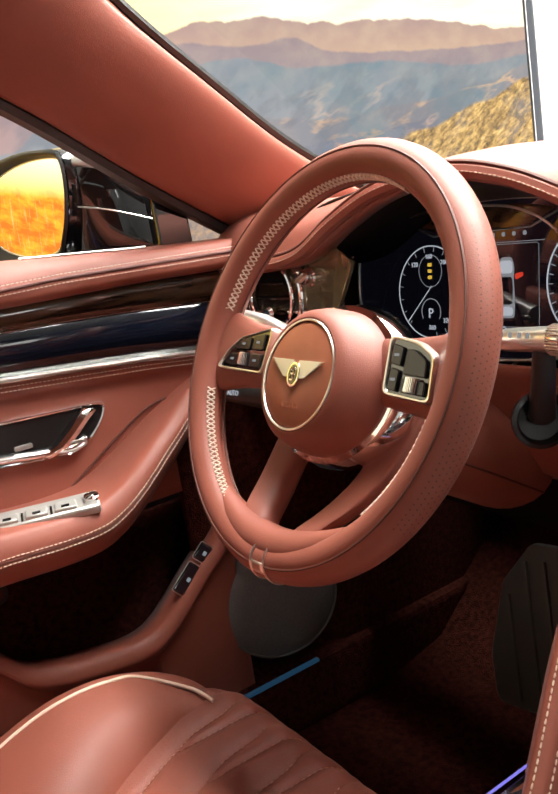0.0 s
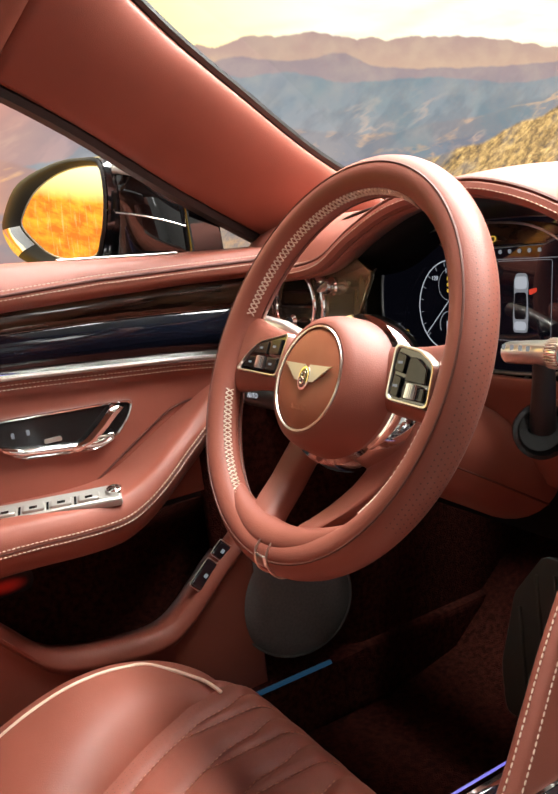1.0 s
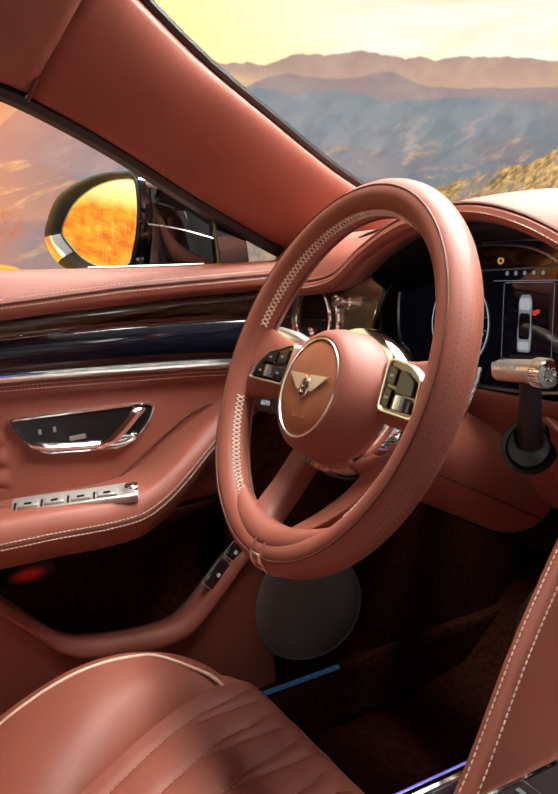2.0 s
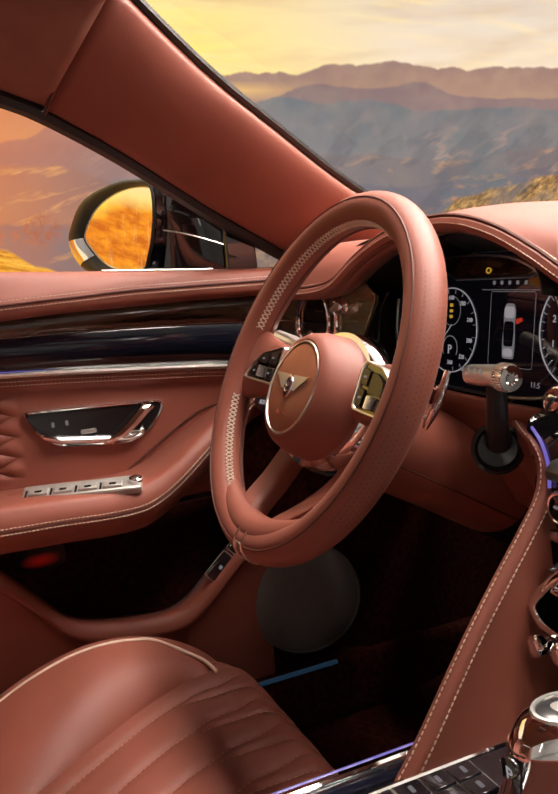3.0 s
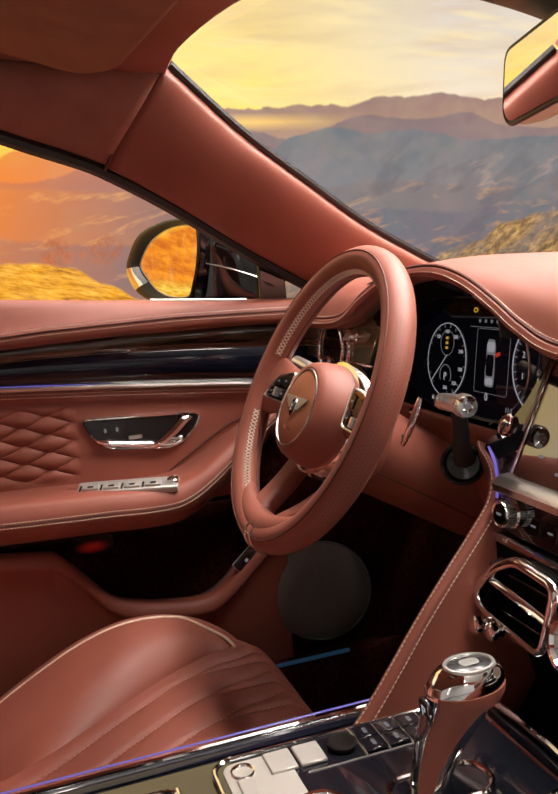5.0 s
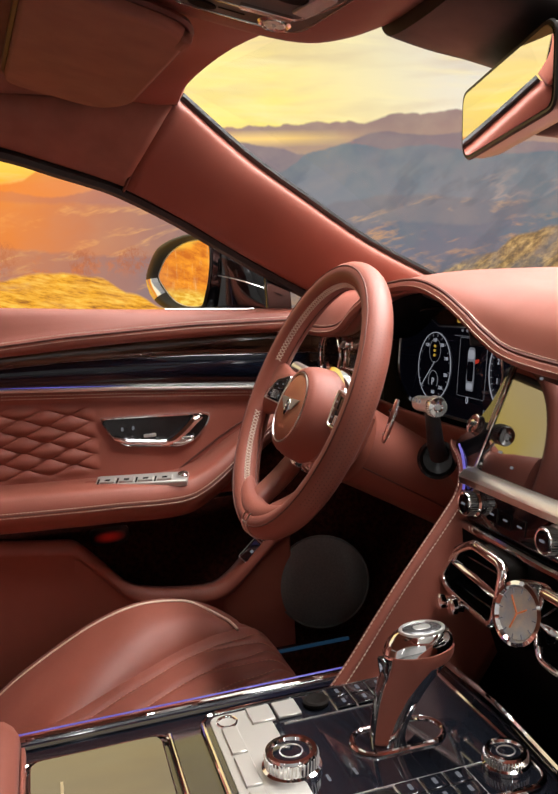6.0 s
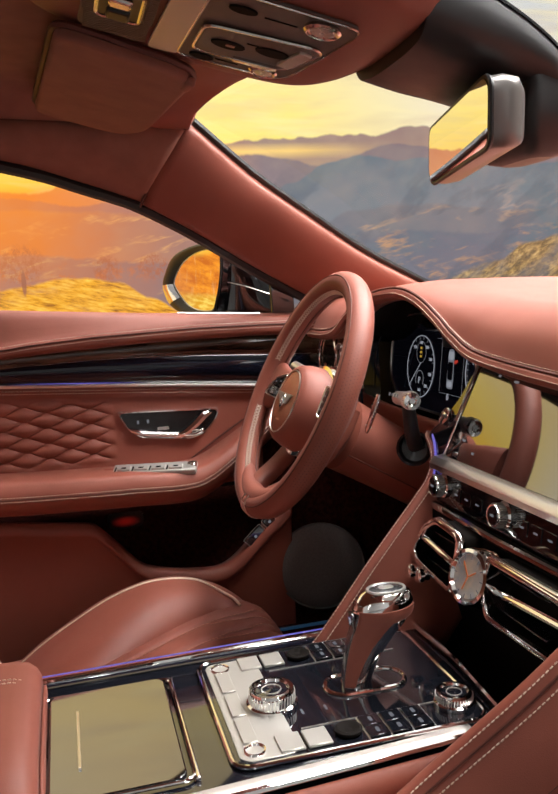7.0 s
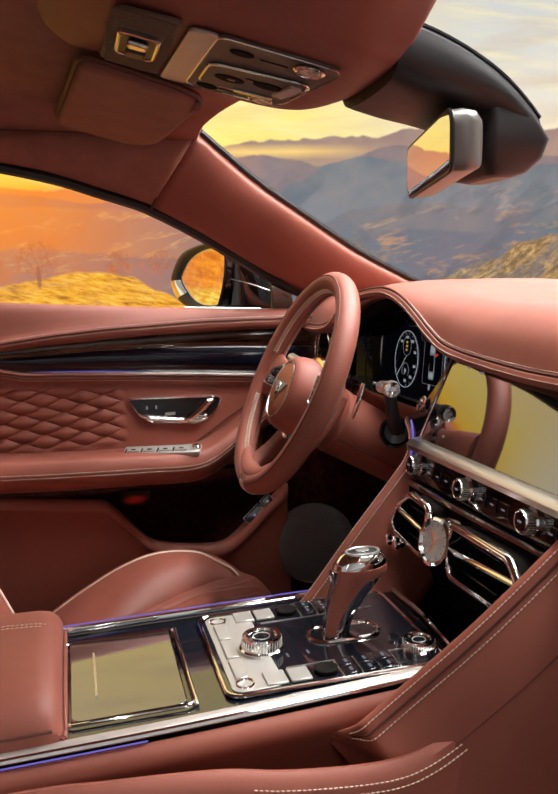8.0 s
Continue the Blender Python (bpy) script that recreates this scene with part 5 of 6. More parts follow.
# inner handle
HO = soft_poly([(-0.162, 0.834), (0.038, 0.823), (0.03, 0.802), (0.006, 0.776), (-0.02, 0.767), (-0.118, 0.778), (-0.142, 0.796)], 0.013, 5)
on_door = plane_m((-0.7865, 0, 0), (0, 1, 0), (0, 0, 1))
handle = part("door_handle", prism(HO, 0.004, on_door, 0.001), SWITCH, door, "black handle recess in a chrome surround")
HC = (-0.06, 0.801)
part("surround", loft([[on_door @ V(HC[0] + (a - HC[0]) * gx, HC[1] + (b - HC[1]) * gz, d) for a, b in HO] for gx, gz, d in ((0.955, 0.87, 0.0035), (0.965, 0.9, 0.006), (0.99, 0.97, 0.0068), (1.015, 1.045, 0.0045), (1.025, 1.07, 0.0))], close_v=True), CHROME, handle)
LV = [(-0.052, 0.775, 0.007), (-0.03, 0.7835, 0.009), (-0.012, 0.797, 0.0095), (0.002, 0.81, 0.0095), (0.014, 0.819, 0.0095)]
part("lever", loft([[on_door @ V(x - hw, z + 0.004, 0.005), on_door @ V(x - hw * 0.6, z + 0.003, 0.013), on_door @ V(x, z, 0.016), on_door @ V(x + hw * 0.7, z - 0.003, 0.013), on_door @ V(x + hw, z - 0.004, 0.005)] for x, z, hw in LV]), CHROME, handle, "chrome pull lever", thick=0.002)
part("lower_bar", loft([spline([on_door @ V(a, b, 0.004), on_door @ V(a, b + 0.003, 0.012), on_door @ V(a, b + 0.009, 0.0125), on_door @ V(a, b + 0.0125, 0.005)], 8) for a, b in ((-0.138, 0.789), (-0.115, 0.7815), (-0.08, 0.7765), (-0.045, 0.772), (-0.015, 0.771), (0.002, 0.777))]), CHROME, handle, "chrome scoop below the lever", thick=0.002)
part("finger_cup", tube([on_door @ V(-0.02 + 0.02 * math.cos(a), 0.78 + 0.005 * math.sin(a), 0.0125) for a in np.linspace(0, math.tau, 20, endpoint=False)], 0.0016, 6, True), SATIN, handle)
part("lock_button", prism(rounded(0.022, 0.006, 0.002), 0.003, on_door @ pose(-0.075, 0.794, 0.004), 0.0006), SATIN, handle)
part("lock_mark", joined(*(prism(rounded(0.004, 0.007, 0.001), 0.0004, on_door @ pose(x, 0.81, 0.004)) for x in (-0.122, -0.103))), LIT_GREY, handle)

# armrest: a long roll that sweeps up at its front
ARM = [(-1.2, 0.735, 0.0), (-0.9, 0.73, 0.0), (-0.65, 0.726, 0.0), (-0.5, 0.721, 0.0), (-0.42, 0.718, 0.0), (-0.32, 0.712, 0.0), (-0.2, 0.7065, 0.0), (-0.14, 0.7045, 0.0), (-0.08, 0.701, 0.0), (-0.035, 0.7025, 0.0), (-0.006, 0.711, 0.004), (0.02, 0.7245, 0.009), (0.045, 0.74, 0.016), (0.07, 0.756, 0.025), (0.1, 0.774, 0.036), (0.14, 0.797, 0.055), (0.18, 0.815, 0.068), (0.24, 0.83, 0.08)]
arm_pts = spline([(a, b, c) for a, b, c in ARM], 110)
rows, st1, st2 = [], [], []
for y, z, c in arm_pts:
    top = z + 0.027 - 0.15 * c
    inx = -0.672 - 1.1 * c
    pts = [(-0.795, y, top - 0.004), (-0.77, y, top - 0.002), (0.5 * (inx - 0.77), y, top + 0.001), (inx - 0.012, y, top), (inx - 0.002, y, top - 0.008), (inx + 0.003, y, z + 0.006), (inx + 0.002, y, z - 0.008), (inx - 0.008, y, z - 0.024), (inx - 0.03, y, z - 0.038), (inx - 0.075, y, z - 0.044), (-0.8, y, z - 0.042)]
    r = spline(pts, 30)
    rows.append(r)
    st1.append(V(inx + 0.0037, y, z + 0.0032)), st2.append(V(inx + 0.0037, y, z - 0.0042))
part("armrest", loft(rows), LEATHER, door, "rounded leather armrest sweeping up at its front", thick=0.004)
part("armrest_stitching", joined(stitches(st1), stitches(st2)), THREAD, door)
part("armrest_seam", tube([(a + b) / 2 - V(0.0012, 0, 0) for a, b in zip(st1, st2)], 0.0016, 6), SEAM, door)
SWM = Matrix.Translation((-0.706, -0.1, 0.731)) @ pose(0, 0, 0, 0, 14, -17)
tray = part("switch_panel", box((0.036, 0.156, 0.012), SWM @ pose(0, -0.004, 0), 0.0035), SILVER, door, "bright metal window switch panel")
for k in range(4):
    sw = part("window_switch", box((0.018, 0.025, 0.006), SWM @ pose(0.0045, 0.036 - 0.032 * k, 0.0062, 0, -4, 0), 0.002), SILVER, tray)
    part("switch_gap", box((0.017, 0.0026, 0.001), SWM @ pose(0.0055, 0.02 - 0.032 * k, 0.0062)), SWITCH, tray)
    part("switch_mark", box((0.006, 0.009, 0.0006), SWM @ pose(0.0075, 0.036 - 0.032 * k, 0.0094, 0, -4, 0)), SWITCH, sw)
part("mirror_switch", lathe([(0.002, 0), (0.009, 0), (0.009, 0.006), (0.006, 0.008), (0.001, 0.008)], 20, SWM @ pose(0.0, 0.066, 0.004)), CHROME, tray)
part("lock_switch", box((0.02, 0.02, 0.006), SWM @ pose(0.0, -0.092, -0.001), 0.002), LEATHER, door)

# lower panel with the pocket cut out of it
POCK = [(-1.2, 0.69), (-0.7, 0.675), (-0.5, 0.666), (-0.42, 0.66), (-0.3, 0.643), (-0.24, 0.635), (-0.222, 0.63), (-0.21, 0.62), (-0.18, 0.587), (-0.15, 0.552), (-0.137, 0.541), (-0.12, 0.532), (-0.08, 0.521), (-0.035, 0.514), (0.0, 0.511), (0.025, 0.515), (0.045, 0.526), (0.067, 0.544), (0.106, 0.58), (0.137, 0.604), (0.165, 0.63), (0.2, 0.655), (0.27, 0.68), (0.34, 0.69)]
pk = spline([V(a, b, 0) for a, b in POCK], 140)
part("lower_panel", loft([[V(-0.8, p.x, p.y - 0.012), V(-0.765, p.x, p.y - 0.002), V(-0.75, p.x, p.y), V(-0.745, p.x, p.y - 0.002), V(-0.74, p.x, p.y - 0.009), V(-0.737, p.x, p.y - 0.018), V(-0.738, p.x, p.y - 0.024), V(-0.746, p.x, p.y - 0.032), V(-0.75, p.x, p.y - 0.07), V(-0.756, p.x, 0.36), V(-0.77, p.x, 0.32)] for p in pk if p.x < 0.165]), LEATHER, door, "leather lower panel with a map pocket", thick=0.004)
# lining darkened so that the pocket's shade sits in its colour
part("pocket_back", loft([[V(-0.8, y, 0.66), V(-0.845, y, 0.62), V(-0.848, y, 0.5), V(-0.775, y, 0.465)] for y in (-1.2, 0.34)]), CARPET, door, "lining of the door pocket, its shade put in as a dark tone", thick=0.004)
# soft red pool of light painted as a glowing patch that fades outward
COURTESY_GLOW = glowing("red_glow_spot", (1.0, 0.02, 0.01), 0.5)
n_, l_, b_ = nodes_of(COURTESY_GLOW)
c_, v_, r_ = n_.new("ShaderNodeTexCoord"), n_.new("ShaderNodeVectorMath"), n_.new("ShaderNodeMapRange")
v_.operation = "DISTANCE"
v_.inputs[1].default_value = (0.5, 0.5, 0.5)
r_.interpolation_type = "SMOOTHSTEP"
for k_, x_ in zip(("From Min", "From Max", "To Min", "To Max"), (0.0, 0.48, 0.13, 0.0)):
    r_.inputs[k_].default_value = x_
l_.new(c_.outputs["Generated"], v_.inputs[0]), l_.new(v_.outputs["Value"], r_.inputs["Value"]), l_.new(r_.outputs["Result"], b_.inputs["Emission Strength"])
part("pocket_glow", prism(soft_poly([(-0.018, -0.036), (0.018, -0.036), (0.018, 0.036), (-0.018, 0.036)], 0.016), 0.003, Matrix.Translation((-0.8405, -0.158, 0.607)) @ pose(0, 0, 0, 0, -82, 0) @ pose(0, 0, 0, 180)), COURTESY_GLOW, door, "patch painted with the dim red glow of the pocket's courtesy light")
sw_m = plane_m((-0.752, 0.1, 0.567), (0, 0.75, 0.66), (-0.25, -0.62, 0.7))
for a, ln in ((0.028, 0.022), (-0.012, 0.042)):
    s = part("boot_switch", box((ln, 0.022, 0.008), sw_m @ pose(a, 0.006, 0.004), 0.002), PIANO, door, "small black switch in a metal frame")
    part("switch_edge", tube([sw_m @ V(x + a, y + 0.006, 0.007) for x, y in rounded(ln + 0.003, 0.025, 0.003)], 0.0007, 5, True), SATIN, s)
    part("mark", prism(rounded(0.006, 0.005, 0.001), 0.0004, sw_m @ pose(a, 0.006, 0.0083)), LIT_GREY, s)
# kick panel forward of the door, with its round loudspeaker
part("outer_skin", box((0.012, 1.5, 0.62), Matrix.Translation((-0.87, -0.4, 0.68))), BODY, door)
# dark tone carries the shadow that falls beside the footwell
kick = tagged(link("kick_panel", loft([[V(-0.8 if y < 0.3 else -0.77, y, z) for z in np.linspace(0.27, 0.78, 8)] for y in (0.12, 0.28, 0.335, 0.5, 0.78)]), CARPET), "side lining of the footwell, its shade put in as a dark tone", "kick panel", kind="structure")
m_ = kick.modifiers.new("thickness", "SOLIDIFY")
m_.thickness, m_.offset = 0.02, -1
spk = thing("loudspeaker", (-0.76, 0.24, 0.37), "round grey loudspeaker grille low in the footwell", "loudspeaker")
spm = plane_m((-0.735, 0.213, 0.487), (0.25, 1, 0), (-0.05, 0, 1))
part("grille", lathe([(0.002, 0.012), (0.05, 0.01), (0.075, 0.004), (0.086, -0.004), (0.086, -0.02)], 48, spm), GREY, spk)
part("surround", tube([spm @ V(0.088 * math.cos(a), 0.088 * math.sin(a), -0.005) for a in np.linspace(0, math.tau, 40, endpoint=False)], 0.002, 6, True), GREY, spk)
sill = tagged(link("sill_plate", box((0.007, 0.4, 0.006), Matrix.Translation((-0.735, 0.06, 0.369)), 0.002), LIT_CYAN), "blue-lit metal sill plate beside the seat", "sill plate")
sillb = tagged(link("door_sill", box((0.06, 2.28, 0.1), Matrix.Translation((-0.762, -0.41, 0.318)), 0.012), CARPET), "dark carpeted door sill", "door sill", kind="structure")
# ---- centre console ----
console = thing("centre_console", (0.0, -0.2, 0.28), "leather centre console with a glossy black top", "console")


def deck(y):
    """Height of the console's top."""
    return 0.618 + 0.012 * min(max((y + 0.3) / 0.4, 0), 1)


outline = soft_poly([(-0.142, -0.75), (0.142, -0.75), (0.136, -0.3), (0.128, -0.1), (0.115, 0.11), (0.1, 0.145), (-0.13, 0.15), (-0.146, 0.11), (-0.146, -0.3)], 0.02, 4)
part("core", prism(outline, 0.03, pose(0, 0, 0.588), 0.004), PIANO, console, "glossy black console top")
for s, pts in ((-1, [(-0.146, -0.75), (-0.148, -0.3), (-0.149, 0.0), (-0.149, 0.13)]), (1, [(0.146, -0.75), (0.14, -0.3), (0.132, -0.1), (0.119, 0.1)])):
    ln = spline([V(x, y, 0.619) for x, y in pts], 40)
    part("edge_trim", tube(ln, 0.0055, 8, False, 0.7), CHROME, console, "chrome edge trim")
    strip = [[p + V(-s * 0.004, 0, 0.0008), p + V(-s * 0.012, 0, 0.0016), p + V(-s * 0.019, 0, 0.0008), p + V(-s * 0.0195, 0, -0.003)] for p in ln]
    part("side_strip", loft(strip), BAND if s > 0 else NAVY, console, "satin metal side strip" if s > 0 else "glossy dark side strip", thick=0.001)
    part("light_line", tube([p + (V(-0.0045, 0, 0.0048) if s < 0 else V(0.0062, 0, -0.003)) for p in (ln if s < 0 else ln[:18])], 0.001, 5), LIT_VIOLET, console, "thin violet light line")
    side = []
    for p in ln:
        side.append([p + V(0.004 * s, 0, -0.006), p + V(0.012 * s, 0, -0.014), p + V(0.013 * s, 0, -0.03), p + V(-0.004 * s, 0, -0.055), p + V(-0.012 * s, 0, -0.11), V(p.x + 0.02 * s, p.y, 0.27)])
    part("side_cover", loft([spline(r, 14) for r in side]), LEATHER, console, "leather side of the console", thick=0.004)
part("front_trim", tube([(-0.126, 0.147, 0.621), (-0.02, 0.149, 0.622), (0.092, 0.14, 0.621)], 0.004, 8), CHROME, console)

# lidded tray
lid = part("tray_lid", prism([(x, y - 0.233) for x, y in rounded(0.186, 0.122, 0.012)], 0.006, pose(0, 0, 0.6182, 0, 2.2, 0), 0.0015), SCREEN, console, "glossy dark lid of the cup tray")
part("lid_frame", tube([V(x, y - 0.233, 0.6215) for x, y in rounded(0.2, 0.136, 0.012)], 0.0018, 8, True), CHROME, lid)
part("lid_bar", box((0.2, 0.005, 0.005), Matrix.Translation((0, -0.164, 0.6205)), 0.0015), CHROME, lid)
part("lid_grip", box((0.1, 0.0025, 0.002), Matrix.Translation((0, -0.266, 0.6252)) @ pose(0, 0, 0, 0, 2.2, 0)), GOLD, lid, "slim bright finger slot")

# control plate
PL = rounded(0.22, 0.256, 0.018)
PC = V(-0.009, -0.002, 0.6185)
plate = part("control_plate", prism([(x + PC.x, y + PC.y) for x, y in PL], 0.0035, pose(0, 0, PC.z), 0.001), PIANO, console, "glossy black control plate framed in chrome")
part("plate_frame", tube([V(x + PC.x, y + PC.y, PC.z + 0.003) for x, y in PL], 0.0026, 8, True), CHROME, plate)
zt = PC.z + 0.0035
part("satin_field", prism([(x - 0.008, y - 0.094) for x, y in rounded(0.205, 0.058, 0.012)], 0.0014, pose(0, 0, zt), 0.0005), SILVER, plate, "satin metal end of the plate")


def key(x, y, wx, wy, mat=PIANO, h=0.003):
    return part("key", box((wx, wy, h), Matrix.Translation((x, y, zt + h / 2 + 0.0004)), 0.0008, 1), mat, plate)


for k in range(3):
    key(-0.06 + 0.052 * k, -0.108, 0.046, 0.015, SILVER, 0.0032)
for x in (-0.095, 0.078):
    for j in range(2):
        key(x, -0.073 + 0.027 * j, 0.03, 0.024, SILVER, 0.0032)
    part("round_key", lathe([(0.001, 0.001), (0.008, 0.001), (0.009, 0.0028), (0.0105, 0.003), (0.0115, 0.0015), (0.0115, 0)], 24, Matrix.Translation((x, -0.107, zt))), CHROME, plate)
    part("lift_key", lathe([(0.002, 0.001), (0.012, 0.001), (0.0135, 0.003), (0.0135, 0.005), (0.011, 0.006), (0.004, 0.003)], 24, Matrix.Translation((x, -0.014, zt))), MATT, plate, "black dished rocker")
    for j in range(3):
        for k in range(2):
            kk = key(x + (k - 0.5) * 0.02, 0.012 + 0.0225 * j, 0.0185, 0.021)
            part("mark", prism(rounded(0.008, 0.0035, 0.001), 0.0003, pose(x + (k - 0.5) * 0.02, 0.012 + 0.0225 * j, zt + 0.0036)), LIT_GREY, kk)
for x in (-0.072, 0.056):
    part("divider", box((0.0012, 0.15, 0.001), Matrix.Translation((x, 0.02, zt + 0.0005))), SATIN, plate)
for x in (-0.095, 0.078):
    for y in (0.001, 0.0233, 0.0458, 0.0685):
        part("divider", box((0.042, 0.0011, 0.001), Matrix.Translation((x, y, zt + 0.0006))), SATIN, plate)
    part("divider", box((0.0011, 0.068, 0.001), Matrix.Translation((x, 0.0345, zt + 0.0006))), SATIN, plate)
for y in (-0.045, -0.02):
    part("mark", prism(rounded(0.01, 0.0025, 0.001), 0.0003, pose(0.025, y, zt)), LIT_GREY, plate)
part("lock_light", prism(rounded(0.006, 0.006, 0.002), 0.0005, pose(-0.06, 0.045, zt)), LIT_RED, plate)


def dial(x, y, r, h, name, label):
    d = part(name, lathe([(r * 0.9, 0), (r * 1.12, 0.0005), (r * 1.12, 0.004), (r, 0.0055), (r, h - 0.003), (r * 0.95, h), (r * 0.78, h), (r * 0.72, h - 0.003), (r * 0.2, h - 0.0035), (0.0005, h - 0.0035)], 40, Matrix.Translation((x, y, zt))), CHROME, plate, label)
    part("knurling", joined(*(tube([V(x + r * math.cos(a), y + r * math.sin(a), zt + 0.006), V(x + r * math.cos(a + 0.05), y + r * math.sin(a + 0.05), zt + h - 0.003)], 0.0008, 4) for a in np.linspace(0, math.tau, 40, endpoint=False))), SATIN, d)
    part("cap", lathe([(r * 0.7, h - 0.004), (r * 0.68, h - 0.0022), (0.0005, h - 0.0018)], 32, Matrix.Translation((x, y, zt))), PIANO, d)
    part("cap_ring", tube([V(x + r * 0.42 * math.cos(a), y + r * 0.42 * math.sin(a), zt + h - 0.0018) for a in np.linspace(0, math.tau, 24, endpoint=False)], 0.0006, 5, True), SATIN, d)


dial(0.0, -0.07, 0.024, 0.019, "drive_dial", "knurled chrome drive mode dial")
dial(0.066, 0.104, 0.0185, 0.015, "volume_dial", "knurled chrome volume dial")

# gear selector
sel = thing("gear_selector", (-0.01, 0.036, zt), "chrome and brown leather gear selector lever", "gear selector")
gate = rounded(0.044, 0.088, 0.021, 8)
part("gate", prism([(x - 0.009, y + 0.036) for x, y in gate], 0.001, pose(0, 0, zt)), PIANO, sel)
part("gate_ring", tube([V(x - 0.009, y + 0.036, zt + 0.001) for x, y in gate], 0.0028, 8, True), CHROME, sel, "chrome gate ring")


def section(z, x, y, rx, ry, n=20):
    return [V(x + rx * math.cos(a), y + ry * math.sin(a), z) for a in np.linspace(0, math.tau, n, endpoint=False)]


SECT = [(0.0, -0.008, 0.026, 0.0115, 0.0165), (0.012, -0.008, 0.028, 0.0115, 0.0175), (0.03, -0.0078, 0.034, 0.0128, 0.021), (0.05, -0.0072, 0.0435, 0.0152, 0.0265), (0.066, -0.006, 0.053, 0.0182, 0.031), (0.078, -0.005, 0.0582, 0.0208, 0.0332), (0.086, -0.005, 0.0592, 0.0215, 0.0335)]
lev = spline([V(z, x, y) for z, x, y, rx, ry in SECT], 25)
rad = spline([V(rx, ry, 0) for z, x, y, rx, ry in SECT], 25)


def lever_skin(grow, a0, a1, n, low):
    """Skin of the lever between two angles; its lower edge climbs towards the front."""
    rows = []
    for k in range(n + 1):
        a = a0 + (a1 - a0) * k / n
        start = low(a)
        row = []
        for i in range(25):
            j = start + (24 - start) * i / 24
            q, r = lev[int(j)].lerp(lev[min(int(j) + 1, 24)], j - int(j)), rad[int(j)].lerp(rad[min(int(j) + 1, 24)], j - int(j))
            row.append(V(q.y + (r.x + grow) * math.cos(radians(a)), q.z + (r.y + grow) * math.sin(radians(a)), zt + q.x))
        rows.append(row)
    return loft(rows)


neck = loft([section(zt + q.x, q.y, q.z, r.x, r.y, 28) for q, r in zip(lev, rad)], close_v=True, caps=True)
part("neck", neck, CHROME, sel, "chrome lever neck")
for s in (-1, 1):
    edge_ = lambda a: 1 + 16.5 * min(max(((a if s > 0 else 180 - a) + 18) / 28, 0), 1) + 1.5 * min(max(((a if s > 0 else 180 - a) - 10) / 50, 0), 1)
    part("grip", lever_skin(0.0014, -62 if s > 0 else 242, 72 if s > 0 else 108, 22, edge_), LEATHER, sel, "brown leather grip", thick=0.0012)
part("spine", lever_skin(0.0008, -114, -66, 8, lambda a: 3), PIANO, sel, "glossy black spine", thick=0.0008)
part("knob_cap", loft([section(zt + h, -0.0045, y, rx, ry, 32) for h, y, rx, ry in ((0.083, 0.058, 0.0215, 0.0335), (0.09, 0.0595, 0.0222, 0.0335), (0.096, 0.061, 0.021, 0.031), (0.1005, 0.0622, 0.0185, 0.027), (0.103, 0.063, 0.0155, 0.0225))], close_v=True, caps=True), CHROME, sel, "chrome knob cap")
bdg = part("badge", loft([section(zt + h, -0.0042, 0.063, rx, ry, 32) for h, rx, ry in ((0.1026, 0.0165, 0.0225), (0.1046, 0.016, 0.0218), (0.1048, 0.0142, 0.0196), (0.104, 0.0135, 0.0188))], close_v=True), BADGE, sel, "silver ring round a dark domed badge")
part("badge_disc", loft([section(zt + h, -0.0042, 0.063, rx, ry, 28) for h, rx, ry in ((0.1032, 0.0142, 0.0196), (0.1044, 0.0125, 0.0172), (0.105, 0.007, 0.009))], close_v=True, caps=True), DIALGREY, bdg)
part("badge_mark", prism([(x - 0.0042, y + 0.063) for x, y in rounded(0.01, 0.0165, 0.0042)], 0.0008, pose(0, 0, zt + 0.1047), 0.0003), BADGE, bdg)
pb = part("park_button", prism(rounded(0.016, 0.026, 0.006), 0.004, plane_m((-0.006, 0.0262, zt + 0.07), (1, 0, 0), (0, -0.1, 1)), 0.001), PIANO, sel, "black park button with a white letter")
part("letter", lettering("P", 0.013, plane_m((-0.006, 0.0219, zt + 0.0715), (1, 0, 0), (0, -0.1, 1))), LIT_WHITE, pb)

# armrest box
arm = thing("armrest_box", (0.0, -0.5, 0.6), "brown leather armrest lid behind the console", "armrest")
rows = []
for y, g in ((-0.3, 0.35), (-0.301, 0.6), (-0.305, 0.78), (-0.313, 0.92), (-0.326, 0.985), (-0.345, 1.0), (-0.38, 1.0), (-0.5, 1.0), (-0.8, 1.0)):
    hw = 0.122 - 0.012 * (1 - g)
    top_z = 0.625 + 0.045 * g + 0.06 * max(0, (-y - 0.36)) * 0.6
    rows.append([V(x * hw / 0.122, y, z) for x, z in ((-0.118, 0.602), (-0.124, 0.62), (-0.124, top_z - 0.022), (-0.116, top_z - 0.008), (-0.1, top_z), (-0.04, top_z + 0.003), (0.04, top_z + 0.002), (0.09, top_z - 0.004), (0.112, top_z - 0.014), (0.124, top_z - 0.03), (0.126, 0.625), (0.12, 0.602))])
part("lid", loft([spline(r, 30) for r in rows], close_v=False, caps=False), LEATHER, arm, thick=0.003)
part("end_cap", loft([[p.lerp(V(0, -0.2995, 0.625), f) for p in spline(rows[0], 30)] for f in (0, 0.5, 1.0)]), LEATHER, arm, thick=0.003)
part("stitching", joined(*(stitches([V(-0.055 + d, y, z) for y, z in ((-0.314, 0.6685), (-0.327, 0.6725), (-0.36, 0.6745), (-0.5, 0.6795), (-0.8, 0.6905))]) for d in (0, 0.008))), THREAD, arm)
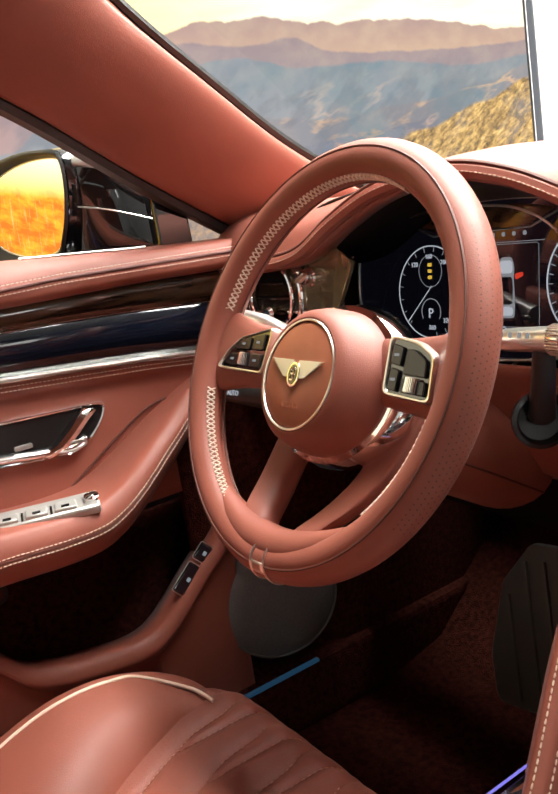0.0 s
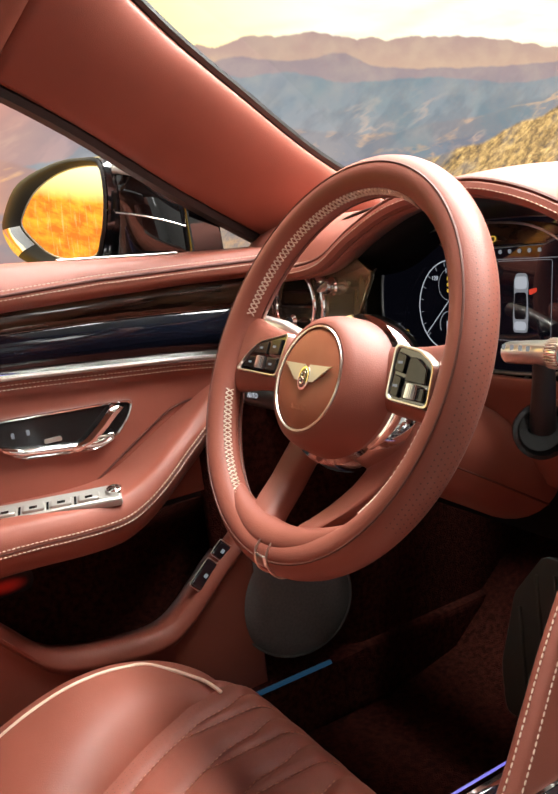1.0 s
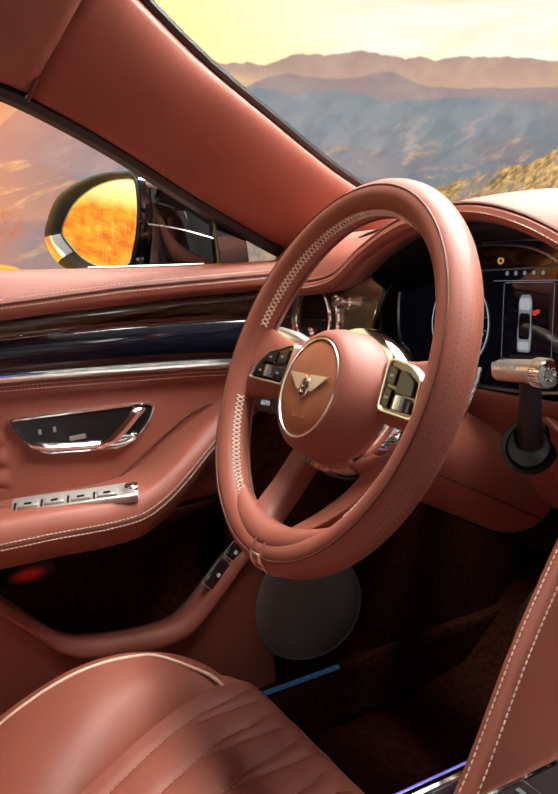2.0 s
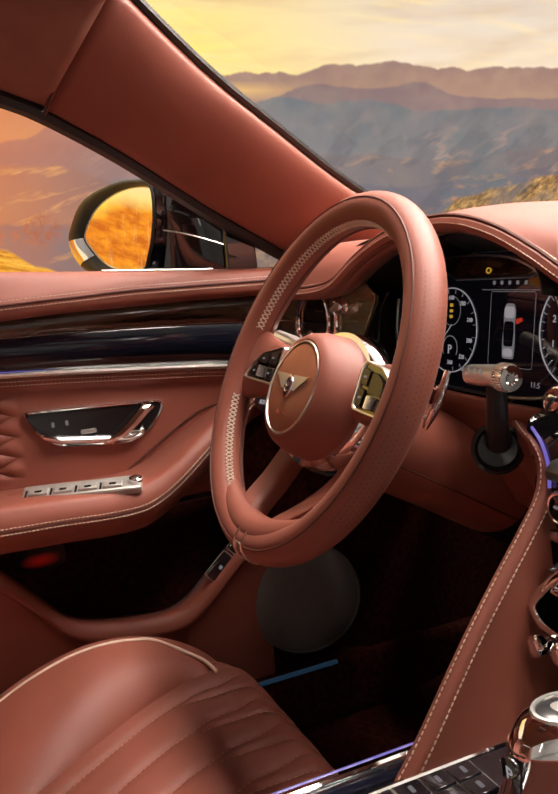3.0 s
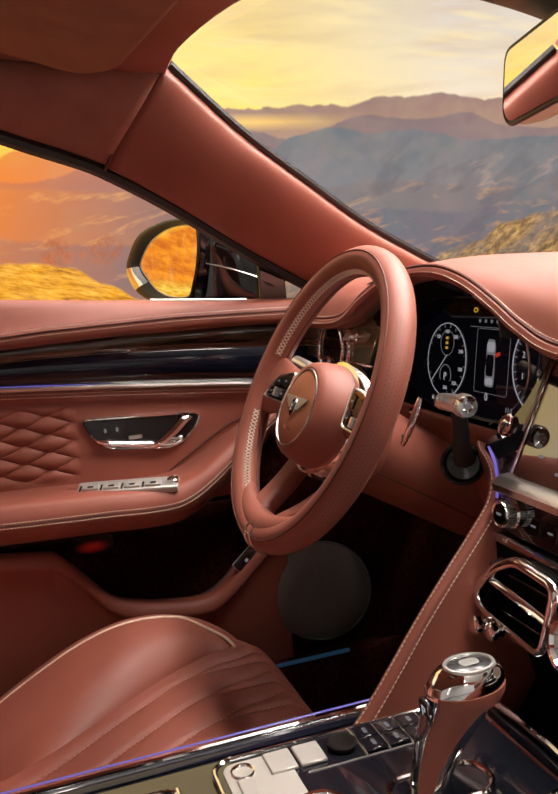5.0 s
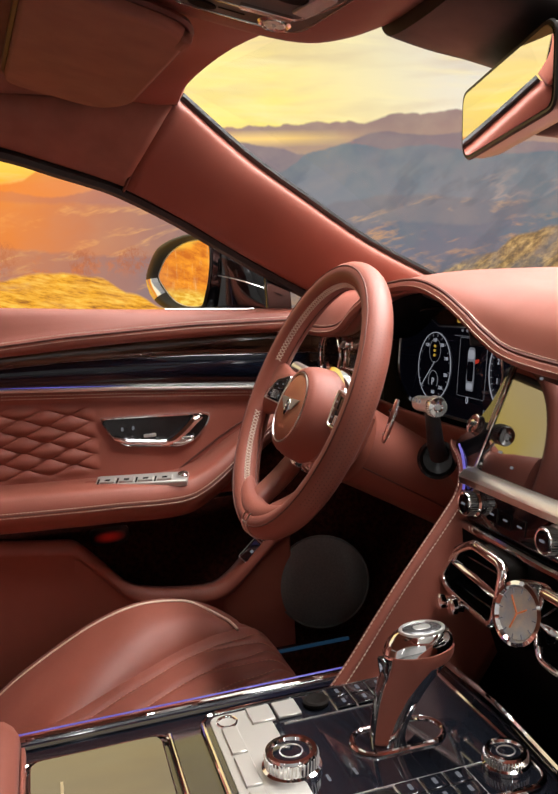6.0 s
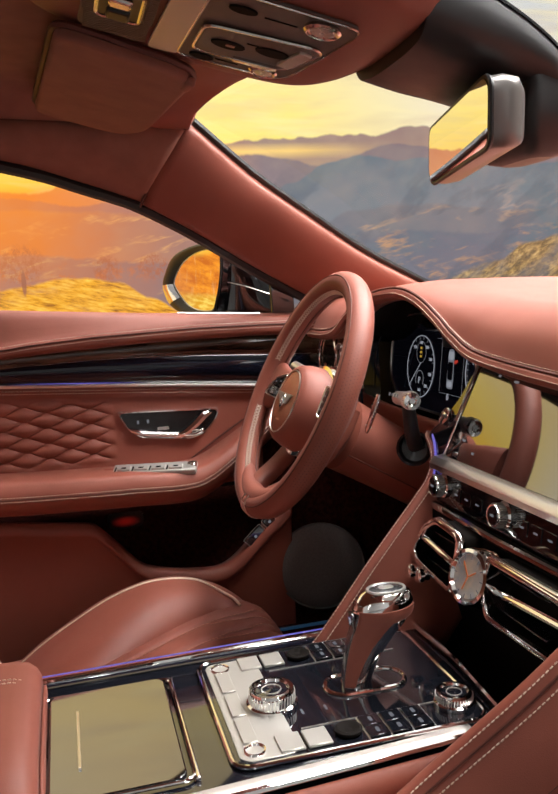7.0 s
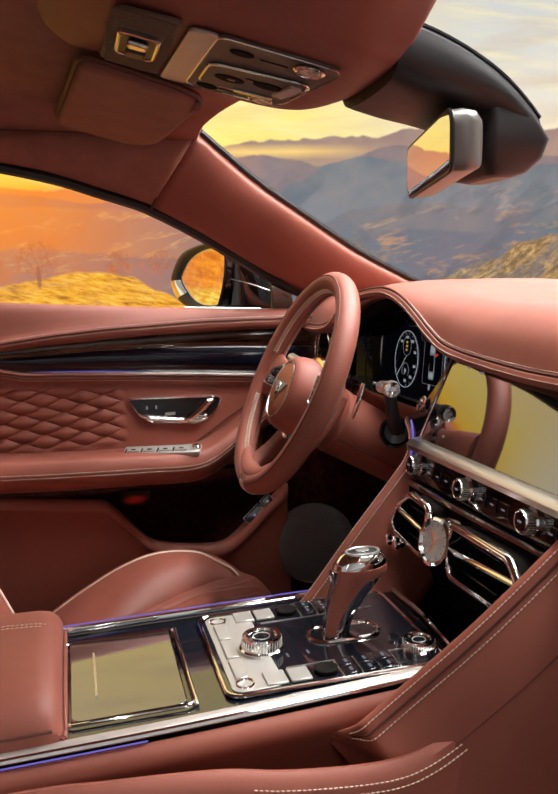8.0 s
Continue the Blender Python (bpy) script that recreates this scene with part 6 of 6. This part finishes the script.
part("lid_seam", tube([V(0.127, y, 0.634) for y in (-0.31, -0.5, -0.8)], 0.0018, 6), SEAM, arm)

# lower flank of the console on the passenger's side, with a stitched rim round its pocket
flank = thing("console_flank", (0.2, -0.1, 0.28), "brown leather console flank with a stitched pocket rim", "console flank")
fl_pts = spline([(0.186, -0.75, 0.612), (0.19, -0.36, 0.612), (0.196, -0.266, 0.61), (0.2, -0.16, 0.602), (0.205, -0.1, 0.592), (0.208, -0.04, 0.585), (0.21, 0.01, 0.583), (0.211, 0.045, 0.59), (0.21, 0.085, 0.608), (0.208, 0.125, 0.635), (0.203, 0.17, 0.665), (0.195, 0.22, 0.69)], 70)
part("rim", loft([[p + V(-0.04, 0, -0.14), p + V(-0.024, 0, -0.04), p + V(-0.016, 0, -0.004), p + V(-0.006, 0, 0.0), p + V(0.002, 0, -0.006), p + V(0.006, 0, -0.022), p + V(0.004, 0, -0.1), V(p.x - 0.02, p.y, 0.27)] for p in fl_pts]), LEATHER, flank, thick=0.004)
part("stitching", joined(*(stitches([p + V(0.0055 + 0.002 * k, 0, -0.013 - 0.008 * k) for p in fl_pts[22:54]]) for k in (0, 1))), THREAD, flank)
# ---- driver's seat ----
seat = thing("driver_seat", (-0.4, -0.25, 0.28), "brown leather driver's seat with cream piping and fluted centre", "car seat")
RIDGE = [(0.06, 0.41), (0.045, 0.45), (0.02, 0.485), (-0.02, 0.515), (-0.06, 0.532), (-0.1, 0.54), (-0.15, 0.538), (-0.21, 0.52), (-0.27, 0.49), (-0.33, 0.455), (-0.37, 0.426), (-0.43, 0.39), (-0.55, 0.35)]
ridge = spline([V(-0.64, y, z) for y, z in RIDGE], 60)


def crease(y):
    """Where the bolster meets the cushion."""
    return float(np.interp(y, (-0.55, -0.31, -0.25, -0.185, -0.11, -0.03, 0.01, 0.06), (-0.36, -0.412, -0.442, -0.487, -0.533, -0.574, -0.58, -0.6)))


# outer bolster: from the floor side over the piped ridge down to the cushion
rows = []
for p in ridge:
    xc = crease(p.y)
    c = min(0.492 - 0.085 * max(0, -p.y - 0.08), p.z - 0.006)
    pts = [(-0.69, p.y - 0.01, 0.3), (-0.7, p.y, p.z - 0.09), (-0.685, p.y, p.z - 0.035), (-0.655, p.y, p.z - 0.004), (-0.64, p.y, p.z), (0.7 * -0.64 + 0.3 * xc, p.y, p.z - 0.003), (0.35 * -0.64 + 0.65 * xc, p.y, 0.75 * p.z + 0.25 * c), (0.1 * -0.64 + 0.9 * xc, p.y, 0.3 * p.z + 0.7 * c), (xc, p.y, c - 0.002), (xc + 0.01, p.y, c - 0.02)]
    rows.append(spline(pts, 28))
part("outer_bolster", loft(rows), LEATHER, seat, "raised outer bolster", thick=0.004)
part("piping", tube(spline([(-0.572, 0.012, 0.5), (-0.586, 0.008, 0.504), (-0.606, -0.002, 0.509)] + [tuple(p + V(0.004, 0, 0.004)) for p in ridge[18::4]], 90), 0.0023, 8), THREAD, seat, "cream piping")


def flute(x, y):
    """0 in the stitched grooves, 1 on the padding: slanting lines that fork near the front."""
    a = (x - crease(y) - 0.03) / 0.064
    h = 1 - math.exp(-(abs(a - round(a)) * 0.064 / 0.008) ** 1.3)
    if y > -0.07:
        b = (x + 0.528) / 0.064
        h *= 1 - min(1, (y + 0.07) / 0.02) * math.exp(-(abs(b - round(b)) * 0.064 / 0.006) ** 1.3)
    return h


def seat_front(x):
    """Front edge of the cushion, drawn back at its outer corner."""
    return 0.112 + 0.004 * math.cos((x + 0.38) * 6) - 1.2 * max(0, -0.58 - x) ** 1.25


def cushion(x, y):
    """Height of the cushion's centre, with flutes that fan out to the front."""
    t = (seat_front(x) - y) / 0.09
    edge = 0.0 if t <= 0 else (1 - (1 - min(t, 1)) ** 2.2)
    z = 0.35 + 0.148 * edge - 0.085 * max(0, -y - 0.08)
    if y < 0.02:
        z -= 0.8 * min(max(crease(y) - 0.004 - x, 0), 0.06) * min((0.02 - y) / 0.03, 1)
    return z - 0.0045 + 0.0045 * edge * flute(x, y)


ygrid = np.concatenate([np.linspace(0.118, -0.02, 56), np.linspace(-0.023, -0.32, 100), np.linspace(-0.34, -0.6, 8)])
part("centre_panel", loft([[V(x, min(y, seat_front(x) - 0.002), cushion(x, min(y, seat_front(x) - 0.002))) for x in np.linspace(-0.668, -0.17, 190)] for y in ygrid]), LEATHER, seat, "fluted perforated leather centre panel", thick=0.004)
for k in range(0, 7):
    for straight, y1, y0 in ((False, 0.03, -0.32), (True, 0.095, -0.06)):
        pts = []
        for y in np.linspace(y1, y0, 60):
            x = -0.528 + 0.064 * (k - 1) if straight else crease(y) + 0.03 + 0.064 * k
            if crease(y) + 0.004 < x < -0.18:
                pts.append(V(x, y, cushion(x, y) + 0.001))
        if len(pts) > 8:
            part("flute_stitching", stitches(pts, 0.004, 0.003, 0.0007), REDTHREAD, seat)
# perforated strip of the cushion beside the bolster
dots = bmesh.new()
for i, y in enumerate(np.arange(-0.2, 0.02, 0.006)):
    for k in range(5):
        x = crease(y) + 0.006 + 0.0055 * k + (0.0027 if i % 2 else 0)
        bmesh.ops.create_circle(dots, cap_ends=True, radius=0.0006, segments=6, matrix=Matrix.Translation((x, y, cushion(x, y) + 0.0009)))
part("perforation", dots, SEAM, seat)
part("front_skirt", loft([[V(x, seat_front(x) - 0.004, z) for x in np.linspace(-0.668, -0.17, 24)] for z in (0.352, 0.33, 0.28)]), LEATHER, seat, thick=0.004)
part("inner_bolster", loft([spline([(-0.19, p.y, 0.45 - 0.05 * max(0, -p.y - 0.1)), (-0.175, p.y, min(p.z, 0.49) - 0.02), (-0.165, p.y, min(p.z, 0.49) - 0.035), (-0.158, p.y, 0.4), (-0.158, p.y, 0.3)], 12) for p in ridge[4:]]), LEATHER, seat, thick=0.004)
# backrest, seen as a sliver beside the door
back = []
for f in np.linspace(0, 1, 16):
    y, z = -0.425 - 0.25 * f, 0.4 + 0.62 * f
    hw = 0.26 - 0.03 * f
    back.append([V(-0.4 + hw * math.cos(a), y + (0.055 + 0.045 * abs(math.cos(a)) ** 3) * math.sin(a), z + 0.3 * (0.055) * math.sin(a)) for a in np.linspace(0, math.tau, 28, endpoint=False)])
part("backrest", loft(back, close_v=True, caps=True), LEATHER, seat, "padded leather backrest")
part("back_piping", tube([r[10] + V(-0.002, 0.002, 0) for r in back], 0.0032, 8), THREAD, seat, "cream piping")
# base under the cushion
part("base", box((0.48, 0.5, 0.1), Matrix.Translation((-0.42, -0.28, 0.33)), 0.02), MATT, seat)
# footrest pedal
ped = thing("accelerator_pedal", (-0.62, 0.5, 0.27), "large dark ribbed metal foot pedal", "pedal")
PM = plane_m((-0.474, 0.425, 0.44), (1, 0.0, 0.12), (0.18, 0.1, 1)) @ Matrix.Diagonal((0.9, 0.82, 0.9, 1))
part("plate", prism(soft_poly([(-0.07, -0.12), (-0.062, -0.135), (0.09, -0.13), (0.1, 0.15), (0.03, 0.15), (-0.03, 0.08), (-0.07, -0.05)], 0.012), 0.01, PM, 0.002), RUBBER, ped)
for x, ln, yy in ((-0.02, 0.18, -0.03), (0.018, 0.24, 0.0), (0.052, 0.25, 0.0), (0.084, 0.25, 0.0)):
    part("rib", box((0.004, ln, 0.006), PM @ pose(x, yy, 0.012), 0.0015), RUBBER, ped)
part("arm", tube([PM @ V(0.0, 0.0, 0.0), PM @ V(0.01, 0.05, -0.05), PM @ V(0.01, 0.12, -0.12)], 0.012, 8), PLASTIC, ped)
# ---- side mirror, outside the door window ----
sm = thing("side_mirror", (-0.88, 0.14, 0.95), "glossy black side mirror with a chrome edge", "side mirror")
MG = plane_m((-0.985, 0.045, 1.072), (1, 0.36, 0.0), (0, 0.05, 1))
gl = [(-0.098, 0.0), (-0.086, 0.02), (-0.053, 0.044), (-0.001, 0.06), (0.051, 0.065), (0.1, 0.061), (0.114, 0.05), (0.114, 0.02), (0.106, -0.01), (0.093, -0.037), (0.072, -0.06), (0.014, -0.061), (-0.037, -0.048), (-0.074, -0.024)]
ho = [(-0.147, -0.003), (-0.134, 0.024), (-0.1, 0.055), (-0.052, 0.07), (0.02, 0.078), (0.077, 0.075), (0.115, 0.066), (0.122, 0.03), (0.115, -0.01), (0.103, -0.04), (0.08, -0.07), (0.0, -0.071), (-0.07, -0.064), (-0.124, -0.04)]
gl, ho = ([(p.x, p.y) for p in spline([V(a, b, 0) for a, b in q], 56, True)] for q in (gl, ho))
part("glass", prism(gl, 0.003, MG @ pose(0, 0, 0.001)), MIRROR, sm, "mirror glass reflecting the orange screen")
shell = []
for f, g in ((0.006, 1.0), (-0.006, 1.02), (-0.03, 1.02), (-0.065, 0.9), (-0.09, 0.6), (-0.1, 0.1)):
    shell.append([MG @ V(x * g, y * g, f) for x, y in ho])
part("housing", loft(shell, close_v=True), BODY, sm, "glossy black housing")
part("glass_edge", tube([MG @ V(x, y, 0.004) for x, y in gl], 0.0012, 6, True), SATIN, sm, "thin bright edge of the glass")
part("bezel", loft([[MG @ V(a * (1 - f) + c * f, b * (1 - f) + d * f, 0.003 + 0.009 * math.sin(math.pi * f * 0.8)) for (a, b), (c, d) in zip(gl, ho)] for f in np.linspace(0.02, 1, 7)], close_v=True), PLASTIC, sm, "black bezel")
part("chrome_sweep", loft([[MG @ V(a * (1 - f) + c * f, b * (1 - f) + d * f, 0.0035 + 0.0095 * math.sin(math.pi * f * 0.8)) for (a, b), (c, d) in list(zip(gl, ho))[51:56] + list(zip(gl, ho))[:1]] for f in np.linspace(0.08, 0.98, 6)]), CHROME, sm, "chrome sweep")
# flank of the housing that runs on to the door
A_, B_ = [(-0.885, 0.09, 1.13), (-0.876, 0.092, 1.1), (-0.882, 0.09, 1.06), (-0.9, 0.082, 1.0)], [(-0.822, 0.172, 1.086), (-0.82, 0.172, 1.06), (-0.82, 0.172, 1.03), (-0.82, 0.172, 0.995)]
fl_rows = []
for f in np.linspace(0, 1, 12):
    col_ = spline([V(*a).lerp(V(*b), f) + V(0.0, 0.0, 0.012 * math.sin(math.pi * f)) * (1 if i == 0 else 0.3) + V(0.008, -0.006, 0) * math.sin(math.pi * f) for i, (a, b) in enumerate(zip(A_, B_))], 14)
    fl_rows.append([col_[0] + V(-0.03, 0.03, 0.004)] + col_)
part("flank", loft(fl_rows), BODY, sm, "glossy black flank of the housing", thick=0.004)
# strip and line stand in for bright reflections on the black flank
part("reflection_strip", loft([[r[1] + V(0.0015, -0.0015, 0.002), r[1].lerp(r[3], 0.5) + V(0.003, -0.003, 0.0), r[3] + V(0.002, -0.002, 0.001)] for r in fl_rows]), SATIN, sm, "satin strip standing in for the white reflection along the top", thick=0.001)
part("reflection_line", tube([r[9] + V(0.002, -0.002, 0) for r in fl_rows], 0.001, 6), SATIN, sm)
sail = tagged(link("window_post", prism(soft_poly([(0.158, 0.99), (0.206, 0.99), (0.204, 1.052), (0.165, 1.09), (0.156, 1.09)], 0.004), 0.012, plane_m((-0.8, 0, 0), (0, 1, 0), (0, 0, 1)), 0.003), BODY), "black post of the quarter window", "window post", kind="structure")
frame_pts = [(p.x - 0.02, p.y, p.z - 0.004) for p in spline(LO, 20)]
rl = [(p.x - 0.02, p.y, p.z - 0.004) for p in rl_lo]
wf = tagged(link("window_frame", tube(spline(list(reversed(rl))[:-1:2] + frame_pts[2::2], 70), 0.0115, 8), PLASTIC), "black rubber frame of the door window", "window frame", kind="structure")

# ---- roof console, visor, sensor shroud, interior mirror ----
OH = plane_m((0, -0.0875, 1.2965), (1, 0, 0), (0, 0.97, -0.245))  # x across, y forward and down; z looks up
roofc = thing("overhead_console", (0, -0.1, 1.34), "leather overhead console with a satin lamp and switch panel", "overhead console")
pod_rows = []
for y, hw, dz in ((-0.19, 0.13, 0.03), (-0.15, 0.15, 0.014), (-0.05, 0.165, 0.008), (0.05, 0.165, 0.006), (0.115, 0.15, 0.006), (0.15, 0.12, 0.012), (0.185, 0.09, 0.03)):
    pod_rows.append(spline([OH @ V(-hw - 0.05, y, dz + 0.05), OH @ V(-hw, y, dz + 0.014), OH @ V(-hw * 0.8, y, dz), OH @ V(0, y, dz - 0.004), OH @ V(hw * 0.8, y, dz), OH @ V(hw, y, dz + 0.014), OH @ V(hw + 0.05, y, dz + 0.05)], 26))
pod_rows = [list(c) for c in zip(*(spline(list(k), 30) for k in zip(*pod_rows)))]
part("pod", loft(pod_rows), LEATHER, roofc, "leather pod", thick=0.003)


def oh_plate(name, pts, z, mat, parent=None, label="", depth=0.004):
    return part(name, prism(pts, depth, OH @ pose(0, 0, -z - depth), 0.001), mat, parent or roofc, label)


mesh_m = material("ribbed_panel", (0.13, 0.085, 0.06), 0.6)
DARKCHROME = material("dim_chrome", (0.62, 0.58, 0.54), 0.18, 1.0)
rib = oh_plate("microphone_panel", soft_poly([(-0.1, -0.052), (-0.088, -0.118), (0.09, -0.11), (0.098, -0.045)], 0.012), 0.0, mesh_m, None, "ribbed brown microphone panel")
for k in range(36):
    x = -0.088 + 0.005 * k
    if abs(x - 0.001) < 0.042:
        for y0, ln in ((-0.109, 0.01), (-0.052, 0.008)):
            part("rib", box((0.0024, ln, 0.0016), OH @ pose(x, y0, -0.0046)), mesh_m, rib)
    else:
        part("rib", box((0.0024, 0.062, 0.0016), OH @ pose(x, -0.081, -0.0046)), mesh_m, rib)
oh_plate("satin_band", soft_poly([(-0.102, -0.047), (0.09, -0.038), (0.092, -0.008), (-0.098, -0.015)], 0.01), 0.0012, BAND, None, "satin metal band")
grey_m = material("grey_trim", (0.1, 0.075, 0.062), 0.5)
mottled(grey_m, (0.085, 0.065, 0.055), (0.115, 0.085, 0.07), 40)
LO_ = soft_poly([(-0.098, -0.017), (0.092, -0.01), (0.09, 0.116), (0.075, 0.121), (-0.08, 0.1), (-0.095, 0.088)], 0.014)
lampp = oh_plate("lamp_panel", LO_, 0.0, grey_m, None, "grey panel with reading lamps and switches")
part("panel_edge", tube([OH @ V(x, y, -0.0042) for x, y in LO_], 0.0012, 6, True), DARKCHROME, lampp, "thin bright panel edge")
sw_ = oh_plate("roof_switch", [(x, y - 0.081) for x, y in rounded(0.07, 0.038, 0.006)], 0.004, PLASTIC, rib, "roof switch in a chrome frame")
part("switch_frame", loft([[OH @ V(x * g, y * h - 0.081, -d) for x, y in rounded(0.07, 0.038, 0.006)] for g, h, d in ((0.98, 0.96, 0.0085), (1.03, 1.06, 0.0095), (1.09, 1.16, 0.0085), (1.1, 1.18, 0.004))], close_v=True), DARKCHROME, rib, "chrome switch frame")
part("rocker", box((0.018, 0.022, 0.007), OH @ pose(0.018, -0.081, -0.0115), 0.003), DARKCHROME, rib)
part("rocker", box((0.024, 0.022, 0.006), OH @ pose(-0.014, -0.081, -0.011), 0.003), PLASTIC, rib)
TR = soft_poly([(-0.062, -0.006), (0.012, -0.004), (0.026, 0.1), (0.012, 0.108), (-0.058, 0.086)], 0.013)
tr_ = oh_plate("switch_tray", [(x * 0.97 - 0.0006, y * 0.97 + 0.0015) for x, y in TR], 0.0035, grey_m, lampp)
part("tray_frame", tube([OH @ V(x, y, -0.0062) for x, y in TR], 0.0019, 6, True), DARKCHROME, lampp, "chrome tray frame")
for x, y in ((-0.022, 0.024), (-0.012, 0.066)):
    oh_plate("switch", [(x + 0.011 * math.cos(a), y + 0.017 * math.sin(a)) for a in np.linspace(0, math.tau, 24, endpoint=False)], 0.0062, MATT, lampp, "", 0.0026)
oh_plate("red_switch", [(a - 0.02, b + 0.026) for a, b in rounded(0.006, 0.009, 0.0018)], 0.009, glowing("lamp_red", (1.0, 0.1, 0.05), 0.06), lampp, "", 0.0006)
part("chrome_bridge", box((0.008, 0.046, 0.004), OH @ pose(-0.052, 0.058, -0.009, 0, 0, -3), 0.001), DARKCHROME, lampp)
part("satin_end", box((0.05, 0.014, 0.004), OH @ pose(-0.012, 0.088, -0.0088, 0, 0, 12), 0.0015), BAND, lampp)
for x, y, ln in ((0.058, 0.055, 0.03), (-0.082, 0.034, 0.024), (-0.005, 0.045, 0.012)):
    part("groove", box((0.0012, ln, 0.001), OH @ pose(x, y, -0.0043 if abs(x) > 0.03 else -0.0079)), MATT, lampp)
for x, y, r in ((-0.076, 0.072, 0.9), (0.07, 0.09, 1.0)):
    lm = part("reading_lamp", lathe([(0.001, 0.002), (0.012 * r, 0.002), (0.016 * r, 0.0), (0.017 * r, -0.003), (0.0145 * r, -0.005), (0.0125 * r, -0.0035), (0.001, -0.0028)], 28, OH @ pose(x, y, -0.004)), DARKCHROME, lampp, "round crystal reading lamp")
    for k in range(6):
        a = k * math.tau / 6
        part("facet", prism([(0.002, -0.0022), (0.0105 * r, -0.004), (0.0105 * r, 0.004), (0.002, 0.0022)], 0.0012, OH @ pose(x, y, -0.0084, 0, 0, math.degrees(a)) , 0.0004, 1), SATIN, lm)
for x, y in ((0.062, 0.02), (-0.084, 0.008)):
    oh_plate("black_button", [(x + 0.008 * math.cos(a), y + 0.013 * math.sin(a)) for a in np.linspace(0, math.tau, 20, endpoint=False)], 0.0038, MATT, lampp, "", 0.002)

vis = thing("sun_visor", (-0.33, -0.17, 1.33), "brown suede sun visor folded against the roof", "sun visor")
VS = plane_m((-0.325, -0.165, 1.309), (1, 0.09, -0.03), (0, 0.95, -0.27))
vo = soft_poly([(-0.2, -0.075), (0.205, -0.08), (0.2, 0.055), (0.17, 0.075), (-0.12, 0.08), (-0.19, 0.05)], 0.03, 5)
part("panel", prism(vo, 0.016, VS @ pose(0, 0, -0.008), 0.006, 3), SUEDE, vis)
# dark outline in place of the shaded gap round the visor
part("gap_outline", tube([VS @ V(x * 1.012, y * 1.03, 0.006) for x, y in vo], 0.004, 6, True), SEAM, vis)
part("hook", box((0.03, 0.012, 0.012), VS @ pose(0.17, 0.07, -0.004), 0.004), SUEDE, vis)

shroud = thing("sensor_shroud", (0.02, 0.15, 1.27), "black plastic sensor shroud behind the windscreen", "sensor cover")
# arched body that hangs from the header and tapers down the glass, with a camera box at its foot
spine = spline([(0.09, 1.318, 1.268), (0.13, 1.305, 1.256), (0.17, 1.288, 1.246), (0.21, 1.266, 1.232), (0.24, 1.243, 1.214), (0.262, 1.222, 1.2)], 22)
sec = []
for y, zt_, zb in spine:
    f = (y - 0.09) / 0.17
    hw = 0.088 - 0.02 * f ** 2
    sec.append(spline([(-hw, y, zt_), (-hw - 0.003, y, 0.5 * (zt_ + zb)), (-hw + 0.004, y, zb + 0.004), (-hw * 0.7, y, zb - 0.006), (0, y, zb - 0.009), (hw * 0.7, y, zb - 0.006), (hw - 0.004, y, zb + 0.004), (hw + 0.003, y, 0.5 * (zt_ + zb)), (hw, y, zt_)], 36))
part("cover", loft(sec, caps=True), PLASTIC, shroud, "textured black cover", thick=0.002, sharp=50)
for s in (-1, 1):
    part("edge_trim", tube([r[-1 if s > 0 else 0] + V(0, 0.002, 0.001) for r in sec], 0.003, 6), PIANO, shroud)
foot = []
for z, y0, y1, hw in ((1.245, 0.2, 0.245, 0.06), (1.225, 0.2, 0.26, 0.064), (1.2, 0.198, 0.278, 0.062), (1.18, 0.2, 0.272, 0.056), (1.166, 0.208, 0.258, 0.046), (1.162, 0.218, 0.246, 0.034)):
    foot.append([V(0.012 + x, y + (y0 + y1) / 2, z) for x, y in rounded(2 * hw, y1 - y0, 0.012, 4)])
part("camera_box", loft(foot, close_v=True, caps=True), PLASTIC, shroud, "smooth black camera housing")

CASE = material("grey_case", (0.16, 0.15, 0.14), 0.34, 0.4)
rvm = thing("interior_mirror", (0.03, 0.2, 1.2), "black frameless interior mirror with satin back on an arm", "rear-view mirror")
RM = plane_m((-0.002, 0.163, 1.192), (1, -0.2, 0.02), (-0.02, 0.0, 1))
ro = soft_poly([(-0.112, -0.022), (-0.102, 0.028), (0.1, 0.033), (0.112, 0.024), (0.104, -0.03), (-0.1, -0.034)], 0.012, 4)
part("glass", prism([(x * 0.975, y * 0.94) for x, y in ro], 0.003, RM @ pose(0, 0, 0.001)), MIRROR, rvm, "mirror glass")
part("case", loft([[RM @ V(x * g, y * g, d) for x, y in ro] for d, g in ((0.0005, 0.9), (0.0025, 1.0), (-0.012, 1.03), (-0.026, 0.98), (-0.036, 0.82), (-0.039, 0.4), (-0.0392, 0.01))], close_v=True), CASE, rvm, "satin grey case")
part("rim", tube([RM @ V(x, y, 0.0015) for x, y in ro], 0.0024, 6, True), PLASTIC, rvm)
part("arm", tube(spline([RM @ V(0.02, 0.0, -0.03), (0.05, 0.225, 1.195), (0.06, 0.25, 1.198)], 10), 0.012, 12), PLASTIC, rvm, "black ball-joint arm")
